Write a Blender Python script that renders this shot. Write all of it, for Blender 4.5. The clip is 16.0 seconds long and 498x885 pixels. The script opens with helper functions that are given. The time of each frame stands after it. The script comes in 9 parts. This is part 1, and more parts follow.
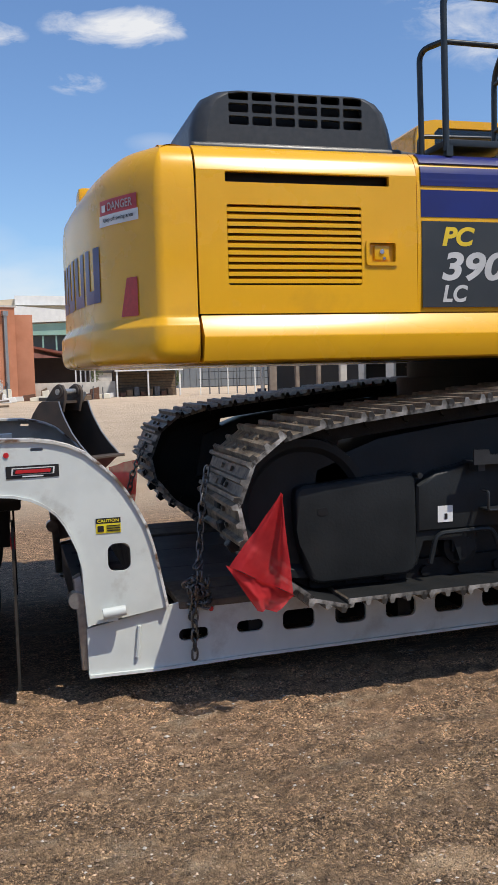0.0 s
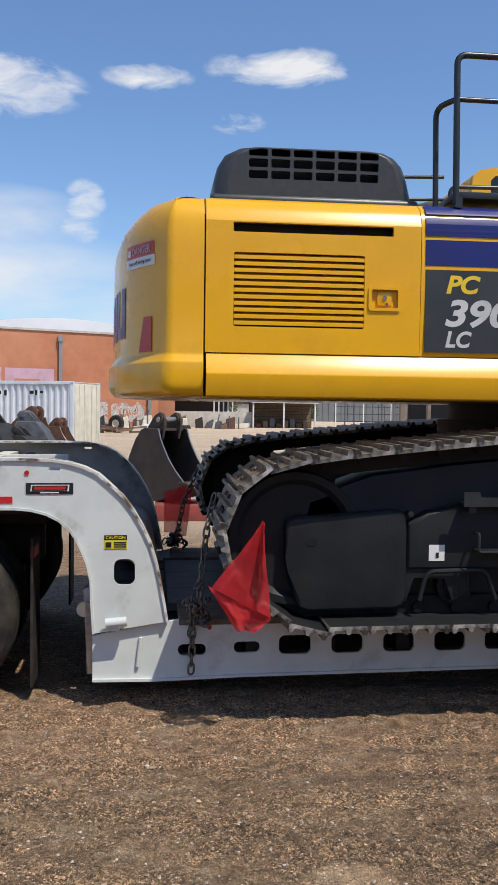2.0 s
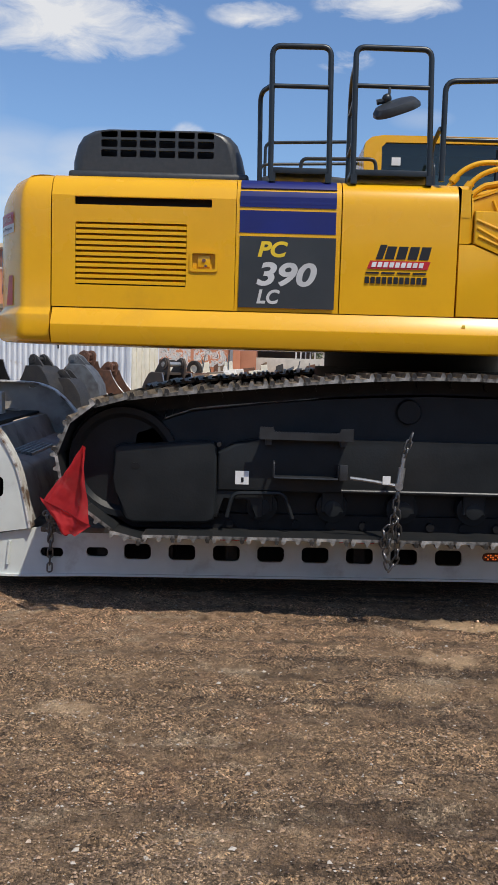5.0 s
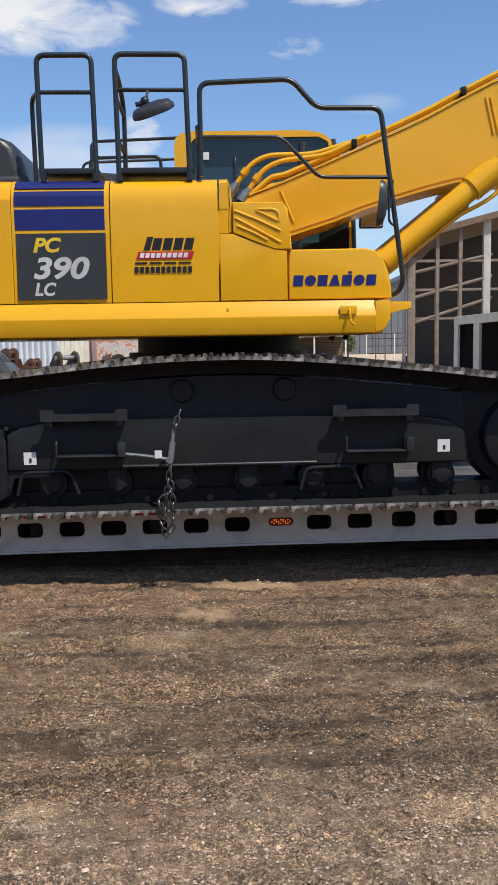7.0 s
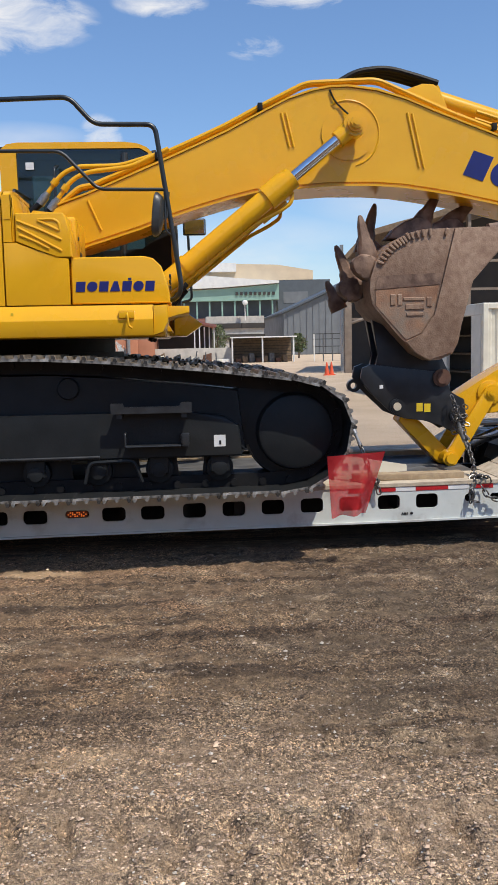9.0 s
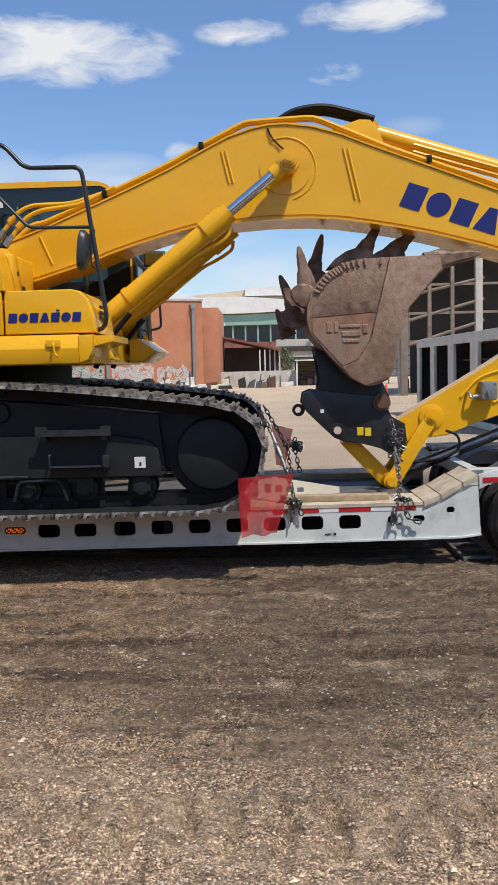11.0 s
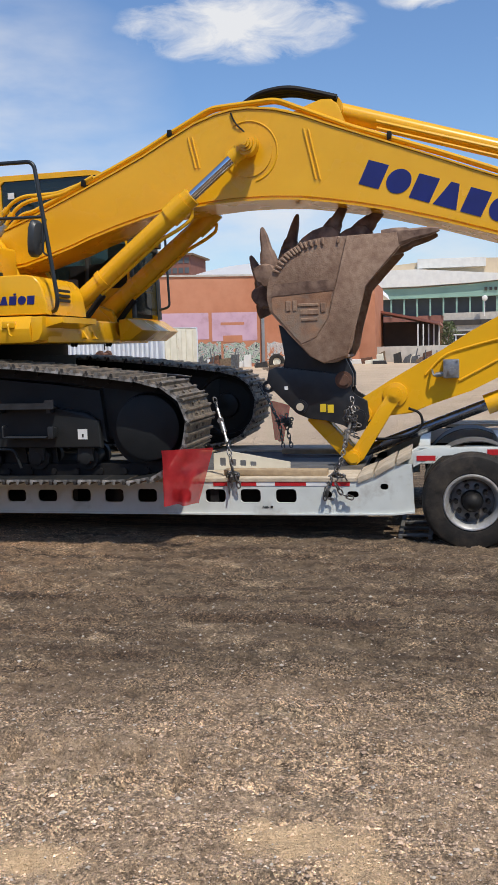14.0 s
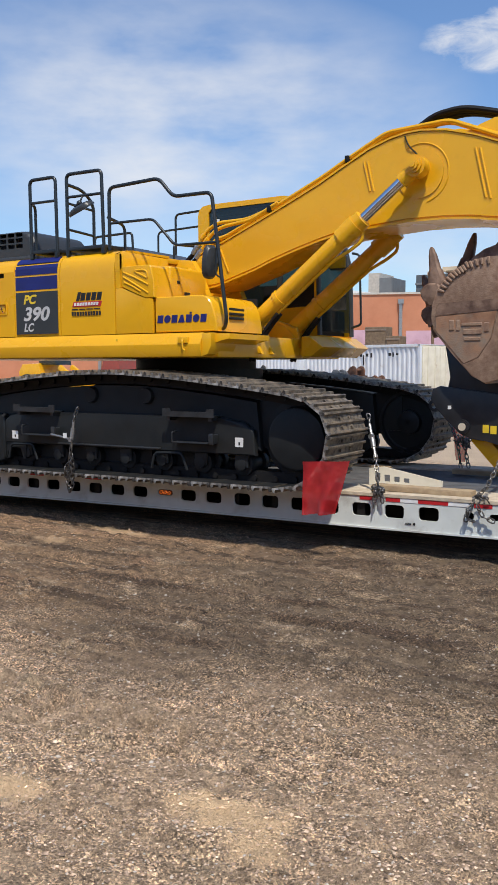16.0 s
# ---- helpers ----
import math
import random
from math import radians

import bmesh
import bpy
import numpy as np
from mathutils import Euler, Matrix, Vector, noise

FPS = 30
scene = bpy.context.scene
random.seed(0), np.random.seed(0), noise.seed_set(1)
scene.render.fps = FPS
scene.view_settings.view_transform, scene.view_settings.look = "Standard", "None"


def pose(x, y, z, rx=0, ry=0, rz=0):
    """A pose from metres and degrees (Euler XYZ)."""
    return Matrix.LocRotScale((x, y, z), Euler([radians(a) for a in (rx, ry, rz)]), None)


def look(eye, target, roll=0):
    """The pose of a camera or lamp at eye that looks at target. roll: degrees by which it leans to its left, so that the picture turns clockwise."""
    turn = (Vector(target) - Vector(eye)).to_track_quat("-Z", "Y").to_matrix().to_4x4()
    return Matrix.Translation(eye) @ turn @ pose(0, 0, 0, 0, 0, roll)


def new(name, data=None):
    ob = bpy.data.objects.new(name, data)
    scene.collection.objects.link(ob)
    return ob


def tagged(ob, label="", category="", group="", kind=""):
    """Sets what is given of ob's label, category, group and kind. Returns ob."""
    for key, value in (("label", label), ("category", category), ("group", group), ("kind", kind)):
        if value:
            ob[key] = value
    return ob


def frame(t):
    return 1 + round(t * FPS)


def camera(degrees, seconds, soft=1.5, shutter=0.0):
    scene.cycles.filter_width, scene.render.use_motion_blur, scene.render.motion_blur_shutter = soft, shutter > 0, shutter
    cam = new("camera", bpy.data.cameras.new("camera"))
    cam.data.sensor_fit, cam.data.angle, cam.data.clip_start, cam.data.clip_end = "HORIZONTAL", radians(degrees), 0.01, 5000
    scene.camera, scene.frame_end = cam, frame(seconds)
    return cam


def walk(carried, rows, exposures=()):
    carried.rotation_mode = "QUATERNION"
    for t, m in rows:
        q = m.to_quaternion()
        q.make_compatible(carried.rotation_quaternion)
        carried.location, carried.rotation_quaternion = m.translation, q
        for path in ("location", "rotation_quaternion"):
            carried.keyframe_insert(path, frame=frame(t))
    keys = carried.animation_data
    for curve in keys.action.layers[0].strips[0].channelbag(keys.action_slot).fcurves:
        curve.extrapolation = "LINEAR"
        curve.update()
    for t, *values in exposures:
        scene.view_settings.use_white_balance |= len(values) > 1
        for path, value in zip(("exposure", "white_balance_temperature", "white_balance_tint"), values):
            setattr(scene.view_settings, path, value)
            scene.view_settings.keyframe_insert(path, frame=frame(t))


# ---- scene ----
cam = camera(31.9, 16.0)

PATH = [
    (0, (0.097, -4.323, 1.753), (0.618, -2.398, 1.598), -1.6),
    (0.5, (0.265, -4.557, 1.786), (0.769, -2.626, 1.648), -1.1),
    (1, (0.407, -4.614, 1.772), (0.883, -2.674, 1.679), -0.7),
    (1.5, (0.598, -4.609, 1.761), (1.012, -2.653, 1.755), 0.3),
    (2, (0.802, -4.771, 1.755), (1.007, -2.783, 1.679), 0.8),
    (2.5, (0.993, -4.942, 1.744), (0.941, -2.954, 1.532), 3.0),
    (3, (1.273, -5.107, 1.728), (1.195, -3.122, 1.503), 3.6),
    (3.2, (1.414, -5.146, 1.716), (1.341, -3.158, 1.504), 2.8),
    (5.3, (2.626, -5.917, 1.788), (2.636, -3.927, 1.587), 1.1),
    (5.5, (2.75, -6.002, 1.772), (2.787, -4.015, 1.552), 0.8),
    (6, (3.019, -6.231, 1.792), (3.029, -4.248, 1.527), -0.4),
    (6.5, (3.38, -6.241, 1.75), (3.391, -4.257, 1.501), -0.6),
    (7, (3.751, -6.287, 1.753), (3.808, -4.3, 1.53), -0.9),
    (7.5, (4.117, -6.46, 1.753), (4.157, -4.472, 1.54), -1.2),
    (8, (4.461, -6.531, 1.737), (4.53, -4.542, 1.545), -1.3),
    (8.5, (4.825, -6.573, 1.754), (4.977, -4.588, 1.563), -1.5),
    (9, (5.098, -6.763, 1.739), (5.238, -4.781, 1.516), -1.2),
    (9.2, (5.198, -6.835, 1.765), (5.311, -4.851, 1.536), -1.0),
    (11.3, (6.583, -7.131, 1.735), (6.544, -5.138, 1.57), -1.4),
    (11.5, (6.723, -7.09, 1.72), (6.69, -5.098, 1.545), -1.4),
    (12, (7.093, -7.133, 1.751), (7.106, -5.142, 1.556), -1.8),
    (12.5, (7.4, -7.234, 1.736), (7.369, -5.248, 1.505), -2.0),
    (13, (7.734, -7.212, 1.707), (7.592, -5.235, 1.446), -1.2),
    (13.5, (8.101, -7.183, 1.722), (7.847, -5.215, 1.477), -1.1),
    (14, (8.473, -7.231, 1.728), (8.037, -5.291, 1.512), -1.5),
    (14.5, (8.784, -7.227, 1.729), (8.17, -5.331, 1.572), -0.6),
    (15, (9.104, -7.097, 1.726), (8.349, -5.249, 1.6), -0.3),
    (15.5, (9.442, -7.077, 1.695), (8.564, -5.285, 1.551), -0.6),
    (16, (9.733, -7.086, 1.715), (8.699, -5.383, 1.544), -0.1),
]
EXPOSURES = [(0, 0.0), (2, 0.0), (3, -0.2), (3.2, -0.2), (5.3, -0.09), (5.5, -0.07), (6.5, 0.0), (8, 0.05), (9.2, 0.02), (12.5, 0.0), (14, -0.05), (14.5, -0.12), (15, -0.08), (15.5, 0.0), (16, 0.0)]
walk(cam, [(t, look(eye, target, roll)) for t, eye, target, roll in PATH], EXPOSURES)

# ---- light ----
SUN = Vector((0.36, -0.46, 1.0)).normalized()
sun_data = bpy.data.lights.new("sun", "SUN")
sun_data.energy, sun_data.angle, sun_data.color = 4.35, radians(0.55), (1.0, 0.93, 0.82)
sun = new("sun", sun_data)
sun.matrix_world = look((0, 0, 0), -SUN) @ pose(0, 0, 0)
sun.location = (6, -8, 30)

world = bpy.data.worlds.new("sky")
scene.world = world
world.use_nodes = True
wn, wl = world.node_tree.nodes, world.node_tree.links
wn.clear()


sky = wn.new("ShaderNodeTexSky")
sky.sky_type, sky.sun_disc = "NISHITA", False
sky.sun_elevation = math.asin(SUN.z)
sky.sun_rotation = math.atan2(SUN.x, SUN.y)
sky.air_density, sky.dust_density, sky.ozone_density = 1.15, 0.35, 3.2
coord = wn.new("ShaderNodeTexCoord")
sep = wn.new("ShaderNodeSeparateXYZ")
wl.new(coord.outputs["Generated"], sep.inputs[0])


def wmath(op, a, b):
    n = wn.new("ShaderNodeMath")
    n.operation = op
    for i, v in enumerate((a, b)):
        if isinstance(v, (int, float)):
            n.inputs[i].default_value = v
        else:
            wl.new(v, n.inputs[i])
    return n.outputs[0]


# clouds: soft banks at their bearings (degrees from ahead, height, half width, half height, weight), broken up by noise
PUFFS = [(-12.6, 19.3, 8.2, 2.2, 1.0), (-1.0, 20.4, 3.2, 0.9, 0.75), (7.6, 21.1, 5.2, 1.3, 0.9), (4.9, 18.0, 2.0, 0.8, 0.45), (-4.9, 12.9, 1.5, 1.5, 0.7), (-5.2, 11.0, 1.8, 1.2, 0.6),
         (40.0, 22.0, 16.0, 6.0, 0.7), (120.0, 25.0, 30.0, 8.0, 0.7), (-110.0, 22.0, 30.0, 7.0, 0.7)]
VEILS = [(-36.0, 15.0, 20.0, 8.5, 0.60), (-24.0, 10.0, 18.0, 4.5, 0.50), (-12.0, 8.0, 14.0, 3.6, 0.62), (-9.5, 11.6, 6.0, 2.2, 0.55), (9.8, 14.6, 2.2, 0.7, 0.2), (16.0, 9.5, 9.0, 3.0, 0.4), (2.0, 5.5, 14.0, 3.0, 0.5),
         (180.0, 30.0, 40.0, 9.0, 0.6)]
azim = wmath("MULTIPLY", wmath("ARCTAN2", sep.outputs[0], sep.outputs[1]), 57.2958)
elev = wmath("MULTIPLY", wmath("ARCSINE", sep.outputs[2], 0.0), 57.2958)
flat = wn.new("ShaderNodeCombineXYZ")
wl.new(wmath("MULTIPLY", azim, 0.10), flat.inputs[0])
wl.new(wmath("MULTIPLY", elev, 0.26), flat.inputs[1])
puff = wn.new("ShaderNodeTexNoise")
puff.inputs["Scale"].default_value, puff.inputs["Detail"].default_value, puff.inputs["Roughness"].default_value = 2.6, 10.0, 0.62
puff.inputs["Distortion"].default_value = 0.5
wl.new(flat.outputs[0], puff.inputs["Vector"])
haze = wn.new("ShaderNodeTexNoise")
haze.inputs["Scale"].default_value, haze.inputs["Detail"].default_value, haze.inputs["Roughness"].default_value = 1.1, 5.0, 0.5
wl.new(flat.outputs[0], haze.inputs["Vector"])


def banks(rows):
    out = None
    for a0, e0, wa, we, dens in rows:
        da = wmath("POWER", wmath("ABSOLUTE", wmath("DIVIDE", wmath("SUBTRACT", azim, a0), wa), 0.0), 2.0)
        de = wmath("POWER", wmath("ABSOLUTE", wmath("DIVIDE", wmath("SUBTRACT", elev, e0), we), 0.0), 2.0)
        blob = wmath("MULTIPLY", wmath("MAXIMUM", wmath("SUBTRACT", 1.0, wmath("ADD", da, de)), 0.0), dens)
        out = blob if out is None else wmath("MAXIMUM", out, blob)
    return out


total = banks(PUFFS)
ragged = wmath("ADD", wmath("MULTIPLY", total, 1.1), wmath("MULTIPLY", wmath("SUBTRACT", puff.outputs["Fac"], 0.55), 2.6))
puffs = wmath("MULTIPLY", wmath("MINIMUM", wmath("MAXIMUM", ragged, 0.0), 0.95), wmath("MINIMUM", wmath("MULTIPLY", total, 4.0), 1.0))
grain_v = wmath("ADD", wmath("MULTIPLY", wmath("SUBTRACT", haze.outputs["Fac"], 0.5), 3.4), wmath("MULTIPLY", wmath("SUBTRACT", puff.outputs["Fac"], 0.5), 0.5))
veils = wmath("MAXIMUM", wmath("MULTIPLY", banks(VEILS), wmath("ADD", grain_v, 0.80)), 0.0)
cover = wmath("MINIMUM", wmath("MAXIMUM", puffs, veils), 0.95)
tint = wn.new("ShaderNodeMix")
tint.data_type, tint.blend_type = "RGBA", "MULTIPLY"
tint.inputs["Factor"].default_value = 1.0
tint.inputs["B"].default_value = (0.86, 0.98, 1.15, 1)
wl.new(sky.outputs[0], tint.inputs["A"])
mixw = wn.new("ShaderNodeMix")
mixw.data_type = "RGBA"
wl.new(cover, mixw.inputs["Factor"])
wl.new(tint.outputs["Result"], mixw.inputs["A"])
mixw.inputs["B"].default_value = (6.8, 6.85, 7.0, 1)
back = wn.new("ShaderNodeBackground")
back.inputs["Strength"].default_value = 0.126
wl.new(mixw.outputs["Result"], back.inputs["Color"])
wout = wn.new("ShaderNodeOutputWorld")
wl.new(back.outputs[0], wout.inputs["Surface"])

# ---- materials ----


def material(name, a, b=None, rough=0.5, metal=0.0, scale=6.0, spread=(0.35, 0.65), bump=0.0, bump_scale=60.0,
             dirt=None, dirt_scale=1.3, dirt_range=(0.55, 0.75), coat=0.0, rough_var=0.12, random=0.0, detail=6.0, spec=0.5):
    """A surface with two colours mixed by grain, larger stains of dirt over them, fine relief and uneven gloss."""
    m = bpy.data.materials.new(name)
    m.use_nodes = True
    nt = m.node_tree
    n, l = nt.nodes, nt.links
    p = n["Principled BSDF"]
    tc = n.new("ShaderNodeTexCoord")
    grain = n.new("ShaderNodeTexNoise")
    grain.inputs["Scale"].default_value, grain.inputs["Detail"].default_value = scale, detail
    l.new(tc.outputs["Object"], grain.inputs["Vector"])
    r = n.new("ShaderNodeValToRGB")
    b = b or tuple(c * 0.82 for c in a)
    r.color_ramp.elements[0].position, r.color_ramp.elements[1].position = spread
    r.color_ramp.elements[0].color, r.color_ramp.elements[1].color = (*a, 1), (*b, 1)
    l.new(grain.outputs["Fac"], r.inputs[0])
    colour = r.outputs[0]
    if dirt:
        st = n.new("ShaderNodeTexNoise")
        st.inputs["Scale"].default_value, st.inputs["Detail"].default_value = dirt_scale, 8.0
        st.inputs["Roughness"].default_value = 0.65
        l.new(tc.outputs["Object"], st.inputs["Vector"])
        sr = n.new("ShaderNodeMapRange")
        sr.inputs["From Min"].default_value, sr.inputs["From Max"].default_value = dirt_range
        l.new(st.outputs["Fac"], sr.inputs["Value"])
        mx = n.new("ShaderNodeMix")
        mx.data_type = "RGBA"
        l.new(sr.outputs[0], mx.inputs["Factor"])
        l.new(colour, mx.inputs["A"])
        mx.inputs["B"].default_value = (*dirt, 1)
        colour = mx.outputs["Result"]
    if random:
        oi = n.new("ShaderNodeObjectInfo")
        hs = n.new("ShaderNodeHueSaturation")
        mr = n.new("ShaderNodeMapRange")
        mr.inputs["To Min"].default_value, mr.inputs["To Max"].default_value = 1 - random, 1 + random
        l.new(oi.outputs["Random"], mr.inputs["Value"])
        l.new(mr.outputs[0], hs.inputs["Value"])
        l.new(colour, hs.inputs["Color"])
        colour = hs.outputs[0]
    l.new(colour, p.inputs["Base Color"])
    rr = n.new("ShaderNodeMapRange")
    rr.inputs["To Min"].default_value, rr.inputs["To Max"].default_value = max(0.02, rough - rough_var), min(1, rough + rough_var)
    l.new(grain.outputs["Fac"], rr.inputs["Value"])
    l.new(rr.outputs[0], p.inputs["Roughness"])
    p.inputs["Metallic"].default_value = metal
    p.inputs["Specular IOR Level"].default_value = spec
    p.inputs["Coat Weight"].default_value = coat
    p.inputs["Coat Roughness"].default_value = 0.08
    if bump:
        fine = n.new("ShaderNodeTexNoise")
        fine.inputs["Scale"].default_value, fine.inputs["Detail"].default_value = bump_scale, 4.0
        l.new(tc.outputs["Object"], fine.inputs["Vector"])
        bp = n.new("ShaderNodeBump")
        bp.inputs["Strength"].default_value, bp.inputs["Distance"].default_value = bump, 0.02
        l.new(fine.outputs["Fac"], bp.inputs["Height"])
        l.new(bp.outputs[0], p.inputs["Normal"])
    return m


YELLOW = material("yellow_paint", (0.78, 0.408, 0.011), (0.74, 0.378, 0.009), 0.27, 0, 2.0, spec=0.38, bump=0.012, bump_scale=9,
                  dirt=(0.56, 0.30, 0.02), dirt_range=(0.6, 0.85), coat=0.15, rough_var=0.06)
BLUE = material("blue_decal", (0.014, 0.020, 0.15), None, 0.35)
CHAR = material("charcoal_decal", (0.030, 0.034, 0.036), (0.036, 0.040, 0.042), 0.4)
DECAL_Y = material("yellow_letter", (0.78, 0.55, 0.03), None, 0.4)
DECAL_W = material("silver_letter", (0.58, 0.58, 0.57), None, 0.4)
RED_D = material("red_reflector", (0.52, 0.02, 0.025), (0.42, 0.015, 0.02), 0.35, scale=40)
WHITE_D = material("white_decal", (0.78, 0.78, 0.76), None, 0.4)
BLACK_D = material("black_decal", (0.012, 0.012, 0.013), None, 0.45)
PLASTIC = material("grey_plastic", (0.030, 0.033, 0.035), (0.040, 0.043, 0.045), 0.38, scale=30, bump=0.05, bump_scale=300,
                   dirt=(0.07, 0.065, 0.055), dirt_range=(0.6, 0.9))
RAILM = material("black_rail_paint", (0.014, 0.018, 0.021), (0.02, 0.025, 0.028), 0.35, scale=12, bump=0.03)
CARBODY = material("charcoal_frame_paint", (0.0135, 0.0158, 0.0175), (0.0185, 0.021, 0.0228), 0.42, spec=0.22, scale=5, bump=0.06,
                   dirt=(0.028, 0.0255, 0.023), dirt_range=(0.50, 0.80))
SHOE = material("worn_track_steel", (0.046, 0.039, 0.032), (0.27, 0.225, 0.17), 0.55, 0.2, scale=14, bump=0.25, bump_scale=50,
                dirt=(0.17, 0.13, 0.09), dirt_scale=7, dirt_range=(0.5, 0.7), random=0.15)
WORN = material("scuffed_shoe_end", (0.045, 0.042, 0.038), (0.42, 0.405, 0.375), 0.45, 0.35, scale=11, bump=0.12, bump_scale=60, spread=(0.42, 0.60), random=0.3)
DARKM = material("oily_dark_metal", (0.008, 0.008, 0.009), (0.016, 0.015, 0.014), 0.55, 0.1, spec=0.25, scale=10, bump=0.1)
GLASS = material("dark_cab_glass", (0.012, 0.02, 0.022), None, 0.04, scale=1, rough_var=0.01)
GLASS.node_tree.nodes["Principled BSDF"].inputs["Specular IOR Level"].default_value = 0.8
CHROME = material("chrome", (0.80, 0.80, 0.82), (0.72, 0.72, 0.75), 0.10, 1.0, scale=20, rough_var=0.05)
GALV = material("galvanised_steel", (0.42, 0.42, 0.41), (0.30, 0.30, 0.30), 0.4, 0.8, scale=30, bump=0.1)
CHAINM = material("chain_steel", (0.10, 0.095, 0.09), (0.22, 0.21, 0.20), 0.38, 0.85, scale=25, bump=0.1, random=0.2)
RUST = material("rusty_bucket_steel", (0.215, 0.125, 0.080), (0.37, 0.255, 0.175), 0.66, 0.15, scale=20, bump=0.22, bump_scale=70, spread=(0.28, 0.74), detail=12,
                dirt=(0.155, 0.082, 0.048), dirt_scale=2.2, dirt_range=(0.48, 0.80))
RUSTO = material("orange_rusted_panel", (0.20, 0.098, 0.055), (0.34, 0.185, 0.105), 0.7, 0.1, scale=8, bump=0.2, bump_scale=70, detail=12, dirt=(0.22, 0.19, 0.15), dirt_scale=3.0, dirt_range=(0.5, 0.72))
TOOTH = material("worn_tooth_steel", (0.09, 0.048, 0.032), (0.25, 0.16, 0.11), 0.6, 0.2, scale=9, bump=0.2, bump_scale=40)
COUPLER = material("black_coupler_paint", (0.012, 0.014, 0.017), (0.022, 0.023, 0.026), 0.38, scale=9, bump=0.05)
TRAILW = material("white_trailer_paint", (0.63, 0.665, 0.635), (0.55, 0.58, 0.555), 0.35, scale=4, bump=0.04, bump_scale=12,
                  dirt=(0.30, 0.275, 0.24), dirt_scale=3.0, dirt_range=(0.54, 0.80), coat=0.15)
RIMWEAR = material("chipped_white_rim", (0.66, 0.655, 0.635), (0.52, 0.50, 0.46), 0.45, scale=5, bump=0.1, dirt=(0.13, 0.08, 0.05), dirt_scale=6.0, dirt_range=(0.50, 0.60))
GREYST = material("grey_trailer_steel", (0.075, 0.075, 0.075), (0.125, 0.122, 0.118), 0.62, 0.1, spec=0.35, scale=6, bump=0.12)
# shade over the deck's front, put into a darker plank colour
WOODD = material("shade_dark_deck_plank", (0.085, 0.066, 0.048), (0.15, 0.118, 0.085), 0.8, scale=14, bump=0.3, bump_scale=90)
WOOD = material("weathered_oak_deck", (0.44, 0.33, 0.20), (0.33, 0.24, 0.145), 0.8, scale=14, bump=0.3, bump_scale=90,
                dirt=(0.19, 0.14, 0.095), dirt_scale=4, dirt_range=(0.5, 0.8), random=0.15)
TYRE = material("tyre_rubber", (0.012, 0.011, 0.010), (0.022, 0.020, 0.018), 0.7, spec=0.3, scale=12, bump=0.15, bump_scale=80,
                dirt=(0.075, 0.060, 0.046), dirt_scale=5, dirt_range=(0.42, 0.75))
ALU = material("polished_aluminium", (0.82, 0.83, 0.85), (0.62, 0.63, 0.65), 0.28, 1.0, scale=14)
STEPM = material("dark_step_steel", (0.020, 0.022, 0.024), (0.035, 0.037, 0.04), 0.4, 0.2, scale=8, bump=0.08)
INNER = material("black_cab_trim", (0.008, 0.008, 0.009), (0.014, 0.014, 0.015), 0.6, scale=10, spec=0.2)
RIMGREY = material("dull_grey_wheel_steel", (0.16, 0.155, 0.15), (0.26, 0.255, 0.25), 0.55, 0.5, scale=14, bump=0.1)
RIMSILV = material("dusty_silver_rim", (0.66, 0.66, 0.65), (0.50, 0.49, 0.47), 0.38, 0.6, scale=16, bump=0.05, dirt=(0.30, 0.26, 0.21), dirt_scale=7, dirt_range=(0.56, 0.75))
RODST = material("worn_cylinder_rod", (0.24, 0.24, 0.25), (0.17, 0.17, 0.18), 0.25, 0.9, scale=10)
WOODP = material("pale_worn_plank", (0.58, 0.50, 0.38), (0.42, 0.345, 0.25), 0.85, scale=9, bump=0.3, bump_scale=60, dirt=(0.20, 0.15, 0.10), dirt_scale=4.0)
TIMB = material("brown_shed_timber", (0.24, 0.19, 0.145), (0.17, 0.13, 0.10), 0.8, scale=2)
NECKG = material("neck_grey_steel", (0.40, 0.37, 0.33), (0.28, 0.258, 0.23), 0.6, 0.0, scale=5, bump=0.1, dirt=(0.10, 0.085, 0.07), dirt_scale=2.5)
AMBER = material("amber_lens", (0.75, 0.13, 0.02), (0.6, 0.09, 0.015), 0.25, scale=80)
AMBER.node_tree.nodes["Principled BSDF"].inputs["Emission Color"].default_value = (1.0, 0.22, 0.03, 1)
AMBER.node_tree.nodes["Principled BSDF"].inputs["Emission Strength"].default_value = 0.55
LAMPRED = material("dark_red_lens", (0.16, 0.026, 0.012), (0.10, 0.018, 0.010), 0.25, scale=60)
YELLOW_S = material("yellow_sticker", (0.75, 0.62, 0.03), None, 0.45)
BRICK = material("red_brick_wall", (0.46, 0.180, 0.094), (0.40, 0.152, 0.078), 0.85, scale=1.2, bump=0.2, bump_scale=8,
                 dirt=(0.52, 0.235, 0.138), dirt_scale=0.12, dirt_range=(0.4, 0.7))
CONC = material("pale_concrete", (0.50, 0.47, 0.42), (0.40, 0.375, 0.335), 0.85, scale=2, bump=0.15, bump_scale=20)
WHITEB = material("white_building_paint", (0.74, 0.73, 0.69), (0.66, 0.65, 0.62), 0.6, scale=0.8, dirt=(0.5, 0.46, 0.40), dirt_scale=0.5,
                  dirt_range=(0.6, 0.9))
CREAM = material("cream_container_paint", (0.72, 0.68, 0.56), (0.62, 0.575, 0.46), 0.55, scale=3, dirt=(0.34, 0.22, 0.13), dirt_scale=2.4,
                 dirt_range=(0.62, 0.8))
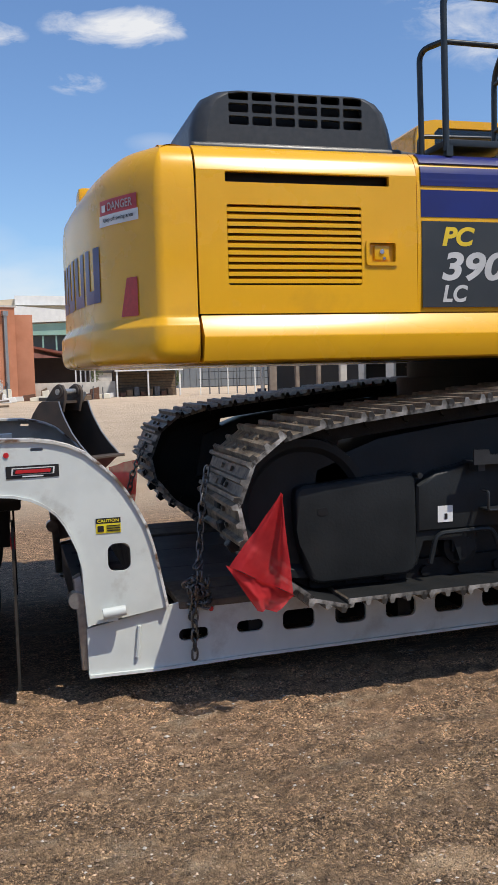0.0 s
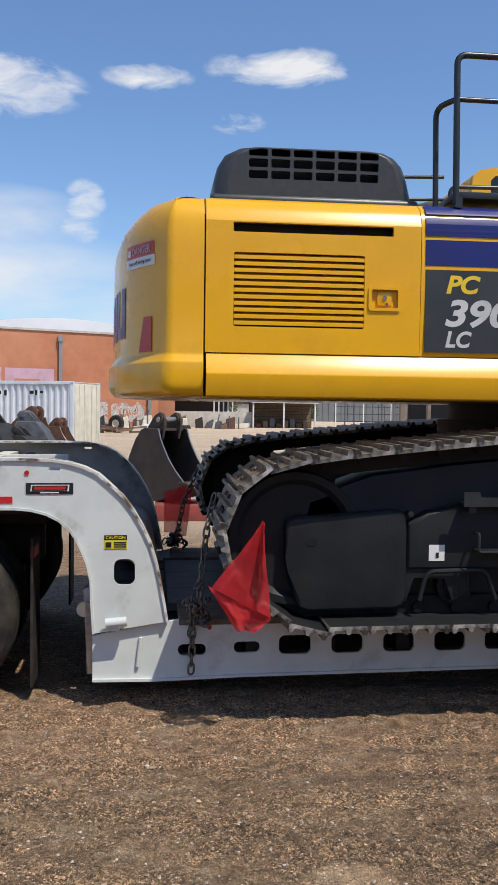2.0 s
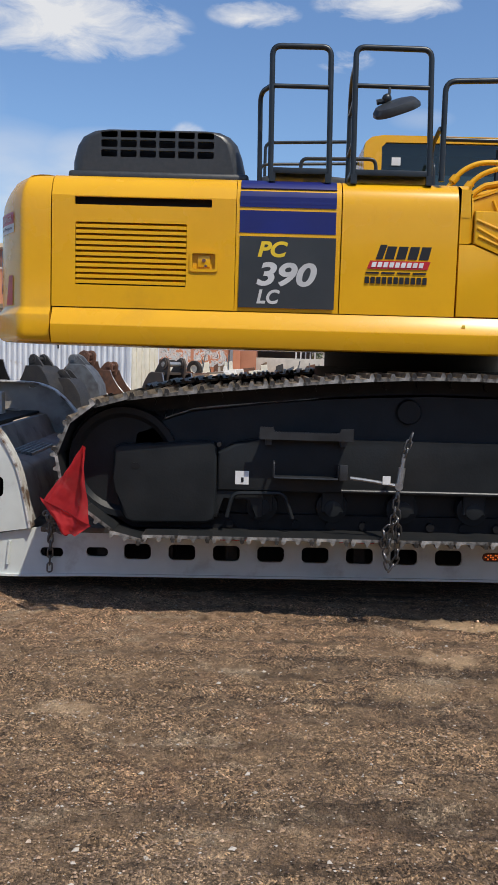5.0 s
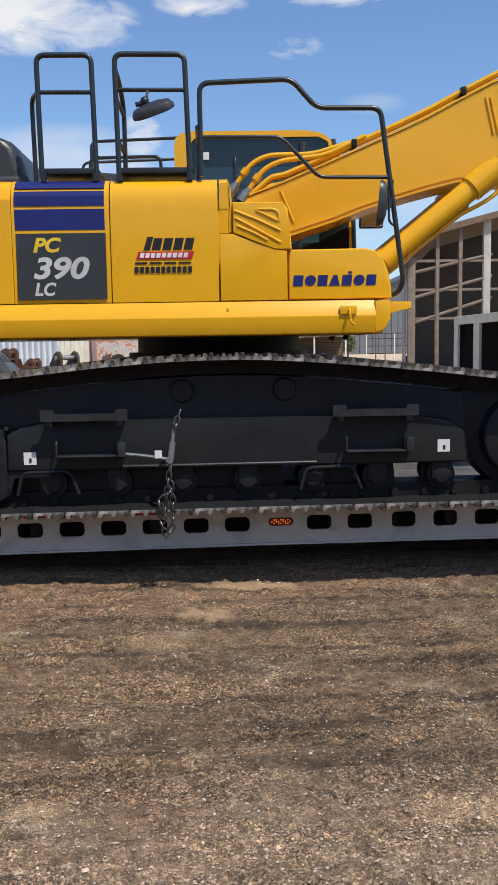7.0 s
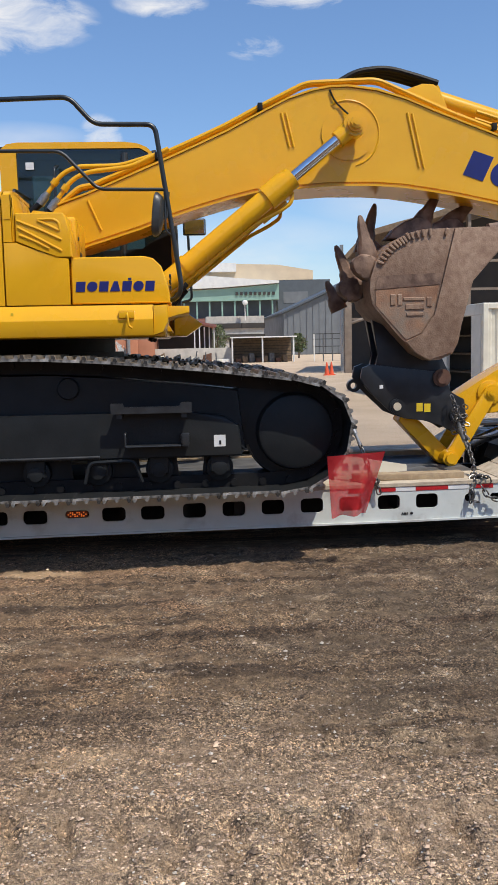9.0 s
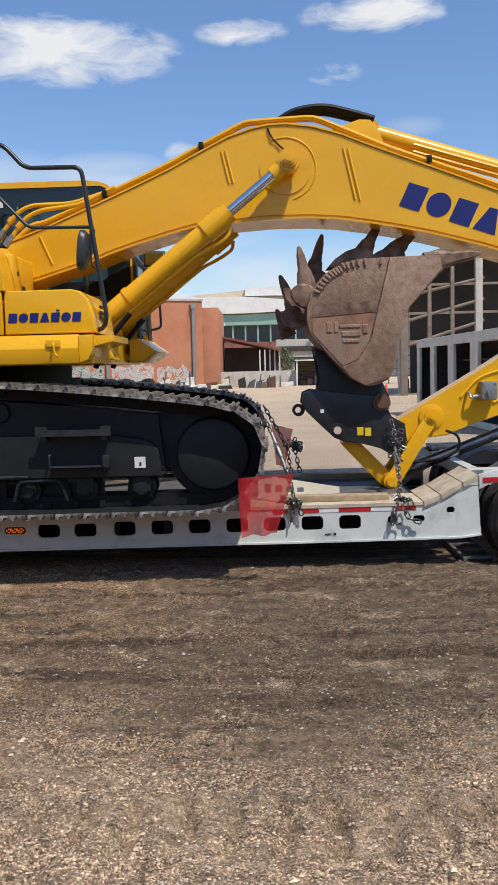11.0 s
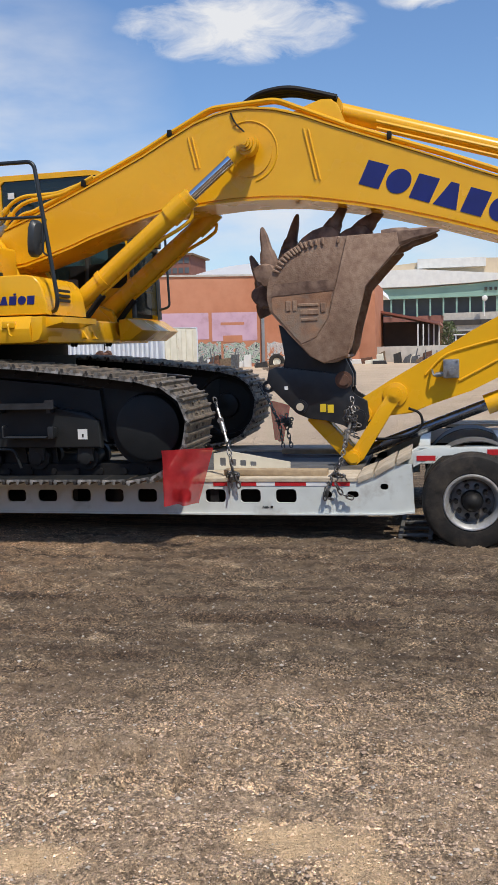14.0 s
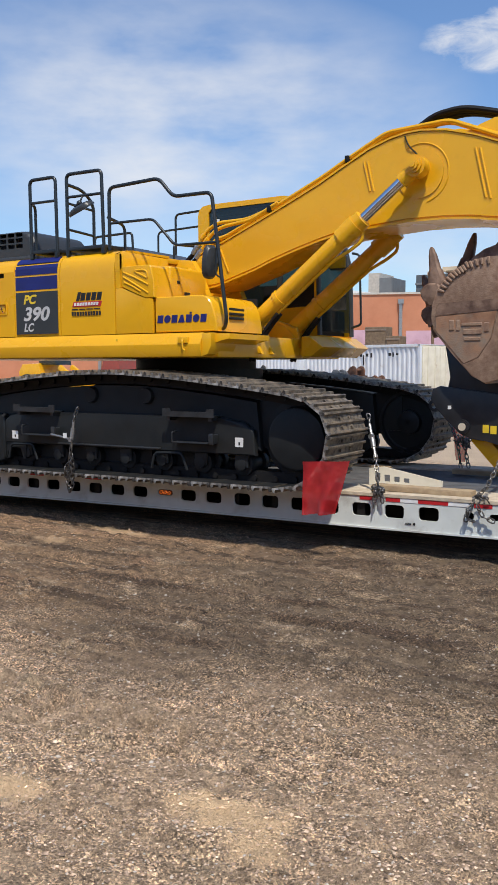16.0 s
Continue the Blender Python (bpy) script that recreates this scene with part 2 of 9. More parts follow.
CREAMW = material("cream_white_frame_paint", (0.62, 0.60, 0.53), (0.54, 0.52, 0.45), 0.6, scale=2, dirt=(0.33, 0.25, 0.17), dirt_scale=2.0, dirt_range=(0.60, 0.8))
CONTW = material("white_container_paint", (0.66, 0.69, 0.73), (0.58, 0.61, 0.65), 0.5, scale=2, dirt=(0.40, 0.33, 0.27), dirt_scale=1.8,
                 dirt_range=(0.62, 0.85))
TAN = material("tan_roof", (0.64, 0.52, 0.36), (0.55, 0.44, 0.31), 0.7, scale=0.3)
GREEN = material("green_grandstand", (0.25, 0.40, 0.335), (0.22, 0.36, 0.30), 0.6, scale=0.3)
# shade inside the open buildings, put into a dark colour
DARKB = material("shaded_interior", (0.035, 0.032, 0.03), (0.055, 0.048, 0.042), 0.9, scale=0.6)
BLUEG = material("blue_grey_cladding", (0.085, 0.10, 0.115), (0.075, 0.088, 0.10), 0.6, scale=0.5)
GREYC = material("grey_corrugated_cladding", (0.16, 0.175, 0.185), (0.14, 0.15, 0.16), 0.6, scale=0.8)
PINK = material("pink_paint_patch", (0.55, 0.36, 0.44), (0.48, 0.31, 0.39), 0.8, scale=0.8, dirt=(0.40, 0.24, 0.26), dirt_scale=0.8)
def spray(name, rows, scale):
    """Sprayed letters run into each other: hard-edged patches of a few colours."""
    m = material(name, rows[0][1], None, 0.8)
    n, l = m.node_tree.nodes, m.node_tree.links
    tc, t, r = n.new("ShaderNodeTexCoord"), n.new("ShaderNodeTexNoise"), n.new("ShaderNodeValToRGB")
    t.inputs["Scale"].default_value, t.inputs["Detail"].default_value, t.inputs["Distortion"].default_value = scale, 2.5, 2.2
    l.new(tc.outputs["Object"], t.inputs["Vector"])
    l.new(t.outputs["Fac"], r.inputs[0])
    r.color_ramp.interpolation = "CONSTANT"
    els = r.color_ramp.elements
    els[0].position, els[0].color = 0.0, (*rows[0][1], 1)
    els[1].position, els[1].color = rows[1][0], (*rows[1][1], 1)
    for pos, c in rows[2:]:
        els.new(pos).color = (*c, 1)
    l.new(r.outputs[0], n["Principled BSDF"].inputs["Base Color"])
    return m


MURAL = spray("spray_paint_white", ((0, (0.46, 0.180, 0.094)), (0.40, (0.55, 0.50, 0.45)), (0.47, (0.10, 0.09, 0.09)), (0.49, (0.50, 0.42, 0.38)), (0.56, (0.33, 0.40, 0.42)), (0.61, (0.58, 0.54, 0.50)), (0.68, (0.46, 0.180, 0.094))), 1.1)
MURAL_G = spray("spray_paint_green", ((0, (0.45, 0.42, 0.38)), (0.38, (0.05, 0.05, 0.055)), (0.42, (0.30, 0.40, 0.30)), (0.49, (0.50, 0.50, 0.46)), (0.53, (0.07, 0.08, 0.09)), (0.56, (0.42, 0.38, 0.36)), (0.64, (0.50, 0.20, 0.10))), 1.2)
RUSTP = material("rusted_scrap", (0.18, 0.085, 0.05), (0.10, 0.055, 0.04), 0.8, 0.2, scale=5, bump=0.2)
GREYSCRAP = material("grey_scrap_steel", (0.13, 0.14, 0.15), (0.08, 0.08, 0.085), 0.6, 0.3, scale=5, bump=0.2)
BLACKSCRAP = material("black_scrap_steel", (0.03, 0.03, 0.032), (0.05, 0.045, 0.04), 0.6, 0.3, scale=5, bump=0.2)
BROWNSTEEL = material("muddy_brown_steel", (0.050, 0.040, 0.032), (0.085, 0.062, 0.046), 0.65, 0.2, scale=4, bump=0.15)
REDST = material("faded_red_steel", (0.30, 0.05, 0.04), (0.22, 0.06, 0.045), 0.7, scale=6, bump=0.1)
DOMEW = material("white_roof_sheet", (0.86, 0.87, 0.88), (0.82, 0.83, 0.84), 0.6, scale=0.5)
OLDWOOD = material("old_timber", (0.20, 0.14, 0.085), (0.13, 0.09, 0.06), 0.85, scale=6, bump=0.2)
ORANGE = material("orange_plastic", (0.75, 0.10, 0.03), None, 0.5)
LEAF = material("dusty_leaves", (0.07, 0.10, 0.035), (0.11, 0.13, 0.05), 0.7, scale=3)
BRICK_HI = material("far_tower_brick", (0.24, 0.10, 0.075), (0.2, 0.085, 0.065), 0.8, scale=0.3)

# translucent red mesh cloth
FLAG = material("red_mesh_cloth", (0.70, 0.03, 0.035), (0.60, 0.02, 0.028), 0.75, scale=30, bump=0.15, bump_scale=350)
_n, _l = FLAG.node_tree.nodes, FLAG.node_tree.links
_t = _n.new("ShaderNodeBsdfTranslucent")
_t.inputs["Color"].default_value = (0.85, 0.05, 0.05, 1)
_g = _n.new("ShaderNodeBsdfTransparent")
_m1, _m2 = _n.new("ShaderNodeMixShader"), _n.new("ShaderNodeMixShader")
_m1.inputs[0].default_value, _m2.inputs[0].default_value = 0.45, 0.22
_l.new(_n["Principled BSDF"].outputs[0], _m1.inputs[1])
_l.new(_t.outputs[0], _m1.inputs[2])
_l.new(_m1.outputs[0], _m2.inputs[1])
_l.new(_g.outputs[0], _m2.inputs[2])
_l.new(_m2.outputs[0], _n["Material Output"].inputs["Surface"])

_n, _l = GLASS.node_tree.nodes, GLASS.node_tree.links
_g = _n.new("ShaderNodeBsdfTransparent")
_g.inputs["Color"].default_value = (0.55, 0.72, 0.70, 1)
_m1 = _n.new("ShaderNodeMixShader")
_m1.inputs[0].default_value = 0.30
_l.new(_n["Principled BSDF"].outputs[0], _m1.inputs[1])
_l.new(_g.outputs[0], _m1.inputs[2])
_l.new(_m1.outputs[0], _n["Material Output"].inputs["Surface"])


def ground_material(name="gravel_yard", loose=False):
    """The yard's earth; loose: single stones, each with a tone of its own over the same patches."""
    m = bpy.data.materials.new(name)
    m.use_nodes = True
    n, l = m.node_tree.nodes, m.node_tree.links
    p = n["Principled BSDF"]
    tc = n.new("ShaderNodeTexCoord")

    def tex(scale, detail=8, rough=0.6, stretch=None):
        t = n.new("ShaderNodeTexNoise")
        t.inputs["Scale"].default_value, t.inputs["Detail"].default_value, t.inputs["Roughness"].default_value = scale, detail, rough
        if stretch:
            mp = n.new("ShaderNodeMapping")
            mp.inputs["Scale"].default_value = stretch
            mp.inputs["Rotation"].default_value = (0, 0, radians(-4))
            l.new(tc.outputs["Object"], mp.inputs["Vector"])
            l.new(mp.outputs[0], t.inputs["Vector"])
        else:
            l.new(tc.outputs["Object"], t.inputs["Vector"])
        return t.outputs["Fac"]

    def ramp2(fac, lo, hi, a, b):
        r = n.new("ShaderNodeValToRGB")
        r.color_ramp.elements[0].position, r.color_ramp.elements[1].position = lo, hi
        r.color_ramp.elements[0].color, r.color_ramp.elements[1].color = (*a, 1), (*b, 1)
        l.new(fac, r.inputs[0])
        return r.outputs[0]

    def mix(fac, a, b):
        mx = n.new("ShaderNodeMix")
        mx.data_type = "RGBA"
        l.new(fac, mx.inputs["Factor"])
        for s, v in (("A", a), ("B", b)):
            if isinstance(v, tuple):
                mx.inputs[s].default_value = (*v, 1)
            else:
                l.new(v, mx.inputs[s])
        return mx.outputs["Result"]

    def rng(fac, lo, hi):
        r = n.new("ShaderNodeMapRange")
        r.inputs["From Min"].default_value, r.inputs["From Max"].default_value = lo, hi
        l.new(fac, r.inputs["Value"])
        return r.outputs[0]

    base = ramp2(tex(48, 8, 0.75), 0.36, 0.66, (0.115, 0.077, 0.048), (0.46, 0.325, 0.212))
    clump = rng(tex(3.2, 7, 0.65, (0.7, 1.3, 1)), 0.40, 0.60)
    base = mix(clump, base, ramp2(tex(55, 6, 0.7), 0.3, 0.7, (0.088, 0.058, 0.036), (0.34, 0.236, 0.152)))
    place = n.new("ShaderNodeSeparateXYZ")
    l.new(tc.outputs["Object"], place.inputs[0])
    driven = rng(place.outputs[0], 0.8, 3.4)
    tracks = n.new("ShaderNodeMath")
    tracks.operation = "MULTIPLY"
    l.new(rng(tex(1.0, 6, 0.6, (0.30, 2.6, 1)), 0.48, 0.60), tracks.inputs[0])
    l.new(driven, tracks.inputs[1])
    base = mix(tracks.outputs[0], base, ramp2(tex(70, 4), 0.3, 0.7, (0.065, 0.046, 0.031), (0.255, 0.180, 0.122)))
    red = rng(tex(1.1, 6, 0.65), 0.56, 0.72)
    base = mix(red, base, ramp2(tex(60, 4), 0.3, 0.7, (0.125, 0.072, 0.044), (0.37, 0.230, 0.148)))
    edge_y = n.new("ShaderNodeMath")
    edge_y.operation = "MULTIPLY_ADD"
    l.new(tex(1.3, 5, 0.65, (0.6, 1.0, 1)), edge_y.inputs[0])
    edge_y.inputs[1].default_value = 1.8
    l.new(place.outputs[1], edge_y.inputs[2])
    base = mix(rng(edge_y.outputs[0], -0.05, 0.75), base, ramp2(tex(40, 7, 0.7), 0.3, 0.7, (0.17, 0.108, 0.068), (0.44, 0.30, 0.20)))
    side = n.new("ShaderNodeMath")
    side.operation = "MULTIPLY_ADD"
    l.new(tex(0.7, 5, 0.6), side.inputs[0])
    side.inputs[1].default_value = 4.0
    l.new(place.outputs[0], side.inputs[2])
    damp = n.new("ShaderNodeMath")
    damp.operation = "MULTIPLY"
    l.new(rng(side.outputs[0], 6.6, 8.6), damp.inputs[0])
    damp.inputs[1].default_value = 0.85
    base = mix(damp.outputs[0], base, ramp2(tex(50, 7, 0.72), 0.3, 0.7, (0.052, 0.039, 0.028), (0.235, 0.182, 0.130)))
    ridges = rng(tex(1.0, 7, 0.66, (0.42, 5.2, 1)), 0.50, 0.57)
    part_of = n.new("ShaderNodeMath")
    part_of.operation = "MULTIPLY"
    l.new(ridges, part_of.inputs[0])
    l.new(rng(tex(0.7, 4, 0.6, (0.8, 1.2, 1)), 0.36, 0.52), part_of.inputs[1])
    worn = n.new("ShaderNodeMath")
    worn.operation = "MULTIPLY"
    l.new(part_of.outputs[0], worn.inputs[0])
    l.new(driven, worn.inputs[1])
    base = mix(worn.outputs[0], base, ramp2(tex(52, 6, 0.75), 0.32, 0.68, (0.038, 0.026, 0.017), (0.150, 0.104, 0.070)))
    rim = n.new("ShaderNodeMath")
    rim.operation = "MULTIPLY_ADD"
    l.new(tex(0.8, 5, 0.6), rim.inputs[0])
    rim.inputs[1].default_value = 2.4
    l.new(place.outputs[1], rim.inputs[2])
    band = n.new("ShaderNodeMath")
    band.operation = "MULTIPLY"
    l.new(rng(rim.outputs[0], -1.5, -2.8), band.inputs[0])
    l.new(rng(rim.outputs[0], -6.5, -4.6), band.inputs[1])
    pale = band.outputs[0]
    base = mix(pale, base, ramp2(tex(45, 8, 0.75), 0.34, 0.66, (0.22, 0.158, 0.110), (0.64, 0.49, 0.365)))
    grit = rng(tex(2.1, 6, 0.68, (0.8, 1.5, 1)), 0.56, 0.68)
    base = mix(grit, base, ramp2(tex(60, 6, 0.78), 0.34, 0.66, (0.16, 0.118, 0.082), (0.56, 0.45, 0.335)))
    # crushed stone: every pebble has a tone of its own, the darkest painted for small shadows, thinned out where fine
    # dust lies over it
    pebble = n.new("ShaderNodeTexVoronoi")
    pebble.inputs["Scale"].default_value = 118
    l.new(tc.outputs["Object"], pebble.inputs["Vector"])
    if not loose:
        lot = n.new("ShaderNodeSeparateColor")
        l.new(pebble.outputs["Color"], lot.inputs[0])
        tone = n.new("ShaderNodeValToRGB")
        els = tone.color_ramp.elements
        els[0].color, els[1].color = (0.105, 0.099, 0.095, 1), (1.0, 0.98, 0.955, 1)
        for pos, v in ((0.28, 0.235), (0.62, 0.41), (0.82, 0.63)):
            els.new(pos).color = (v, v * 0.985, v * 0.96, 1)
        l.new(lot.outputs[0], tone.inputs[0])
        twice = n.new("ShaderNodeMix")
        twice.data_type, twice.blend_type, twice.clamp_result = "RGBA", "MULTIPLY", False
        twice.inputs["Factor"].default_value = 1.0
        twice.inputs["B"].default_value = (2.8, 2.8, 2.8, 1)
        l.new(tone.outputs[0], twice.inputs["A"])
        stony = n.new("ShaderNodeMix")
        stony.data_type, stony.blend_type = "RGBA", "MULTIPLY"
        l.new(rng(tex(2.2, 6, 0.65, (0.7, 1.4, 1)), 0.62, 0.44), stony.inputs["Factor"])
        l.new(base, stony.inputs["A"])
        l.new(twice.outputs["Result"], stony.inputs["B"])
        lumps = n.new("ShaderNodeMix")
        lumps.data_type, lumps.blend_type, lumps.clamp_result = "RGBA", "MULTIPLY", False
        lumps.inputs["Factor"].default_value = 1.0
        l.new(stony.outputs["Result"], lumps.inputs["A"])
        l.new(ramp2(tex(11, 5, 0.62, (0.8, 1.4, 1)), 0.34, 0.66, (0.62, 0.61, 0.60), (1.36, 1.36, 1.35)), lumps.inputs["B"])
        base = lumps.outputs["Result"]
    # small heaps of spilt sand
    edge_n = tex(7.0, 6, 0.65)
    for sx, sy, rx, ry, much in ((7.99, -4.38, 0.23, 0.13, 1.0), (7.07, -4.64, 0.20, 0.07, 1.0), (8.22, -4.55, 0.10, 0.08, 0.8), (3.0, -3.12, 0.13, 0.06, 0.4), (4.6, -3.19, 0.18, 0.07, 0.3),
                           (3.61, -0.78, 0.17, 0.09, 0.45), (3.9, -0.07, 0.30, 0.08, 0.5), (1.55, -1.64, 0.16, 0.10, 0.35), (1.01, -2.18, 0.12, 0.07, 0.4), (3.31, -1.27, 0.16, 0.13, 0.2)):
        off = n.new("ShaderNodeVectorMath")
        off.operation = "SUBTRACT"
        l.new(tc.outputs["Object"], off.inputs[0])
        off.inputs[1].default_value = (sx, sy, 0)
        squeeze = n.new("ShaderNodeVectorMath")
        squeeze.operation = "MULTIPLY"
        l.new(off.outputs[0], squeeze.inputs[0])
        squeeze.inputs[1].default_value = (1 / rx, 1 / ry, 0)
        reach = n.new("ShaderNodeVectorMath")
        reach.operation = "LENGTH"
        l.new(squeeze.outputs[0], reach.inputs[0])
        rough_edge = n.new("ShaderNodeMath")
        rough_edge.operation = "MULTIPLY_ADD"
        l.new(edge_n, rough_edge.inputs[0])
        rough_edge.inputs[1].default_value = 2.6
        l.new(reach.outputs["Value"], rough_edge.inputs[2])
        share = n.new("ShaderNodeMath")
        share.operation = "MULTIPLY"
        l.new(rng(rough_edge.outputs[0], 2.7, 1.9), share.inputs[0])
        share.inputs[1].default_value = much
        base = mix(share.outputs[0], base, ramp2(tex(30, 6, 0.7), 0.3, 0.7, (0.66, 0.475, 0.31), (0.84, 0.625, 0.42)))
    hue = n.new("ShaderNodeMix")
    hue.data_type, hue.blend_type = "RGBA", "MULTIPLY"
    hue.inputs["Factor"].default_value = 1.0
    hue.inputs["B"].default_value = (1.20, 1.19, 1.20, 1) if loose else (1.095, 1.03, 0.90, 1)
    l.new(base, hue.inputs["A"])
    base = hue.outputs["Result"]
    if loose:
        geo = n.new("ShaderNodeNewGeometry")
        tone = n.new("ShaderNodeValToRGB")
        tone.color_ramp.elements[0].color, tone.color_ramp.elements[1].color = (0.15, 0.14, 0.13, 1), (1.12, 1.10, 1.06, 1)
        e = tone.color_ramp.elements.new(0.75)
        e.color = (0.58, 0.56, 0.54, 1)
        l.new(geo.outputs["Random Per Island"], tone.inputs[0])
        mul = n.new("ShaderNodeMix")
        mul.data_type, mul.blend_type = "RGBA", "MULTIPLY"
        mul.inputs["Factor"].default_value = 1.0
        l.new(base, mul.inputs["A"])
        l.new(tone.outputs[0], mul.inputs["B"])
        lift = n.new("ShaderNodeMix")
        lift.data_type, lift.blend_type, lift.clamp_result = "RGBA", "MULTIPLY", False
        lift.inputs["Factor"].default_value = 1.0
        lift.inputs["B"].default_value = (2.0, 2.0, 2.0, 1)
        l.new(mul.outputs["Result"], lift.inputs["A"])
        chalk = rng(geo.outputs["Random Per Island"], 0.90, 0.92)
        base = mix(chalk, lift.outputs["Result"], (0.50, 0.44, 0.37))
        l.new(base, p.inputs["Base Color"])
        p.inputs["Roughness"].default_value = 0.9
        return m
    sep = n.new("ShaderNodeSeparateXYZ")
    l.new(tc.outputs["Object"], sep.inputs[0])
    edge = n.new("ShaderNodeMath")
    edge.operation = "ADD"
    l.new(sep.outputs[1], edge.inputs[0])
    l.new(tex(0.25, 4), edge.inputs[1])
    far = rng(edge.outputs[0], 6.5, 9.0)
    yard = ramp2(tex(0.35, 8, 0.65), 0.35, 0.7, (0.53, 0.395, 0.265), (0.66, 0.51, 0.355))
    base = mix(far, base, yard)
    l.new(base, p.inputs["Base Color"])
    p.inputs["Roughness"].default_value = 0.92
    b1 = n.new("ShaderNodeBump")
    b1.inputs["Strength"].default_value, b1.inputs["Distance"].default_value = 1.0, 0.03
    l.new(tex(38, 6, 0.7), b1.inputs["Height"])
    b2 = n.new("ShaderNodeBump")
    b2.inputs["Strength"].default_value, b2.inputs["Distance"].default_value = 1.0, 0.012
    b2.invert = True
    l.new(pebble.outputs["Distance"], b2.inputs["Height"])
    l.new(b1.outputs[0], b2.inputs["Normal"])
    l.new(b2.outputs[0], p.inputs["Normal"])
    return m


GRAVEL = ground_material()


STONES = ground_material("gravel_stones", True)
STONE = material("pale_gravel_stone", (0.34, 0.29, 0.23), (0.52, 0.46, 0.38), 0.85, scale=18, bump=0.2)

# ---- mesh helpers ----


def thing(name, loc, label, category, group="", rot=(0, 0, 0)):
    ob = new(name)
    ob.empty_display_size = 0.2
    ob.location = loc
    ob.rotation_euler = [radians(a) for a in rot]
    return tagged(ob, label, category, group)


def seat_in(ob, parent):
    """Puts ob under parent so that its mesh keeps the coordinates of the plan."""
    ob.parent = parent
    if parent.type == "EMPTY":
        ob.matrix_parent_inverse = Matrix.Translation(-parent.location)
    return ob


def finish(bm, name, mat, smooth=35):
    bmesh.ops.recalc_face_normals(bm, faces=bm.faces[:])
    me = bpy.data.meshes.new(name)
    bm.to_mesh(me)
    bm.free()
    for mt in mat if isinstance(mat, (list, tuple)) else [mat]:
        me.materials.append(mt)
    if smooth:
        me.polygons.foreach_set("use_smooth", [True] * len(me.polygons))
        me.set_sharp_from_angle(angle=radians(smooth))
    return me


def part(name, bm, mat, parent=None, label="", smooth=35):
    ob = new(name, finish(bm, name, mat, smooth))
    if parent is not None:
        seat_in(ob, parent)
    if label:
        ob["label"] = label
    return ob


def shared(name, me, parent, m):
    ob = new(name, me)
    ob.parent = parent
    if parent.type == "EMPTY":
        ob.matrix_parent_inverse = Matrix.Translation(-parent.location)
    ob.matrix_basis = m
    return ob


def box(bm, x0, x1, y0, y1, z0, z1, bevel=0.0, seg=2):
    vs = [bm.verts.new((x, y, z)) for x in (x0, x1) for y in (y0, y1) for z in (z0, z1)]
    fs = [bm.faces.new([vs[i] for i in f]) for f in ((0, 1, 3, 2), (4, 6, 7, 5), (0, 4, 5, 1), (2, 3, 7, 6), (0, 2, 6, 4), (1, 5, 7, 3))]
    if bevel:
        es = list({e for f in fs for e in f.edges})
        bmesh.ops.bevel(bm, geom=es, offset=bevel, segments=seg, profile=0.6, affect="EDGES")
    return vs


def fill(bm, loops):
    """A flat face with holes from loops of points."""
    edges = []
    for lp in loops:
        vs = [bm.verts.new(p) for p in lp]
        edges += [bm.edges.new((vs[i], vs[(i + 1) % len(vs)])) for i in range(len(vs))]
    return [g for g in bmesh.ops.triangle_fill(bm, use_beauty=True, edges=edges)["geom"] if isinstance(g, bmesh.types.BMFace)]


def push(bm, faces, v):
    got = bmesh.ops.extrude_face_region(bm, geom=faces)["geom"]
    bmesh.ops.translate(bm, vec=v, verts=[g for g in got if isinstance(g, bmesh.types.BMVert)])


def plate(bm, outer, holes, y0, y1):
    """A plate in the xz plane, from y0 to y1, with holes through it."""
    fs = fill(bm, [[(x, y0, z) for x, z in lp] for lp in [outer, *holes]])
    push(bm, fs, (0, y1 - y0, 0))


def prism(bm, poly, y0, y1, bevel=0.0, seg=2):
    a = [bm.verts.new((x, y0, z)) for x, z in poly]
    b = [bm.verts.new((x, y1, z)) for x, z in poly]
    n = len(poly)
    fs = [bm.faces.new(a), bm.faces.new(b[::-1])]
    rim = list(fs[0].edges) + list(fs[1].edges)
    fs += [bm.faces.new((a[i], b[i], b[(i + 1) % n], a[(i + 1) % n])) for i in range(n)]
    if bevel:
        bmesh.ops.bevel(bm, geom=rim, offset=bevel, segments=seg, profile=0.6, affect="EDGES")
    return fs


def along_x(bm, profile, x0, x1, bevel=0.0):
    """Extrudes a closed outline of (y, z) from x0 to x1."""
    a = [bm.verts.new((x0, y, z)) for y, z in profile]
    b = [bm.verts.new((x1, y, z)) for y, z in profile]
    n = len(profile)
    f0, f1 = bm.faces.new(a), bm.faces.new(b[::-1])
    rim = list(f0.edges) + list(f1.edges)
    for i in range(n):
        bm.faces.new((a[i], b[i], b[(i + 1) % n], a[(i + 1) % n]))
    if bevel:
        bmesh.ops.bevel(bm, geom=rim, offset=bevel, segments=2, profile=0.6, affect="EDGES")


def rrect(x0, x1, z0, z1, r=0.02, n=4):
    out = []
    for cx, cz, a0 in ((x1 - r, z1 - r, 0), (x0 + r, z1 - r, 90), (x0 + r, z0 + r, 180), (x1 - r, z0 + r, 270)):
        out += [(cx + r * math.cos(radians(a0 + 90 * i / n)), cz + r * math.sin(radians(a0 + 90 * i / n))) for i in range(n + 1)]
    return out


def disc(cx, cz, r, n=28):
    return [(cx + r * math.cos(2 * math.pi * i / n), cz + r * math.sin(2 * math.pi * i / n)) for i in range(n)]


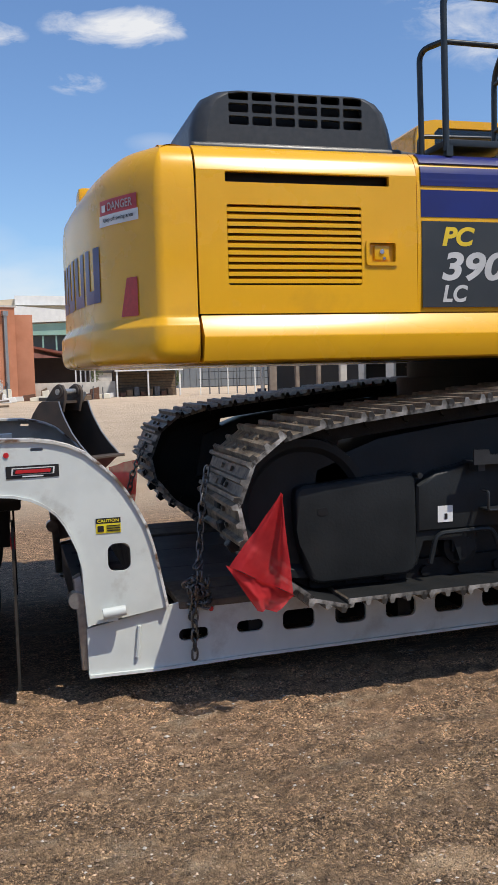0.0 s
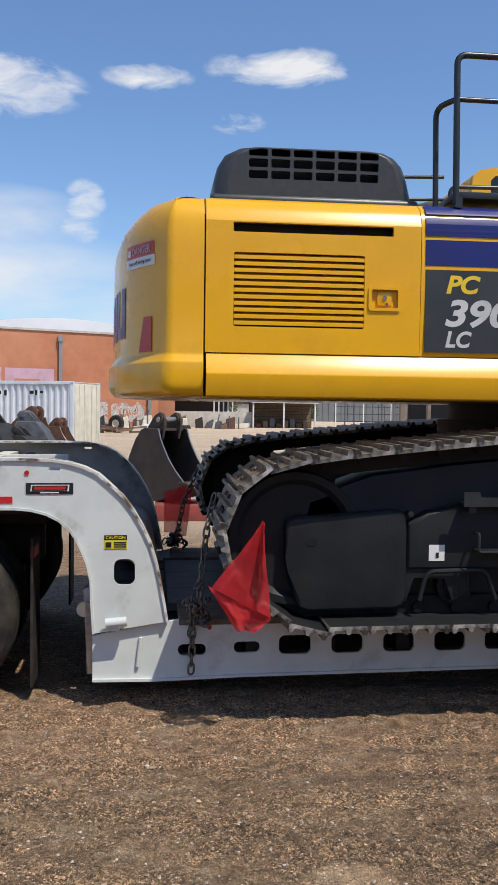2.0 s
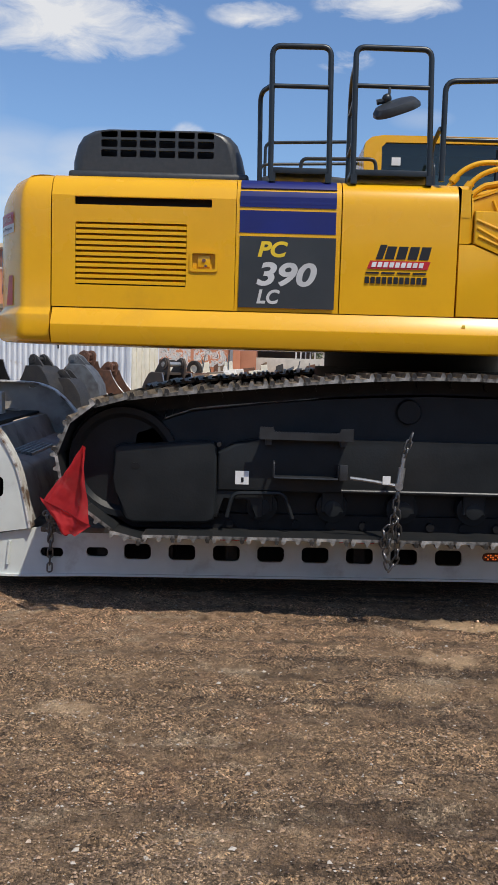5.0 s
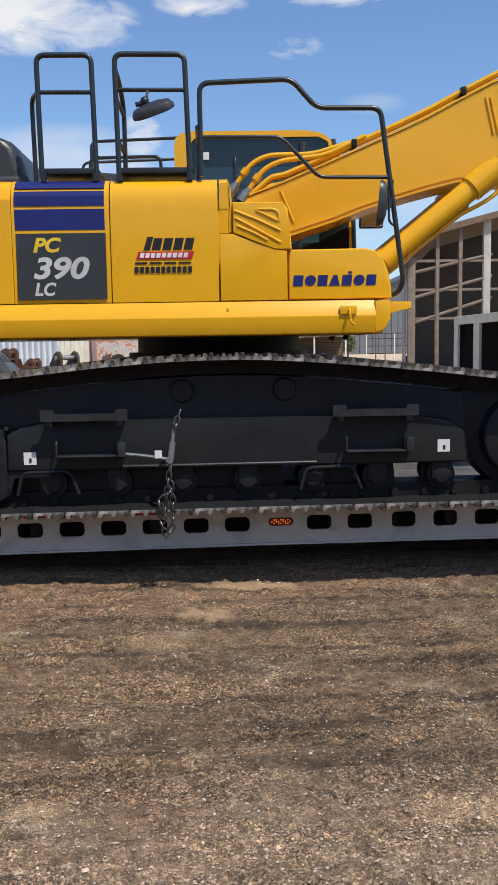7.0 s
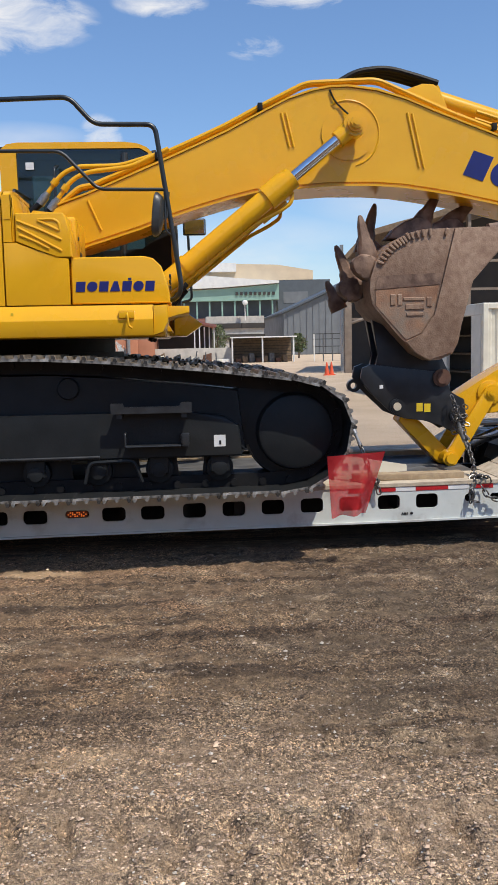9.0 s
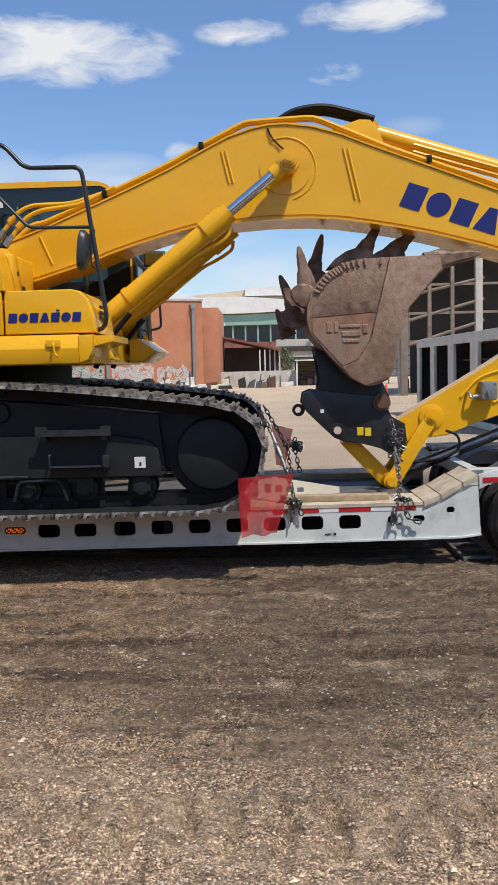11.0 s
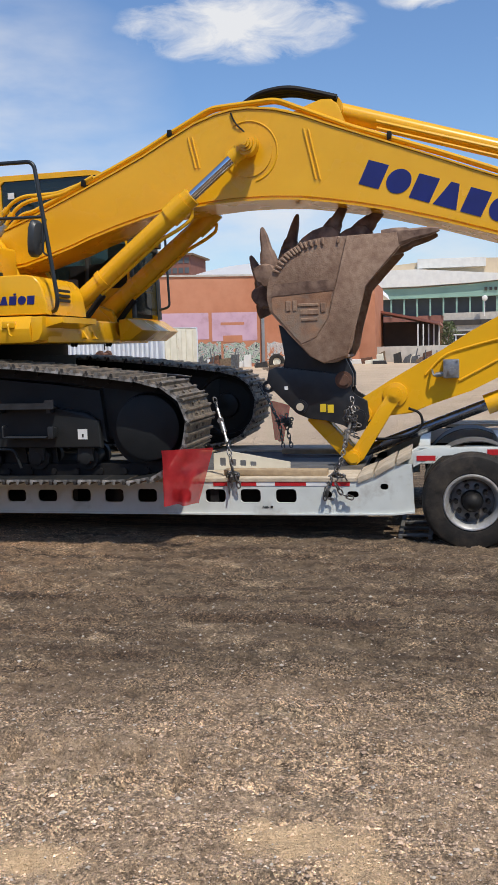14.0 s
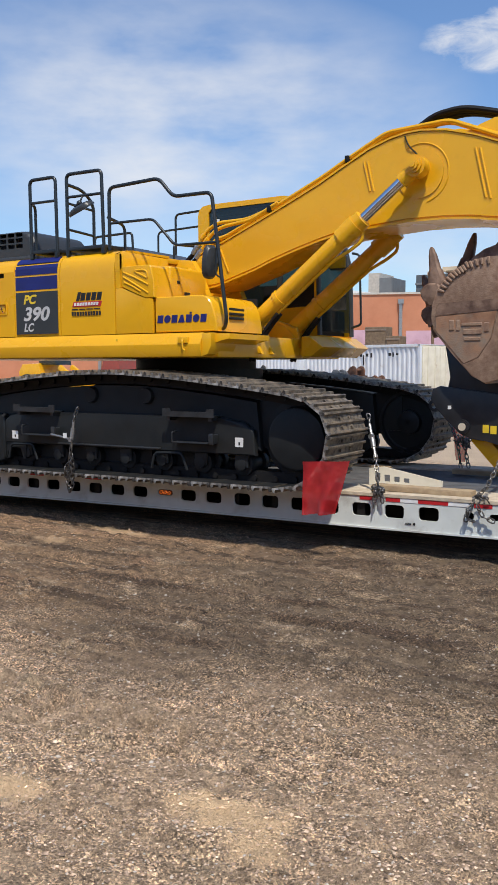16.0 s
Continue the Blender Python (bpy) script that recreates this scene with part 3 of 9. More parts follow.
def rod(bm, p0, p1, r, r2=None, n=16, caps=True):
    p0, p1 = Vector(p0), Vector(p1)
    d = p1 - p0
    m = Matrix.Translation((p0 + p1) / 2) @ d.to_track_quat("Z", "Y").to_matrix().to_4x4()
    bmesh.ops.create_cone(bm, cap_ends=caps, segments=n, radius1=r, radius2=r if r2 is None else r2, depth=d.length, matrix=m)


def rounded(pts, r, n=5):
    """A path with its corners rounded off."""
    pts = [Vector(p) for p in pts]
    out = [pts[0]]
    for a, b, c in zip(pts, pts[1:], pts[2:]):
        u, v = (a - b), (c - b)
        k = min(r, u.length * 0.49, v.length * 0.49)
        p, q = b + u.normalized() * k, b + v.normalized() * k
        for i in range(n + 1):
            t = i / n
            out.append(p * (1 - t) ** 2 + b * 2 * t * (1 - t) + q * t * t)
    out.append(pts[-1])
    return out


def sweep(bm, pts, r, n=10, closed=False):
    pts = [Vector(p) for p in pts]
    rings = []
    k = len(pts)
    prev = None
    for i, p in enumerate(pts):
        a = pts[i - 1] if (i > 0 or closed) else p
        b = pts[(i + 1) % k] if (i < k - 1 or closed) else p
        t = (b - a).normalized()
        if prev is None:
            side = t.orthogonal().normalized()
        else:
            side = (prev - t * prev.dot(t)).normalized()
        prev = side
        other = t.cross(side)
        rad = r[i] if isinstance(r, (list, tuple)) else r
        rings.append([bm.verts.new(p + (side * math.cos(2 * math.pi * j / n) + other * math.sin(2 * math.pi * j / n)) * rad) for j in range(n)])
    for i in range(k if closed else k - 1):
        a, b = rings[i], rings[(i + 1) % k]
        for j in range(n):
            bm.faces.new((a[j], a[(j + 1) % n], b[(j + 1) % n], b[j]))
    if not closed:
        bm.faces.new(rings[0][::-1])
        bm.faces.new(rings[-1])


def lathe_y(bm, profile, cx, cz, n=40, caps=True):
    """Turns a profile of (radius, y) about the y axis through cx, cz."""
    rings = [[bm.verts.new((cx + r * math.cos(2 * math.pi * j / n), y, cz + r * math.sin(2 * math.pi * j / n))) for j in range(n)] for r, y in profile]
    for a, b in zip(rings, rings[1:]):
        for j in range(n):
            bm.faces.new((a[j], a[(j + 1) % n], b[(j + 1) % n], b[j]))
    if caps and profile[0][0] > 1e-4:
        bm.faces.new(rings[0])
    if caps and profile[-1][0] > 1e-4:
        bm.faces.new(rings[-1][::-1])


def writing(name, body, x, z, y, height, mat, parent, shear=0.0, bold=0.0, width=None):
    """Raised letters facing the camera's side (-y); x, z is the lower left corner."""
    cu = bpy.data.curves.new(name, "FONT")
    cu.body, cu.size, cu.extrude, cu.shear, cu.offset = body, 1.0, 0.002, shear, bold
    tmp = bpy.data.objects.new(name, cu)
    scene.collection.objects.link(tmp)
    me = bpy.data.meshes.new_from_object(tmp.evaluated_get(bpy.context.evaluated_depsgraph_get()))
    bpy.data.objects.remove(tmp)
    co = np.array([v.co for v in me.vertices])
    lo, hi = co.min(0), co.max(0)
    s = height / (hi[1] - lo[1])
    sx = width / (hi[0] - lo[0]) if width else s
    for v in me.vertices:
        v.co = Vector((x + (v.co.x - lo[0]) * sx, y - v.co.z * 0.6, z + (v.co.y - lo[1]) * s))
    me.materials.append(mat)
    return seat_in(new(name, me), parent)


def slab(name, x0, x1, z0, z1, y, mat, parent, slant=0.0, thick=0.003, label=""):
    """A thin flat marking on a side that faces -y."""
    bm = bmesh.new()
    prism(bm, [(x0, z0), (x1, z0), (x1 + slant, z1), (x0 + slant, z1)], y - thick, y)
    return part(name, bm, mat, parent, label, 0)

# ---- ground ----
xs = [-900, -300, -80, -30, -12, -6, -4] + [-3 + 0.024 * i for i in range(610)] + [12, 14, 20, 40, 100, 300, 900]
ys = [-900, -200, -40, -14, -8, -6] + [-5 + 0.024 * i for i in range(235)] + [0.8, 1.2, 2, 3, 5, 9, 20, 60, 200, 900]
verts, faces = [], []


def ground_z(x, y):
    """Height of the trodden yard: long ruts, lumps and a band of tyre-tread prints."""
    if not (-5.1 < y < 0.7 and -3.1 < x < 11.8):
        return 0.0
    fade = min(1, (y + 5.1) * 4, (0.7 - y) * 4, (x + 3.1) * 4, (11.8 - x) * 4)
    z = 0.018 * noise.noise((x * 0.28, y * 2.6, 0)) + 0.012 * noise.noise((x * 1.3, y * 1.9, 5)) + 0.024 * noise.noise((x * 5.0, y * 7.5, 9)) + 0.022 * noise.noise((x * 14, y * 14, 3))
    z += 0.055 * max(0.0, noise.noise((x * 0.5, y * 6.0, 21))) + 0.012 * noise.noise((x * 2.2, y * 15, 31)) + 0.014 * noise.noise((x * 23, y * 23, 51))
    band = -3.86 - 0.05 * (x - 5) - y
    if abs(band) < 0.24 and 3.0 < x < 7.5:
        z -= 0.045 * max(0.0, math.sin((x + 0.35 * abs(band)) * 2 * math.pi / 0.20) + 0.5 * noise.noise((x * 9, y * 9, 77))) * min(1, (0.24 - abs(band)) * 12)
    return fade * z


for x in xs:
    for y in ys:
        verts.append((x, y, ground_z(x, y)))
m_ = len(ys)
for i in range(len(xs) - 1):
    for j in range(m_ - 1):
        faces.append((i * m_ + j, (i + 1) * m_ + j, (i + 1) * m_ + j + 1, i * m_ + j + 1))
gme = bpy.data.meshes.new("ground")
gme.from_pydata(verts, [], faces)
gme.materials.append(GRAVEL)
gme.polygons.foreach_set("use_smooth", [True] * len(gme.polygons))
tagged(new("ground", gme), "brown gravel and dirt yard with wheel tracks", "ground", kind="structure")


# unseen wall added behind the camera to cut the low sky's fill light
bm = bmesh.new()
box(bm, -70, 80, -30.4, -30.0, -0.3, 7.0)
tagged(part("sky_block_wall", bm, BRICK), "added unseen brick wall that blocks low sky light", "wall", kind="structure")


def scatter(name, count, smin, smax, mat, seed, label):
    rs = np.random.RandomState(seed)
    base = np.array([(1, 0, 0), (-1, 0, 0), (0, 1, 0), (0, -1, 0), (0, 0, 0.7), (0, 0, -0.7)], float)
    tris = np.array([(0, 2, 4), (2, 1, 4), (1, 3, 4), (3, 0, 4), (2, 0, 5), (1, 2, 5), (3, 1, 5), (0, 3, 5)])
    cx, cy = rs.uniform(-2.6, 11.6, count), rs.uniform(-5.0, 0.6, count)
    keep = rs.uniform(0, 1, count) < 0.45 + 0.55 * np.clip((-0.5 - cy) / 3, 0, 1)
    for sx, sy, rx, ry in ((7.99, -4.38, 0.20, 0.11), (7.07, -4.64, 0.17, 0.06), (8.22, -4.55, 0.08, 0.06)):
        keep &= (((cx - sx) / rx) ** 2 + ((cy - sy) / ry) ** 2 > rs.uniform(0.3, 1.3, count)) | (rs.uniform(0, 1, count) < 0.12)
    cx, cy = cx[keep], cy[keep]
    k = len(cx)
    size = smin + (smax - smin) * rs.uniform(0, 1, k) ** 2.2
    a = rs.uniform(0, 6.28, k)
    v = base[None] * (0.6 + 0.7 * rs.uniform(0, 1, (k, 6, 1))) * size[:, None, None] * np.array((1.0, 0.8, 0.75))
    c, s = np.cos(a)[:, None], np.sin(a)[:, None]
    x = v[..., 0] * c - v[..., 1] * s + cx[:, None]
    y = v[..., 0] * s + v[..., 1] * c + cy[:, None]
    z = v[..., 2] + size[:, None] * 0.25 + np.array([ground_z(p, q) for p, q in zip(cx.tolist(), cy.tolist())])[:, None]
    pts = np.stack([x, y, z], -1).reshape(-1, 3)
    fs = (tris[None] + 6 * np.arange(k)[:, None, None]).reshape(-1, 3)
    me = bpy.data.meshes.new(name)
    me.from_pydata(pts.tolist(), [], fs.tolist())
    me.materials.append(mat)
    tagged(new(name, me), label, "gravel", kind="stuff")


scatter("fine_gravel", 270000, 0.0032, 0.0095, STONES, 4, "loose brown and pale gravel on the yard")
scatter("coarse_gravel", 9000, 0.008, 0.019, STONES, 3, "larger crushed stones lying on the yard")

scatter("pale_gravel", 700, 0.008, 0.017, STONE, 8, "scattered pale stones lying on the yard")

# ---- excavator ----
YC = 1.6            # middle of the machine across the trailer
EXC = thing("excavator", (3.7, YC, 0.56), "large yellow tracked excavator with rusty rock bucket on a trailer", "excavator")

# tracks
LOOP = [(1.60, 0.545), (1.42, 0.64), (1.25, 0.79), (1.13, 1.0), (1.135, 1.18), (1.19, 1.30), (1.29, 1.41), (1.43, 1.48), (1.66, 1.525),
        (2.07, 1.575), (2.47, 1.615), (2.86, 1.655), (3.26, 1.685), (3.65, 1.70), (4.05, 1.695), (4.45, 1.67), (4.85, 1.635), (5.36, 1.58),
        (5.78, 1.527), (6.08, 1.475), (6.25, 1.39), (6.37, 1.22), (6.39, 1.05), (6.33, 0.85), (6.20, 0.69), (6.02, 0.59), (5.80, 0.577)]
SHOE_W = 0.82
PITCH = 0.2286


def resample(loop, step):
    pts = [Vector((x, 0, z)) for x, z in loop]
    pts.append(pts[0])
    total = sum((b - a).length for a, b in zip(pts, pts[1:]))
    n = round(total / step)
    out, want, run = [], 0.0, 0.0
    for a, b in zip(pts, pts[1:]):
        d = (b - a).length
        while want <= run + d + 1e-9 and len(out) < n:
            out.append(a.lerp(b, (want - run) / d))
            want += total / n
        run += d
    return out, total / n


def shoe_mesh(pitch):
    """One triple-grouser shoe, lying with its outside up, its length along x."""
    bm = bmesh.new()
    w = SHOE_W / 2
    h = pitch / 2
    prof = [(-h * 1.03, 0.002), (-h * 1.10, -0.006), (-h * 1.10, -0.016), (h * 0.92, -0.014), (h * 0.99, -0.006), (h * 0.97, 0.004)]
    for gx, gh in ((h * 0.82, 0.034), (0.0, 0.030), (-h * 0.80, 0.034)):
        prof += [(gx + 0.018, 0.006), (gx + 0.009, gh), (gx - 0.009, gh), (gx - 0.018, 0.006)]
    a = [bm.verts.new((x, -w, z)) for x, z in prof]
    b = [bm.verts.new((x, w, z)) for x, z in prof]
    n = len(prof)
    bm.faces.new(a), bm.faces.new(b[::-1])
    for i in range(n):
        bm.faces.new((a[i], b[i], b[(i + 1) % n], a[(i + 1) % n]))
    for sx in (-0.045, 0.045):
        for sy in (-0.10, 0.10):
            rod(bm, (sx, sy, 0), (sx, sy, 0.022), 0.016, n=6)
    me = finish(bm, "track_shoe", (SHOE, CARBODY, WORN), 25)
    for f in me.polygons:
        if f.normal.z < -0.8:
            f.material_index = 1
        elif abs(f.normal.y) > 0.9 and f.area > 0.002:
            f.material_index = 2
    return me


def build_track(yc, outside):
    """A track, its frame, wheels and rollers; outside is -1 where the outer side faces -y."""
    pts, pitch = resample(LOOP, PITCH)
    me = shoe_mesh(pitch)
    bm = bmesh.new()
    inner = []
    n = len(pts)
    for i, p in enumerate(pts):
        t = (pts[(i + 1) % n] - pts[i - 1]).normalized()
        inner.append((p, Vector((-t.z, 0, t.x))))
    cen = Vector((3.75, 0, 1.05))
    rings = []
    for p, nm in inner:
        if nm.dot(p - cen) < 0:
            nm = -nm
        rings.append([bm.verts.new((p - nm * d) + Vector((0, yc + o, 0))) for d, o in ((0.045, -0.13), (0.15, -0.13), (0.15, 0.13), (0.045, 0.13))])
    for i in range(n):
        a, b = rings[i], rings[(i + 1) % n]
        for j in range(4):
            bm.faces.new((a[j], a[(j + 1) % 4], b[(j + 1) % 4], b[j]))
    for i, (p, nm) in enumerate(inner):
        if nm.dot(p - cen) < 0:
            nm = -nm
        q = p - nm * 0.085
        rod(bm, (q.x, yc - 0.155, q.z), (q.x, yc + 0.155, q.z), 0.03, n=8)
    chain = part("track_chain", bm, DARKM, EXC, "greasy black track link chain")
    for i, (p, nm) in enumerate(inner):
        if nm.dot(p - cen) < 0:
            nm = -nm
        ang = math.atan2(nm.x, nm.z)
        shared("track_shoe", me, chain, Matrix.Translation((p.x, yc, p.z)) @ Matrix.Rotation(ang, 4, "Y") @ Matrix.Translation((0, 0, -0.034)))
    s = outside
    # frame beam and guards
    bm = bmesh.new()
    y_out = yc + s * 0.30
    prism(bm, [(1.55, 0.90), (1.62, 1.26), (2.0, 1.395), (2.45, 1.45), (3.0, 1.505), (3.6, 1.535), (4.1, 1.53), (4.5, 1.50), (5.1, 1.44), (5.5, 1.39), (5.55, 0.92), (5.2, 0.90), (2.3, 0.87)],
          yc - s * 0.20, yc + s * 0.17, 0.03)
    prism(bm, [(2.19, 0.87), (2.19, 1.13), (2.30, 1.20), (2.50, 1.235), (5.10, 1.235), (5.38, 1.20), (5.50, 1.12), (5.52, 0.88)], yc + s * 0.16, yc + s * 0.24, 0.03, 3)
    frame_ob = part("track_frame", bm, CARBODY, EXC, "charcoal painted track frame")
    # dark plates added between the lower rollers to stop light, with three narrow gaps
    for x0, x1 in ((1.80, 4.20), (4.40, 4.73), (4.85, 5.03), (5.20, 5.42)):
        bm = bmesh.new()
        prism(bm, [(x0, 0.66), (x0 + 0.03, 0.92), (x1 - 0.03, 0.92), (x1, 0.66)], yc + s * 0.06, yc + s * 0.085, 0.006)
        seat_in(part("roller_light_block", bm, CARBODY), frame_ob)
    for x0 in (2.26, 4.30):
        bm = bmesh.new()
        sweep(bm, rounded([(x0 + a, yc + s * 0.25, z) for a, z in ((0, 0.70), (0.04, 0.86), (0.38, 0.87), (0.44, 0.70))], 0.05), 0.014, 8)
        seat_in(part("guard_loop", bm, CARBODY), frame_ob)
    bm = bmesh.new()
    prism(bm, [(1.515, 0.86), (1.50, 0.94), (1.495, 1.10), (1.505, 1.145), (1.54, 1.165), (2.12, 1.205), (2.165, 1.195), (2.185, 1.16), (2.19, 0.72), (2.17, 0.67), (2.12, 0.65), (1.63, 0.64), (1.58, 0.66), (1.555, 0.70)],
          yc + s * 0.10, yc + s * 0.245, 0.03, 3)
    prism(bm, [(2.17, 0.89), (2.50, 0.87), (2.50, 0.70), (2.45, 0.69), (2.42, 0.82), (2.23, 0.83), (2.20, 0.69), (2.16, 0.69)], yc + s * 0.16, yc + s * 0.22, 0.008)
    guard = part("motor_guard", bm, CARBODY)
    seat_in(guard, frame_ob)
    # the hole's dark inside, painted as a flat black plate
    bm = bmesh.new()
    plate(bm, rrect(1.615, 1.675, 1.005, 1.045, 0.018), [], yc + s * 0.240, yc + s * 0.248)
    seat_in(part("hose_hole_dark", bm, INNER), frame_ob)
    bm = bmesh.new()
    rod(bm, (2.20, yc + s * 0.20, 1.185), (2.20, yc + s * 0.262, 1.185), 0.016, n=10)
    seat_in(part("bolt_head", bm, STEPM), frame_ob)
    # sprocket and idler discs
    bm = bmesh.new()
    lathe_y(bm, [(0.02, yc + s * 0.225), (0.27, yc + s * 0.225), (0.29, yc + s * 0.215), (0.295, yc + s * 0.17), (0.31, yc + s * 0.12), (0.38, yc + s * 0.11),
                 (0.395, yc + s * 0.02), (0.395, yc - s * 0.08), (0.30, yc - s * 0.1)], 5.945, 1.055, 48)
    idler = part("idler", bm, CARBODY, EXC, "charcoal front idler wheel")
    bm = bmesh.new()
    lathe_y(bm, [(0.385, yc - s * 0.06), (0.385, yc - s * 0.135), (0.345, yc - s * 0.145), (0.33, yc - s * 0.10), (0.30, yc - s * 0.095)], 5.945, 1.055, 48, False)
    seat_in(part("idler_rim", bm, STEPM), idler)
    bm = bmesh.new()
    lathe_y(bm, [(0.15, yc - s * 0.09), (0.14, yc - s * 0.16), (0.09, yc - s * 0.18), (0.02, yc - s * 0.18)], 5.945, 1.055, 32, False)
    seat_in(part("idler_hub", bm, CARBODY), idler)
    bm = bmesh.new()
    lathe_y(bm, [(0.30, yc + s * 0.17), (0.33, yc + s * 0.20), (0.37, yc + s * 0.20), (0.38, yc + s * 0.15), (0.38, yc - s * 0.12), (0.2, yc - s * 0.14)], 1.56, 1.04, 48)
    spr = part("sprocket", bm, CARBODY, EXC, "charcoal drive sprocket")
    bm = bmesh.new()
    prism(bm, [(-0.05, 0.36), (0.05, 0.36), (0.022, 0.435), (-0.022, 0.435)], -0.04, 0.04, 0.006, 1)
    tooth_me = finish(bm, "sprocket_tooth", CARBODY, 25)
    for k in range(21):
        shared("sprocket_tooth", tooth_me, spr, Matrix.Translation((1.56, yc, 1.04)) @ Matrix.Rotation(2 * math.pi * k / 21, 4, "Y"))
    # dark block added to close the bright gap behind the idler
    bm = bmesh.new()
    prism(bm, [(5.25, 0.95), (5.25, 1.36), (5.60, 1.42), (5.85, 1.36), (5.85, 0.95)], yc - 0.11, yc + 0.11, 0.01)
    part("idler_gap_block", bm, CARBODY, EXC)
    # lower rollers and carrier rollers
    for k in range(8):
        x = 2.02 + 0.475 * k
        bm = bmesh.new()
        z = 0.775 + 0.007 * (x - 4)
        lathe_y(bm, [(0.02, yc + s * 0.215), (0.055, yc + s * 0.21), (0.06, yc + s * 0.17), (0.105, yc + s * 0.16), (0.11, yc + s * 0.09), (0.085, yc + s * 0.07),
                     (0.085, yc - s * 0.07), (0.11, yc - s * 0.09), (0.11, yc - s * 0.15), (0.03, yc - s * 0.17)], x, z, 24)
        box(bm, x - 0.075, x + 0.075, min(yc + s * 0.165, yc + s * 0.205), max(yc + s * 0.165, yc + s * 0.205), z - 0.03, z + 0.13, 0.008, 1)
        part("track_roller", bm, CARBODY, EXC)
    for x in (3.455, 4.195):
        bm = bmesh.new()
        lathe_y(bm, [(0.02, yc + s * 0.21), (0.075, yc + s * 0.21), (0.085, yc + s * 0.19), (0.085, yc - s * 0.12), (0.03, yc - s * 0.12)], x, 1.43, 28)
        box(bm, x - 0.06, x + 0.06, yc - 0.08, yc + 0.08, 1.33, 1.40)
        part("carrier_roller", bm, CARBODY, EXC)
    # steps with serrated treads
    for x0 in (2.465, 4.525):
        bm = bmesh.new()
        ys = yc + s * 0.36
        top = [(x0, 1.238), (x0, 1.318), (x0 + 0.09, 1.318), (x0 + 0.10, 1.288)]
        k = 24
        for i in range(k):
            a = x0 + 0.10 + 0.42 * i / k
            top += [(a, 1.285), (a + 0.42 / k * 0.5, 1.292)]
        top += [(x0 + 0.52, 1.288), (x0 + 0.53, 1.318), (x0 + 0.61, 1.318), (x0 + 0.61, 1.238)]
        plate(bm, top[::-1], [], ys - 0.006, ys + 0.006)
        box(bm, x0 + 0.02, x0 + 0.59, min(ys, ys - s * 0.13), max(ys, ys - s * 0.13), 1.240, 1.252)
        for xx in (x0 + 0.06, x0 + 0.55):
            box(bm, xx - 0.02, xx + 0.02, min(ys - s * 0.2, ys - s * 0.02), max(ys - s * 0.2, ys - s * 0.02), 1.20, 1.25)
        sweep(bm, rounded([(x0 + 0.10, ys - s * 0.10, 1.085), (x0 + 0.10, ys - s * 0.02, 1.085), (x0 + 0.10, ys - s * 0.02, 0.985), (x0 + 0.52, ys - s * 0.02, 0.985)], 0.015), 0.008, 6)
        box(bm, x0 + 0.10, x0 + 0.52, min(ys - s * 0.12, ys - s * 0.02), max(ys - s * 0.12, ys - s * 0.02), 0.978, 0.990, 0.003, 1)
        part("step", bm, STEPM, EXC, "dark serrated boarding step")
        bm = bmesh.new()
        xx = x0 + 0.55
        box(bm, xx - 0.02, xx + 0.035, min(ys - s * 0.02, ys - s * 0.05), max(ys - s * 0.02, ys - s * 0.05), 0.975, 1.08, 0.008)
        box(bm, xx - 0.03, xx + 0.03, min(ys - s * 0.15, ys - s * 0.04), max(ys - s * 0.15, ys - s * 0.04), 0.98, 1.07, 0.008)
        part("tie_down_lug", bm, STEPM, EXC)
    # lower guard bar and the square sticker at either end
    bm = bmesh.new()
    rod(bm, (3.02, yc + s * 0.25, 0.895), (4.42, yc + s * 0.25, 0.902), 0.012, n=10)
    box(bm, 3.02, 4.42, min(yc + s * 0.2, yc + s * 0.245), max(yc + s * 0.2, yc + s * 0.245), 0.885, 0.91)
    part("guard_bar", bm, STEPM, EXC)
    if s < 0:
        for x, z in ((2.36, 0.965), (5.349, 1.004)):
            box_y = yc - 0.2405
            slab("lifting_sticker", x - 0.048, x + 0.042, z - 0.045, z + 0.045, box_y, WHITE_D, EXC, label="white square sticker with a hook sign")
            slab("hook_sign", x - 0.008, x + 0.008, z - 0.028, z + 0.002, box_y - 0.0035, BLACK_D, EXC)


build_track(0.20, -1)
build_track(2 * YC - 0.20, 1)

# middle frame and slew ring
bm = bmesh.new()
prism(bm, [(2.75, 1.05), (2.95, 1.45), (3.2, 1.56), (4.3, 1.56), (4.55, 1.45), (4.75, 1.05), (4.4, 0.95), (3.1, 0.95)], 0.42, 2 * YC - 0.42, 0.03)
part("centre_frame", bm, CARBODY, EXC, "charcoal centre frame between the tracks")
bm = bmesh.new()
rod(bm, (3.72, YC, 1.54), (3.72, YC, 1.70), 0.80, n=56)
rod(bm, (3.72, YC, 1.70), (3.72, YC, 1.86), 0.72, n=56)
part("slew_ring", bm, DARKM, EXC, "black slew ring under the house")

# house: floor frame, skirt and inner body
bm = bmesh.new()
box(bm, 1.06, 4.95, 0.2, 2 * YC - 0.2, 1.82, 2.05, 0.02)
box(bm, 1.2, 3.72, 0.26, 2 * YC - 0.2, 2.05, 2.90, 0.03)
part("house_frame", bm, YELLOW, EXC)
SKIRT = [(0.10, 2.06), (0.085, 2.063), (0.012, 1.955), (0.010, 1.945), (0.045, 1.830), (0.06, 1.822), (0.30, 1.82), (0.30, 2.05)]
bm = bmesh.new()
along_x(bm, SKIRT, 1.055, 4.86)
prism(bm, [(4.86, 2.055), (4.86, 1.825), (4.935, 1.85), (4.975, 1.93), (4.975, 2.06)], 0.04, 0.5, 0.02)
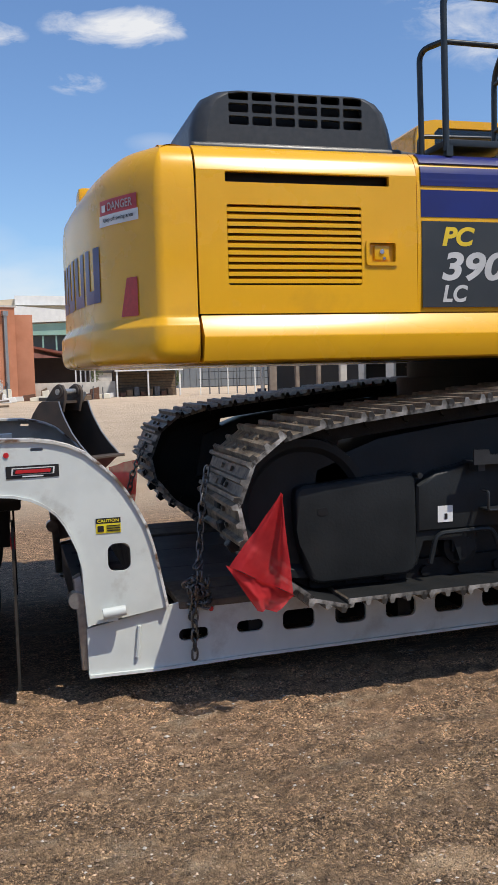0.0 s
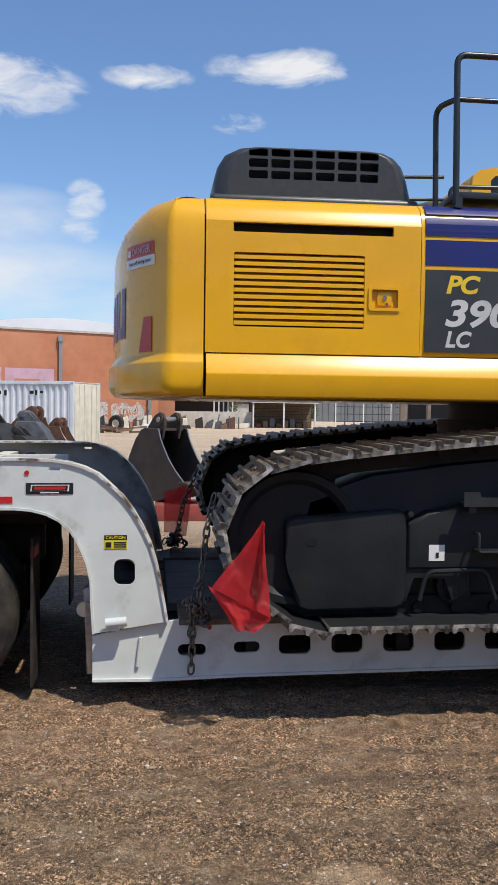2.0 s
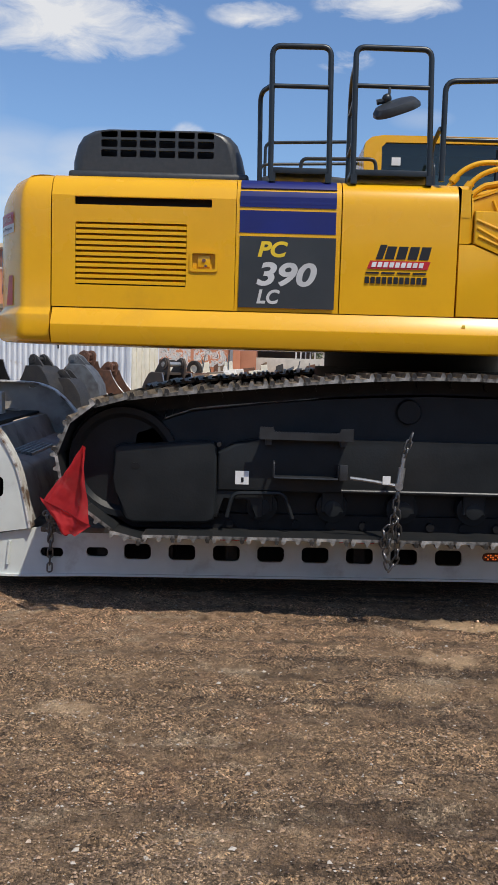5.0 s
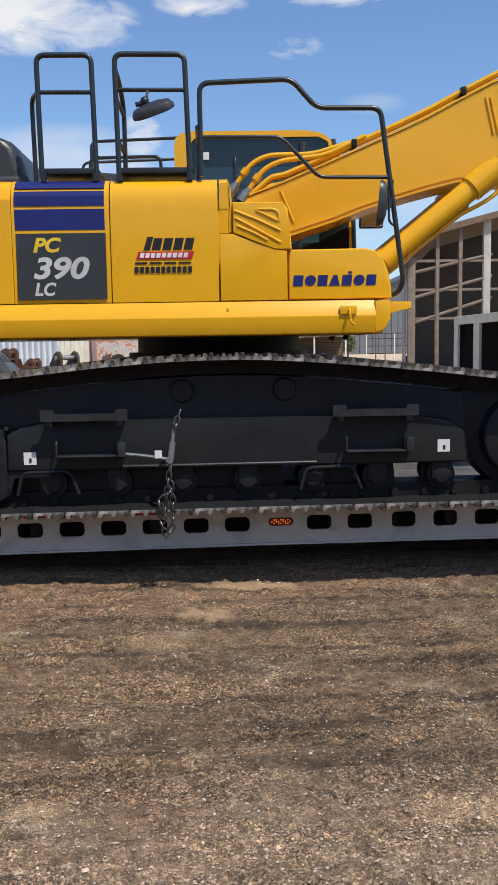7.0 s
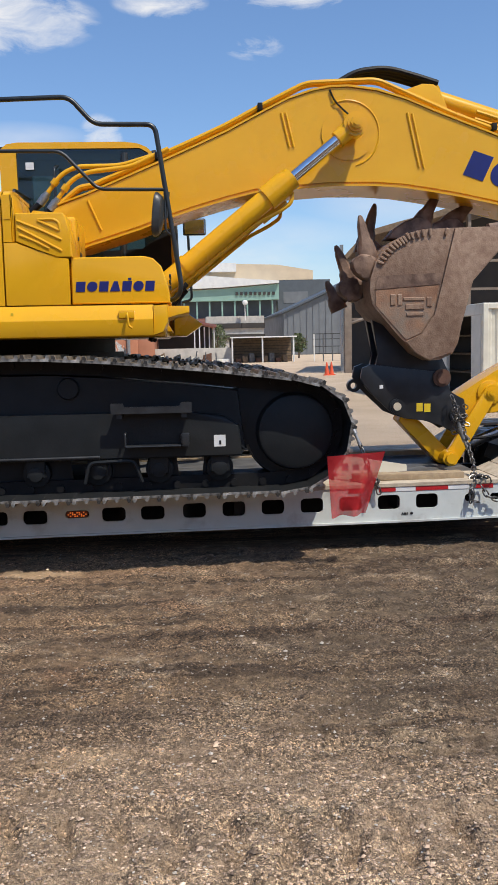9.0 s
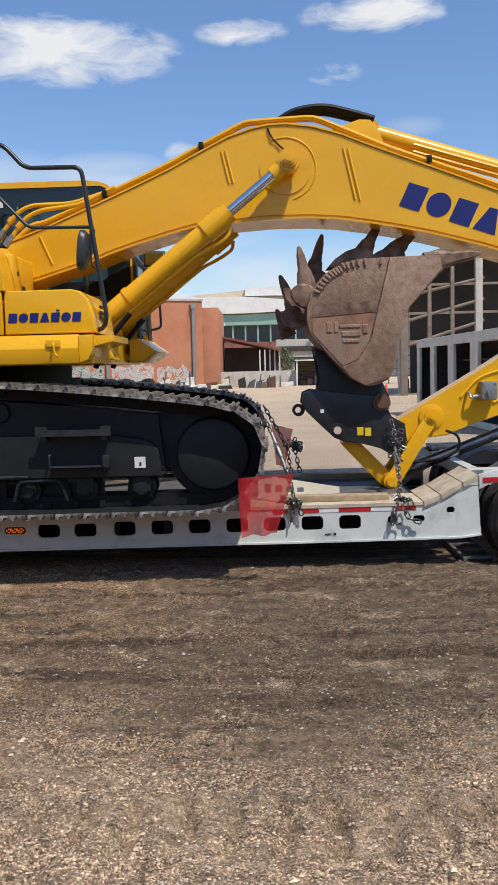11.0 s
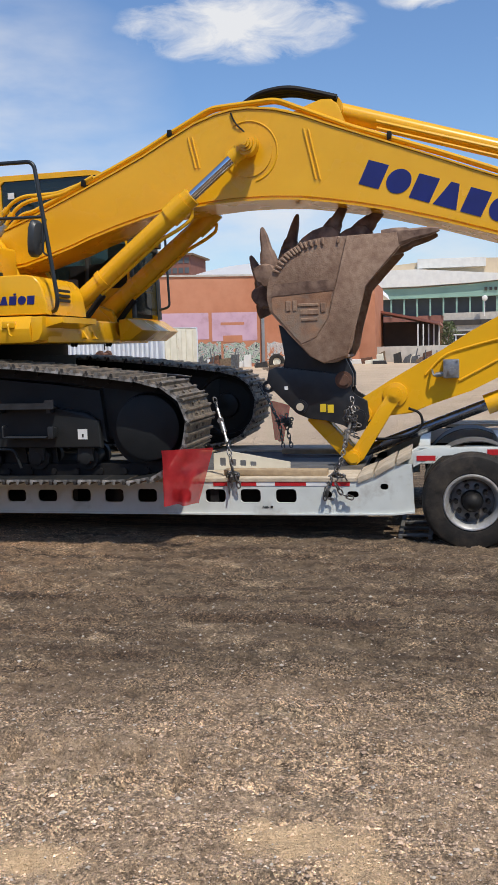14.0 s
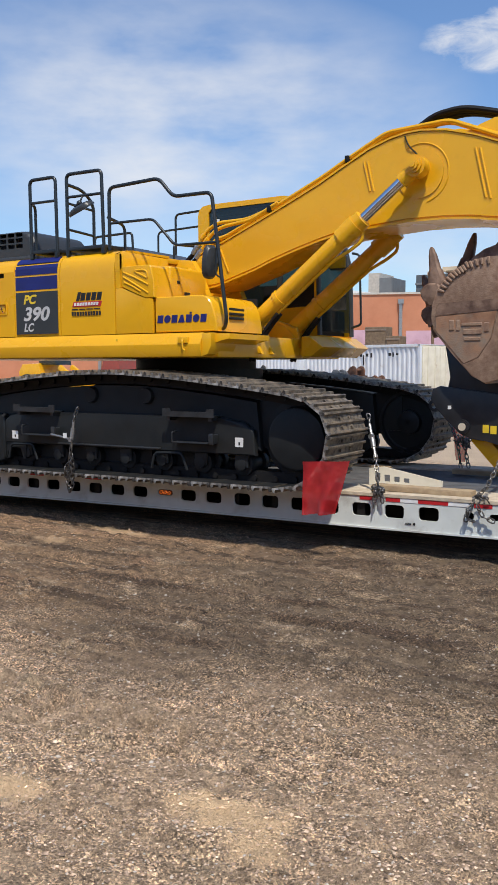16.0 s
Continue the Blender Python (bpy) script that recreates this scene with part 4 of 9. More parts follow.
prism(bm, [(4.97, 2.052), (4.97, 1.955), (5.05, 1.99), (5.14, 1.997), (5.14, 2.05)], 0.12, 0.9, 0.006)
part("skirt", bm, YELLOW, EXC, "yellow side skirt along the lower body")
bm = bmesh.new()
sweep(bm, rounded([(4.665, 0.03, 2.0), (4.665, -0.015, 1.99), (4.675, -0.015, 1.90), (4.70, -0.01, 1.885)], 0.02), 0.009, 8)
box(bm, 4.60, 4.72, -0.002, 0.04, 1.96, 2.02, 0.006)
part("door_stay_hook", bm, YELLOW, EXC)
slab("star_mark", 3.785, 3.805, 1.995, 2.015, 0.036, DECAL_Y, EXC)

# counterweight: rounded plan lofted through its height
CW = [(1.04, 0.05), (0.95, 0.05), (0.88, 0.05)]
for k in range(1, 9):
    turn = radians(54 * k / 8)
    CW.append((0.88 - 0.10 * math.sin(turn), 0.05 + 0.10 * (1 - math.cos(turn))))
CW += [(0.755, 0.151), (0.70, 0.235), (0.655, 0.31), (0.612, 0.39), (0.57, 0.49), (0.535, 0.60), (0.515, 0.70), (0.50, 0.80), (0.482, 0.95), (0.465, 1.1), (0.45, 1.35), (0.44, YC)]
CW = CW + [(x, 2 * YC - y) for x, y in CW[-2::-1]]


def offset_plan(plan, d):
    out = []
    for i, p in enumerate(plan):
        a, b = Vector(plan[max(i - 1, 0)]), Vector(plan[min(i + 1, len(plan) - 1)])
        t = (b - a).normalized()
        nrm = Vector((-t.y, t.x))
        if (Vector((1.0, YC)) - Vector(p)).dot(nrm) < 0:
            nrm = -nrm
        q = Vector(p) + nrm * d
        if i in (0, len(plan) - 1):
            q.x = p[0]
        out.append(q)
    return out


bm = bmesh.new()
LEVELS = [(1.822, 0.10), (1.824, 0.06), (1.832, 0.034), (1.846, 0.018), (1.865, 0.007), (1.89, 0.001), (1.92, 0.0), (2.005, 0.0), (2.014, 0.002), (2.021, 0.007), (2.050, 0.028), (2.058, 0.032), (2.07, 0.034),
          (2.35, 0.034), (2.62, 0.034), (2.66, 0.035), (2.72, 0.037), (2.79, 0.044), (2.84, 0.056), (2.88, 0.075), (2.912, 0.100), (2.935, 0.135), (2.948, 0.18), (2.954, 0.24), (2.956, 0.32)]
rings = []
for z, d in LEVELS:
    rings.append([bm.verts.new((q.x, q.y, z - max(0, (z - 2.6)) * 0.35 * max(0, (0.75 - q.x)) / 0.3 * min(1, (z - 2.6) * 4))) for q in offset_plan(CW, d)])
for a, b in zip(rings, rings[1:]):
    for j in range(len(CW) - 1):
        bm.faces.new((a[j], a[j + 1], b[j + 1], b[j]))
for r in (rings[0], rings[-1]):
    bm.faces.new(r)
ends = [r[0] for r in rings], [r[-1] for r in rings]
bm.faces.new([r[0] for r in rings] + [r[-1] for r in rings][::-1])
CWOB = part("counterweight", bm, YELLOW, EXC, "rounded yellow counterweight", 30)


def on_weight(u0, u1, z0, z1, name, mat, lift=0.003, slant=0.0, label="", narrow=0.0):
    """A thin marking that follows the weight's rounded plan; u runs along it in metres from the side seam."""
    plan = offset_plan(CW, 0.033 - lift)
    dist = [0.0]
    for a, b in zip(plan, plan[1:]):
        dist.append(dist[-1] + (b - a).length)

    def at(u):
        for i in range(len(plan) - 1):
            if dist[i + 1] >= u:
                f = (u - dist[i]) / (dist[i + 1] - dist[i])
                return plan[i].lerp(plan[i + 1], f)
        return plan[-1]
    bm = bmesh.new()
    k = 8
    lo = [bm.verts.new((*at(u0 + (u1 - u0) * i / k), z0)) for i in range(k + 1)]
    hi = [bm.verts.new((*at(u0 + slant + (u1 - narrow - u0) * i / k), z1)) for i in range(k + 1)]
    for i in range(k):
        bm.faces.new((lo[i], lo[i + 1], hi[i + 1], hi[i]))
    return seat_in(part(name, bm, mat, None, label, 60), CWOB)


on_weight(0.335, 0.665, 2.622, 2.70, "danger_sign", RED_D, label="red band of a warning sign")
on_weight(0.325, 0.675, 2.563, 2.622, "danger_sign_lower", WHITE_D)
on_weight(0.35, 0.49, 2.075, 2.275, "rear_reflector", RED_D, 0.004, 0.0, "red rear reflector", 0.055)
for k in range(4):
    u = 0.70 + 0.30 * k
    on_weight(u, u + 0.085, 2.17, 2.47, "brand_bar", BLUE)
    on_weight(u + 0.16, u + 0.245, 2.17, 2.47, "brand_bar", BLUE)
    on_weight(u + 0.085, u + 0.16, 2.17, 2.24, "brand_bar", BLUE)


def bend_on_weight(ob, u0, z0, lift):
    """Wraps flat lettering (x runs along it, z up) round the weight's plan; x grows towards the seam."""
    plan = offset_plan(CW, 0.033 - lift)
    run = [0.0]
    for a, b in zip(plan, plan[1:]):
        run.append(run[-1] + (b - a).length)
    for v in ob.data.vertices:
        u = u0 - v.co.x
        i = max(k for k in range(len(run)) if run[k] <= u)
        q = plan[i].lerp(plan[i + 1], (u - run[i]) / (run[i + 1] - run[i]))
        v.co = Vector((q.x, q.y, z0 + v.co.z))


bend_on_weight(writing("danger_letters", "DANGER", 0, 0, 0, 0.045, WHITE_D, CWOB, 0.0, 0.02, 0.215), 0.585, 2.638, 0.006)
bend_on_weight(writing("danger_letters", "Keep off swing area", 0, 0, 0, 0.030, BLACK_D, CWOB, 0.0, 0.01, 0.27), 0.635, 2.577, 0.006)
on_weight(0.605, 0.645, 2.638, 2.675, "warning_sign", WHITE_D, 0.006)
# dark strip added behind the seam so no light shows through
bm = bmesh.new()
box(bm, 1.0, 1.09, 0.125, 0.45, 1.85, 2.84)
part("seam_light_block", bm, DARKM, EXC)
bm = bmesh.new()
box(bm, 0.55, 0.75, YC - 0.4, YC - 0.2, 2.80, 2.93, 0.03)
seat_in(part("lifting_eye", bm, YELLOW), CWOB)

# side panels: a curved sheet with its upper edge rolled inwards


def panel_profile(z0):
    outer = [(0.088, z0), (0.080, z0 + 0.35), (0.080, 2.72), (0.086, 2.80), (0.102, 2.86), (0.135, 2.91), (0.19, 2.943), (0.30, 2.957), (0.95, 2.965)]
    return outer + [(y + 0.004, z - 0.025) if y > 0.14 else (y + 0.025, z) for y, z in outer[::-1]]


def side_panel(name, x0, x1, label=""):
    bm = bmesh.new()
    along_x(bm, panel_profile(2.07), x0 + 0.004, x1 - 0.004)
    return part(name, bm, YELLOW, EXC, label)


# rear door with louvres: flat lower sheet with openings, rolled top
bm = bmesh.new()
plate(bm, [(1.049, 2.07), (2.268, 2.07), (2.268, 2.80), (1.049, 2.80)][::-1],
      [rrect(1.205, 1.945, 2.217, 2.628, 0.012), rrect(1.20, 2.108, 2.740, 2.793, 0.008), rrect(1.975, 2.148, 2.328, 2.450, 0.015)], 0.080, 0.105)
top = panel_profile(2.07)[3:9]
along_x(bm, [(0.080, 2.80)] + top[1:] + [(y + 0.004, z - 0.025) if y > 0.14 else (y + 0.025, z) for y, z in top[::-1]], 1.049, 2.268)
DOOR = part("engine_door", bm, YELLOW, EXC, "yellow engine door with a louvred grille")
# black sheets stand in for the dark cavity behind grille and slot
bm = bmesh.new()
box(bm, 1.19, 1.96, 0.16, 0.20, 2.20, 2.64)
box(bm, 1.19, 2.12, 0.15, 0.19, 2.73, 2.80)
seat_in(part("grille_cavity_dark", bm, DARKM), DOOR)
bm = bmesh.new()
prism(bm, [(1.207, 0.0), (1.943, 0.0), (1.943, 0.019), (1.207, 0.019)], 0.076, 0.125)
for v in bm.verts:
    v.co.z += (0.12 - v.co.y) * -0.45
louvre = finish(bm, "louvre", YELLOW, 0)
for k in range(11):
    shared("louvre", louvre, DOOR, Matrix.Translation((0, 0.004, 2.246 + 0.0365 * k)))
bm = bmesh.new()
plate(bm, rrect(1.967, 2.156, 2.320, 2.458, 0.02), [rrect(1.985, 2.138, 2.338, 2.440, 0.012)], 0.070, 0.090)
seat_in(part("latch_frame", bm, YELLOW), DOOR)
bm = bmesh.new()
box(bm, 1.985, 2.14, 0.098, 0.11, 2.338, 2.44)
box(bm, 2.02, 2.105, 0.085, 0.10, 2.352, 2.428, 0.006)
seat_in(part("latch_handle", bm, YELLOW), DOOR)
bm = bmesh.new()
rod(bm, (2.062, 0.086, 2.395), (2.062, 0.078, 2.395), 0.013, n=16)
rod(bm, (2.075, 0.086, 2.36), (2.075, 0.08, 2.36), 0.009, n=12)
seat_in(part("lock", bm, CHROME, None, "chrome lock barrel"), DOOR)

P2 = side_panel("name_panel", 2.268, 2.967, "yellow side panel with blue stripes and a charcoal plate")
P3 = side_panel("dealer_panel", 2.967, 3.740, "yellow side panel with a printed dealer mark")
for z0, z1, yy in ((2.585, 2.730, 0.0800), (2.752, 2.820, 0.0800)):
    seat_in(slab("blue_stripe", 2.294, 2.930, z0, z1, yy, BLUE, EXC), P2)
bm = bmesh.new()
a = [(0.0825, 2.757), (0.0795, 2.80 - 0.02), (0.0830, 2.805), (0.0880, 2.83), (0.0975, 2.857)]
along_x(bm, [(y - 0.004, z) for y, z in a] + [(y + 0.002, z) for y, z in a[::-1]], 2.296, 2.930)
seat_in(part("blue_stripe", bm, BLUE), P2)
bm = bmesh.new()
a = [(0.103, 2.876), (0.122, 2.905), (0.150, 2.926), (0.17, 2.936)]
along_x(bm, [(y - 0.003, z + 0.003) for y, z in a] + [(y + 0.003, z - 0.003) for y, z in a[::-1]], 2.298, 2.931)
seat_in(part("blue_stripe", bm, BLUE), P2)
seat_in(slab("name_plate", 2.297, 2.934, 2.095, 2.562, 0.0790, CHAR, EXC), P2)
for args in (("model_letters", "PC", 2.418, 2.428, 0.0755, 0.105, DECAL_Y, EXC, 0.22, 0.035, 0.20),
             ("model_number", "390", 2.414, 2.238, 0.0755, 0.158, DECAL_W, EXC, 0.22, 0.03, 0.40),
             ("model_letters", "LC", 2.418, 2.122, 0.0755, 0.095, DECAL_W, EXC, 0.22, 0.03, 0.155)):
    writing(*args)
# dealer mark as plain shapes, number as bars
for k in range(4):
    slab("brand_block", 3.258 + 0.076 * k, 3.320 + 0.076 * k, 2.437, 2.520, 0.079, BLACK_D, P3, 0.02)
slab("road_mark", 3.20, 3.245, 2.435, 2.53, 0.079, BLACK_D, P3, 0.03)
slab("red_banner", 3.145, 3.545, 2.372, 2.425, 0.0785, RED_D, P3, 0.02)
for k in range(9):
    slab("banner_bar", 3.172 + 0.039 * k, 3.200 + 0.039 * k, 2.383, 2.416, 0.0752, WHITE_D, P3, 0.008)
for k in range(4):
    slab("print_bar", 3.138 + 0.104 * k, 3.225 + 0.104 * k, 2.340, 2.352, 0.079, BLACK_D, P3)
for k in range(11):
    slab("number_bar", 3.134 + 0.0382 * k, 3.162 + 0.0382 * k, 2.276, 2.320, 0.079, BLACK_D, P3)

# front panels
bm = bmesh.new()
prism(bm, [(3.748, 2.072), (4.231, 2.072), (4.231, 2.42), (4.145, 2.425), (3.845, 2.545), (3.748, 2.545)][::-1], 0.082, 0.12, 0.006)
part("front_lower_panel", bm, YELLOW, EXC)
bm = bmesh.new()
along_x(bm, panel_profile(2.55), 3.748, 3.81)
part("corner_trim", bm, YELLOW, EXC)
bm = bmesh.new()
prism(bm, [(3.81, 2.55), (3.838, 2.56), (3.838, 2.78), (3.828, 2.88), (3.81, 2.93)][::-1], 0.10, 0.9, 0.012)
part("corner_post", bm, YELLOW, EXC)
bm = bmesh.new()
VENT = [(3.842, 2.552), (3.842, 2.765), (4.195, 2.765), (4.222, 2.74), (4.25, 2.60), (4.265, 2.43), (4.15, 2.43), (4.01, 2.487)]
prism(bm, VENT, 0.075, 0.55, 0.015, 3)
VOB = part("vent_cover", bm, YELLOW, EXC, "yellow moulded vent cover with raised ribs")
for pts in ([(4.01, 2.712), (4.13, 2.715), (4.17, 2.69), (4.175, 2.628), (4.01, 2.706)], [(3.855, 2.705), (4.02, 2.640), (4.185, 2.562)],
            [(3.86, 2.655), (4.02, 2.570), (4.185, 2.478)], [(3.87, 2.60), (4.0, 2.545), (4.09, 2.495)]):
    bm = bmesh.new()
    sweep(bm, rounded([(x, 0.076, z) for x, z in pts], 0.02), 0.011, 8)
    seat_in(part("rib", bm, YELLOW), VOB)
bm = bmesh.new()
KP = [(4.24, 2.075), (4.24, 2.432), (4.80, 2.437), (4.87, 2.42), (4.93, 2.36), (4.97, 2.26), (4.99, 2.15), (4.995, 2.075)]
prism(bm, KP, 0.11, 1.0, 0.02, 3)
part("tool_box", bm, YELLOW, EXC, "yellow rounded front tool box")
bm = bmesh.new()
box(bm, 3.85, 4.262, 0.35, 1.02, 2.43, 2.775, 0.03, 3)
FIL = part("filler_cover", bm, YELLOW, EXC)
for y0, y1, z0, z1 in ((0.60, 0.70, 2.475, 2.52), (0.47, 0.52, 2.60, 2.63)):
    bm = bmesh.new()
    box(bm, 4.258, 4.268, y0, y1, z0, z1, 0.003, 1)
    seat_in(part("cover_latch", bm, BLACK_D), FIL)
bm = bmesh.new()
box(bm, 4.24, 4.9, 1.0, 1.06, 2.05, 2.45, 0.01)
part("hose_tray", bm, DARKM, EXC)
for k in range(3):
    bm = bmesh.new()
    box(bm, 4.985, 5.0, 0.35, 0.62, 2.20 + 0.045 * k, 2.225 + 0.045 * k, 0.004)
    part("vent_slot", bm, BLACK_D, EXC)
# brand word as seven slanted blocks
BRAND = ("block", "ring", "block", "wedge", "block", "ring", "block")


def brand_shape(kind):
    """A plain shape in a unit box, as outlines: the outer one and holes."""
    if kind == "ring":
        return [[(0.5 + 0.5 * x, 0.5 + 0.5 * z) for x, z in disc(0, 0, 1, 24)]]
    if kind == "wedge":
        return [[(0.0, 0.0), (1.0, 0.0), (0.68, 1.0), (0.32, 1.0)]]
    return [[(0.06, 0.0), (0.94, 0.0), (0.94, 1.0), (0.06, 1.0)]]


def brand_word(origin, u, w, advance, width, height, y, parent):
    """A row of seven plain blue shapes in place of a maker's word."""
    for k, kind in enumerate(BRAND):
        bm = bmesh.new()
        loops = brand_shape(kind)
        pts = [[tuple((origin + u * (advance * k + width * a + 0.12 * height * b) + w * (height * b)).xz) for a, b in lp] for lp in loops]
        plate(bm, pts[0], pts[1:], y - 0.004, y)
        part("brand_block", bm, BLUE, parent, "", 0)


brand_word(Vector((4.266, 0, 2.170)), Vector((1, 0, 0)), Vector((0, 0, 1)), 0.0885, 0.080, 0.077, 0.110, EXC)
slab("brand_dot", 4.675, 4.70, 2.255, 2.272, 0.1095, BLUE, EXC)

# engine hood
bm = bmesh.new()
HOOD = [(1.10, 2.955), (1.105, 3.10), (1.13, 3.20), (1.17, 3.265), (1.25, 3.305), (1.35, 3.318), (2.06, 3.32), (2.14, 3.312), (2.205, 3.285), (2.255, 3.235), (2.288, 3.15), (2.312, 3.05), (2.33, 2.955)]
holes = []
for c in range(6):
    for z0, z1 in ((3.120, 3.168), (3.186, 3.236), (3.252, 3.295)):
        holes.append(rrect(1.312 + 0.1335 * c, 1.425 + 0.1335 * c, z0, z1, 0.010, 2))
n0 = len(HOOD)


def hood_ring(inset):
    return [(x + (1.72 - x) * inset / 0.62, z - (z - 2.955) * 0.25 * inset / 0.365) for x, z in HOOD]


plate(bm, hood_ring(0.085), holes, 0.40, 0.43)
loops = [[bm.verts.new((x, y, z)) for x, z in hood_ring(d)] for y, d in ((0.40, 0.085), (0.404, 0.066), (0.416, 0.044), (0.434, 0.025), (0.457, 0.011), (0.485, 0.003), (0.515, 0.0), (1.28, 0.0))]
for va, vb in zip(loops, loops[1:]):
    for i in range(n0 - 1):
        bm.faces.new((va[i], vb[i], vb[i + 1], va[i + 1]))
bm.faces.new(loops[-1])
HOB = part("engine_hood", bm, PLASTIC, EXC, "dark grey engine hood with a grid of openings")
# black block stands in for the darkness inside the hood
bm = bmesh.new()
prism(bm, [(1.2, 3.0), (1.25, 3.27), (2.1, 3.28), (2.2, 3.0)], 0.50, 0.56)
seat_in(part("hood_cavity_dark", bm, DARKM), HOB)
bm = bmesh.new()
box(bm, 1.085, 2.34, 0.385, 1.30, 2.955, 3.025, 0.03, 3)
seat_in(part("hood_rim", bm, PLASTIC), HOB)
bm = bmesh.new()
prism(bm, [(2.35, 2.96), (2.42, 3.12), (2.6, 3.17), (3.2, 3.12), (3.5, 2.97)], 0.95, 2.15, 0.03)
part("rear_hood", bm, PLASTIC, EXC, "low dark grey hood in the middle of the deck")
bm = bmesh.new()
box(bm, 1.1, 3.74, 0.6, 2 * YC - 0.3, 2.90, 2.96, 0.01)
part("house_top", bm, YELLOW, EXC)


def rail(name, pts, r=0.019, bend=0.06, label="black painted guard rail"):
    bm = bmesh.new()
    sweep(bm, rounded(pts, bend), r, 12)
    return part(name, bm, RAILM, EXC, label)


RY = 0.15
rail("guard_rail", [(2.488, RY, 2.96), (2.478, RY, 3.80), (2.862, RY, 3.80), (2.876, RY, 2.96)])
rail("guard_rail", [(2.482, RY, 3.548), (2.874, RY, 3.546)], 0.015)
rail("guard_rail", [(2.415, RY + 0.15, 2.96), (2.405, RY + 0.15, 3.545), (2.482, RY, 3.550)], 0.017, 0.07)
rail("guard_rail", [(3.036, RY, 2.96), (3.026, RY, 3.805), (3.520, RY, 3.80), (3.542, RY, 2.96)])
rail("guard_rail", [(3.03, RY, 3.562), (3.528, RY, 3.558)], 0.015)
rail("guard_rail", [(3.04, RY + 0.42, 2.96), (3.04, RY + 0.42, 3.55), (3.03, RY + 0.25, 3.68), (3.03, RY, 3.70)], 0.018, 0.10)
for z in (3.22, 3.50):
    rail("rail_rung", [(3.035, RY, z), (3.04, RY + 0.42, z - 0.02)], 0.014)
rail("guard_rail", [(3.622, RY, 2.96), (3.622, RY, 3.603), (4.275, RY, 3.628), (4.455, RY, 3.428), (4.915, RY, 3.425), (5.085, RY, 2.20), (5.05, RY + 0.03, 2.11), (4.96, RY + 0.1, 2.10)], 0.019, 0.07)
rail("guard_rail", [(3.625, RY, 3.233), (4.20, RY, 3.230), (4.47, RY, 2.945), (5.0, RY, 2.94)], 0.014, 0.06)
rail("guard_rail", [(3.60, RY + 0.28, 2.96), (3.60, RY + 0.28, 3.25), (3.60, RY, 3.30)], 0.016, 0.08)
rail("guard_rail", [(2.72, 0.95, 2.95), (2.72, 0.95, 3.26), (3.28, 0.95, 3.27), (3.30, 0.95, 2.95)], 0.014, 0.05)
rail("guard_rail", [(2.45, 2.95, 2.96), (2.45, 2.95, 3.84), (3.33, 2.95, 3.87)], 0.016, 0.07)
rail("guard_rail", [(2.41, 2.60, 2.96), (2.41, 2.60, 3.56), (3.33, 2.75, 3.62)], 0.014, 0.07)
rail("guard_rail", [(3.90, 1.9, 2.95), (3.90, 1.9, 3.45), (3.90, 2.15, 3.52)], 0.014, 0.05)
rail("guard_rail", [(3.62, 1.3, 2.95), (3.62, 1.3, 3.15), (3.62, 2.1, 3.2)], 0.014, 0.05)
bm = bmesh.new()
for x0, x1 in ((2.48, 2.89), (3.02, 3.56)):
    box(bm, x0, x1, RY - 0.01, RY + 0.30, 2.985, 3.025, 0.006)
    for x in (x0 + 0.02, x1 - 0.02):
        box(bm, x - 0.02, x + 0.02, RY - 0.02, RY + 0.02, 2.93, 2.99)
part("rail_base", bm, RAILM, EXC)
# mirrors


def mirror(c, rx, rz, turn, name, stem):
    bm = bmesh.new()
    n = 28
    m = Matrix.Translation(c) @ turn
    prof = [(1.0, 0.0), (1.0, -0.02), (0.85, -0.05), (0.45, -0.065), (0.0, -0.07)]
    loops = []
    for f, d in prof[:-1]:
        loops.append([bm.verts.new(m @ Vector((rx * f * math.copysign(abs(math.cos(a)) ** 0.7, math.cos(a)), d, rz * f * math.copysign(abs(math.sin(a)) ** 0.7, math.sin(a)))))
                      for a in [2 * math.pi * i / n for i in range(n)]])
    for a, b in zip(loops, loops[1:]):
        for i in range(n):
            bm.faces.new((a[i], a[(i + 1) % n], b[(i + 1) % n], b[i]))
    bm.faces.new(loops[0])
    bm.faces.new(loops[-1])
    sweep(bm, rounded(stem, 0.02), 0.010, 8)
    ob = part(name, bm, PLASTIC, EXC, "black shelled rear-view mirror")
    bm = bmesh.new()
    vs = [bm.verts.new(m @ Vector((rx * 0.92 * math.copysign(abs(math.cos(a)) ** 0.7, math.cos(a)), 0.004, rz * 0.92 * math.copysign(abs(math.sin(a)) ** 0.7, math.sin(a)))))
          for a in [2 * math.pi * i / n for i in range(n)]]
    bm.faces.new(vs)
    seat_in(part("mirror_glass", bm, CHROME, None, "mirror glass"), ob)


MN = Vector((0.29, 0.45, -0.84)).normalized()
MX = (Vector((1, 0, 0.46)) - MN * Vector((1, 0, 0.46)).dot(MN)).normalized()
MZ = MX.cross(MN)
mirror((3.30, RY - 0.06, 3.39), 0.155, 0.10, Matrix((MX, MN, MZ)).transposed().to_4x4(), "mirror",
       [(3.255, RY, 3.56), (3.25, RY - 0.03, 3.50), (3.22, RY - 0.02, 3.46), (3.27, RY - 0.03, 3.42)])
mirror((4.895, RY - 0.02, 2.75), 0.10, 0.165, pose(0, 0, 0, 0, 0, 81) @ pose(0, 0, 0, 6, 0, 0), "mirror",
       [(5.005, RY, 2.92), (4.985, RY - 0.01, 2.72), (4.93, RY - 0.01, 2.72)])
bm = bmesh.new()
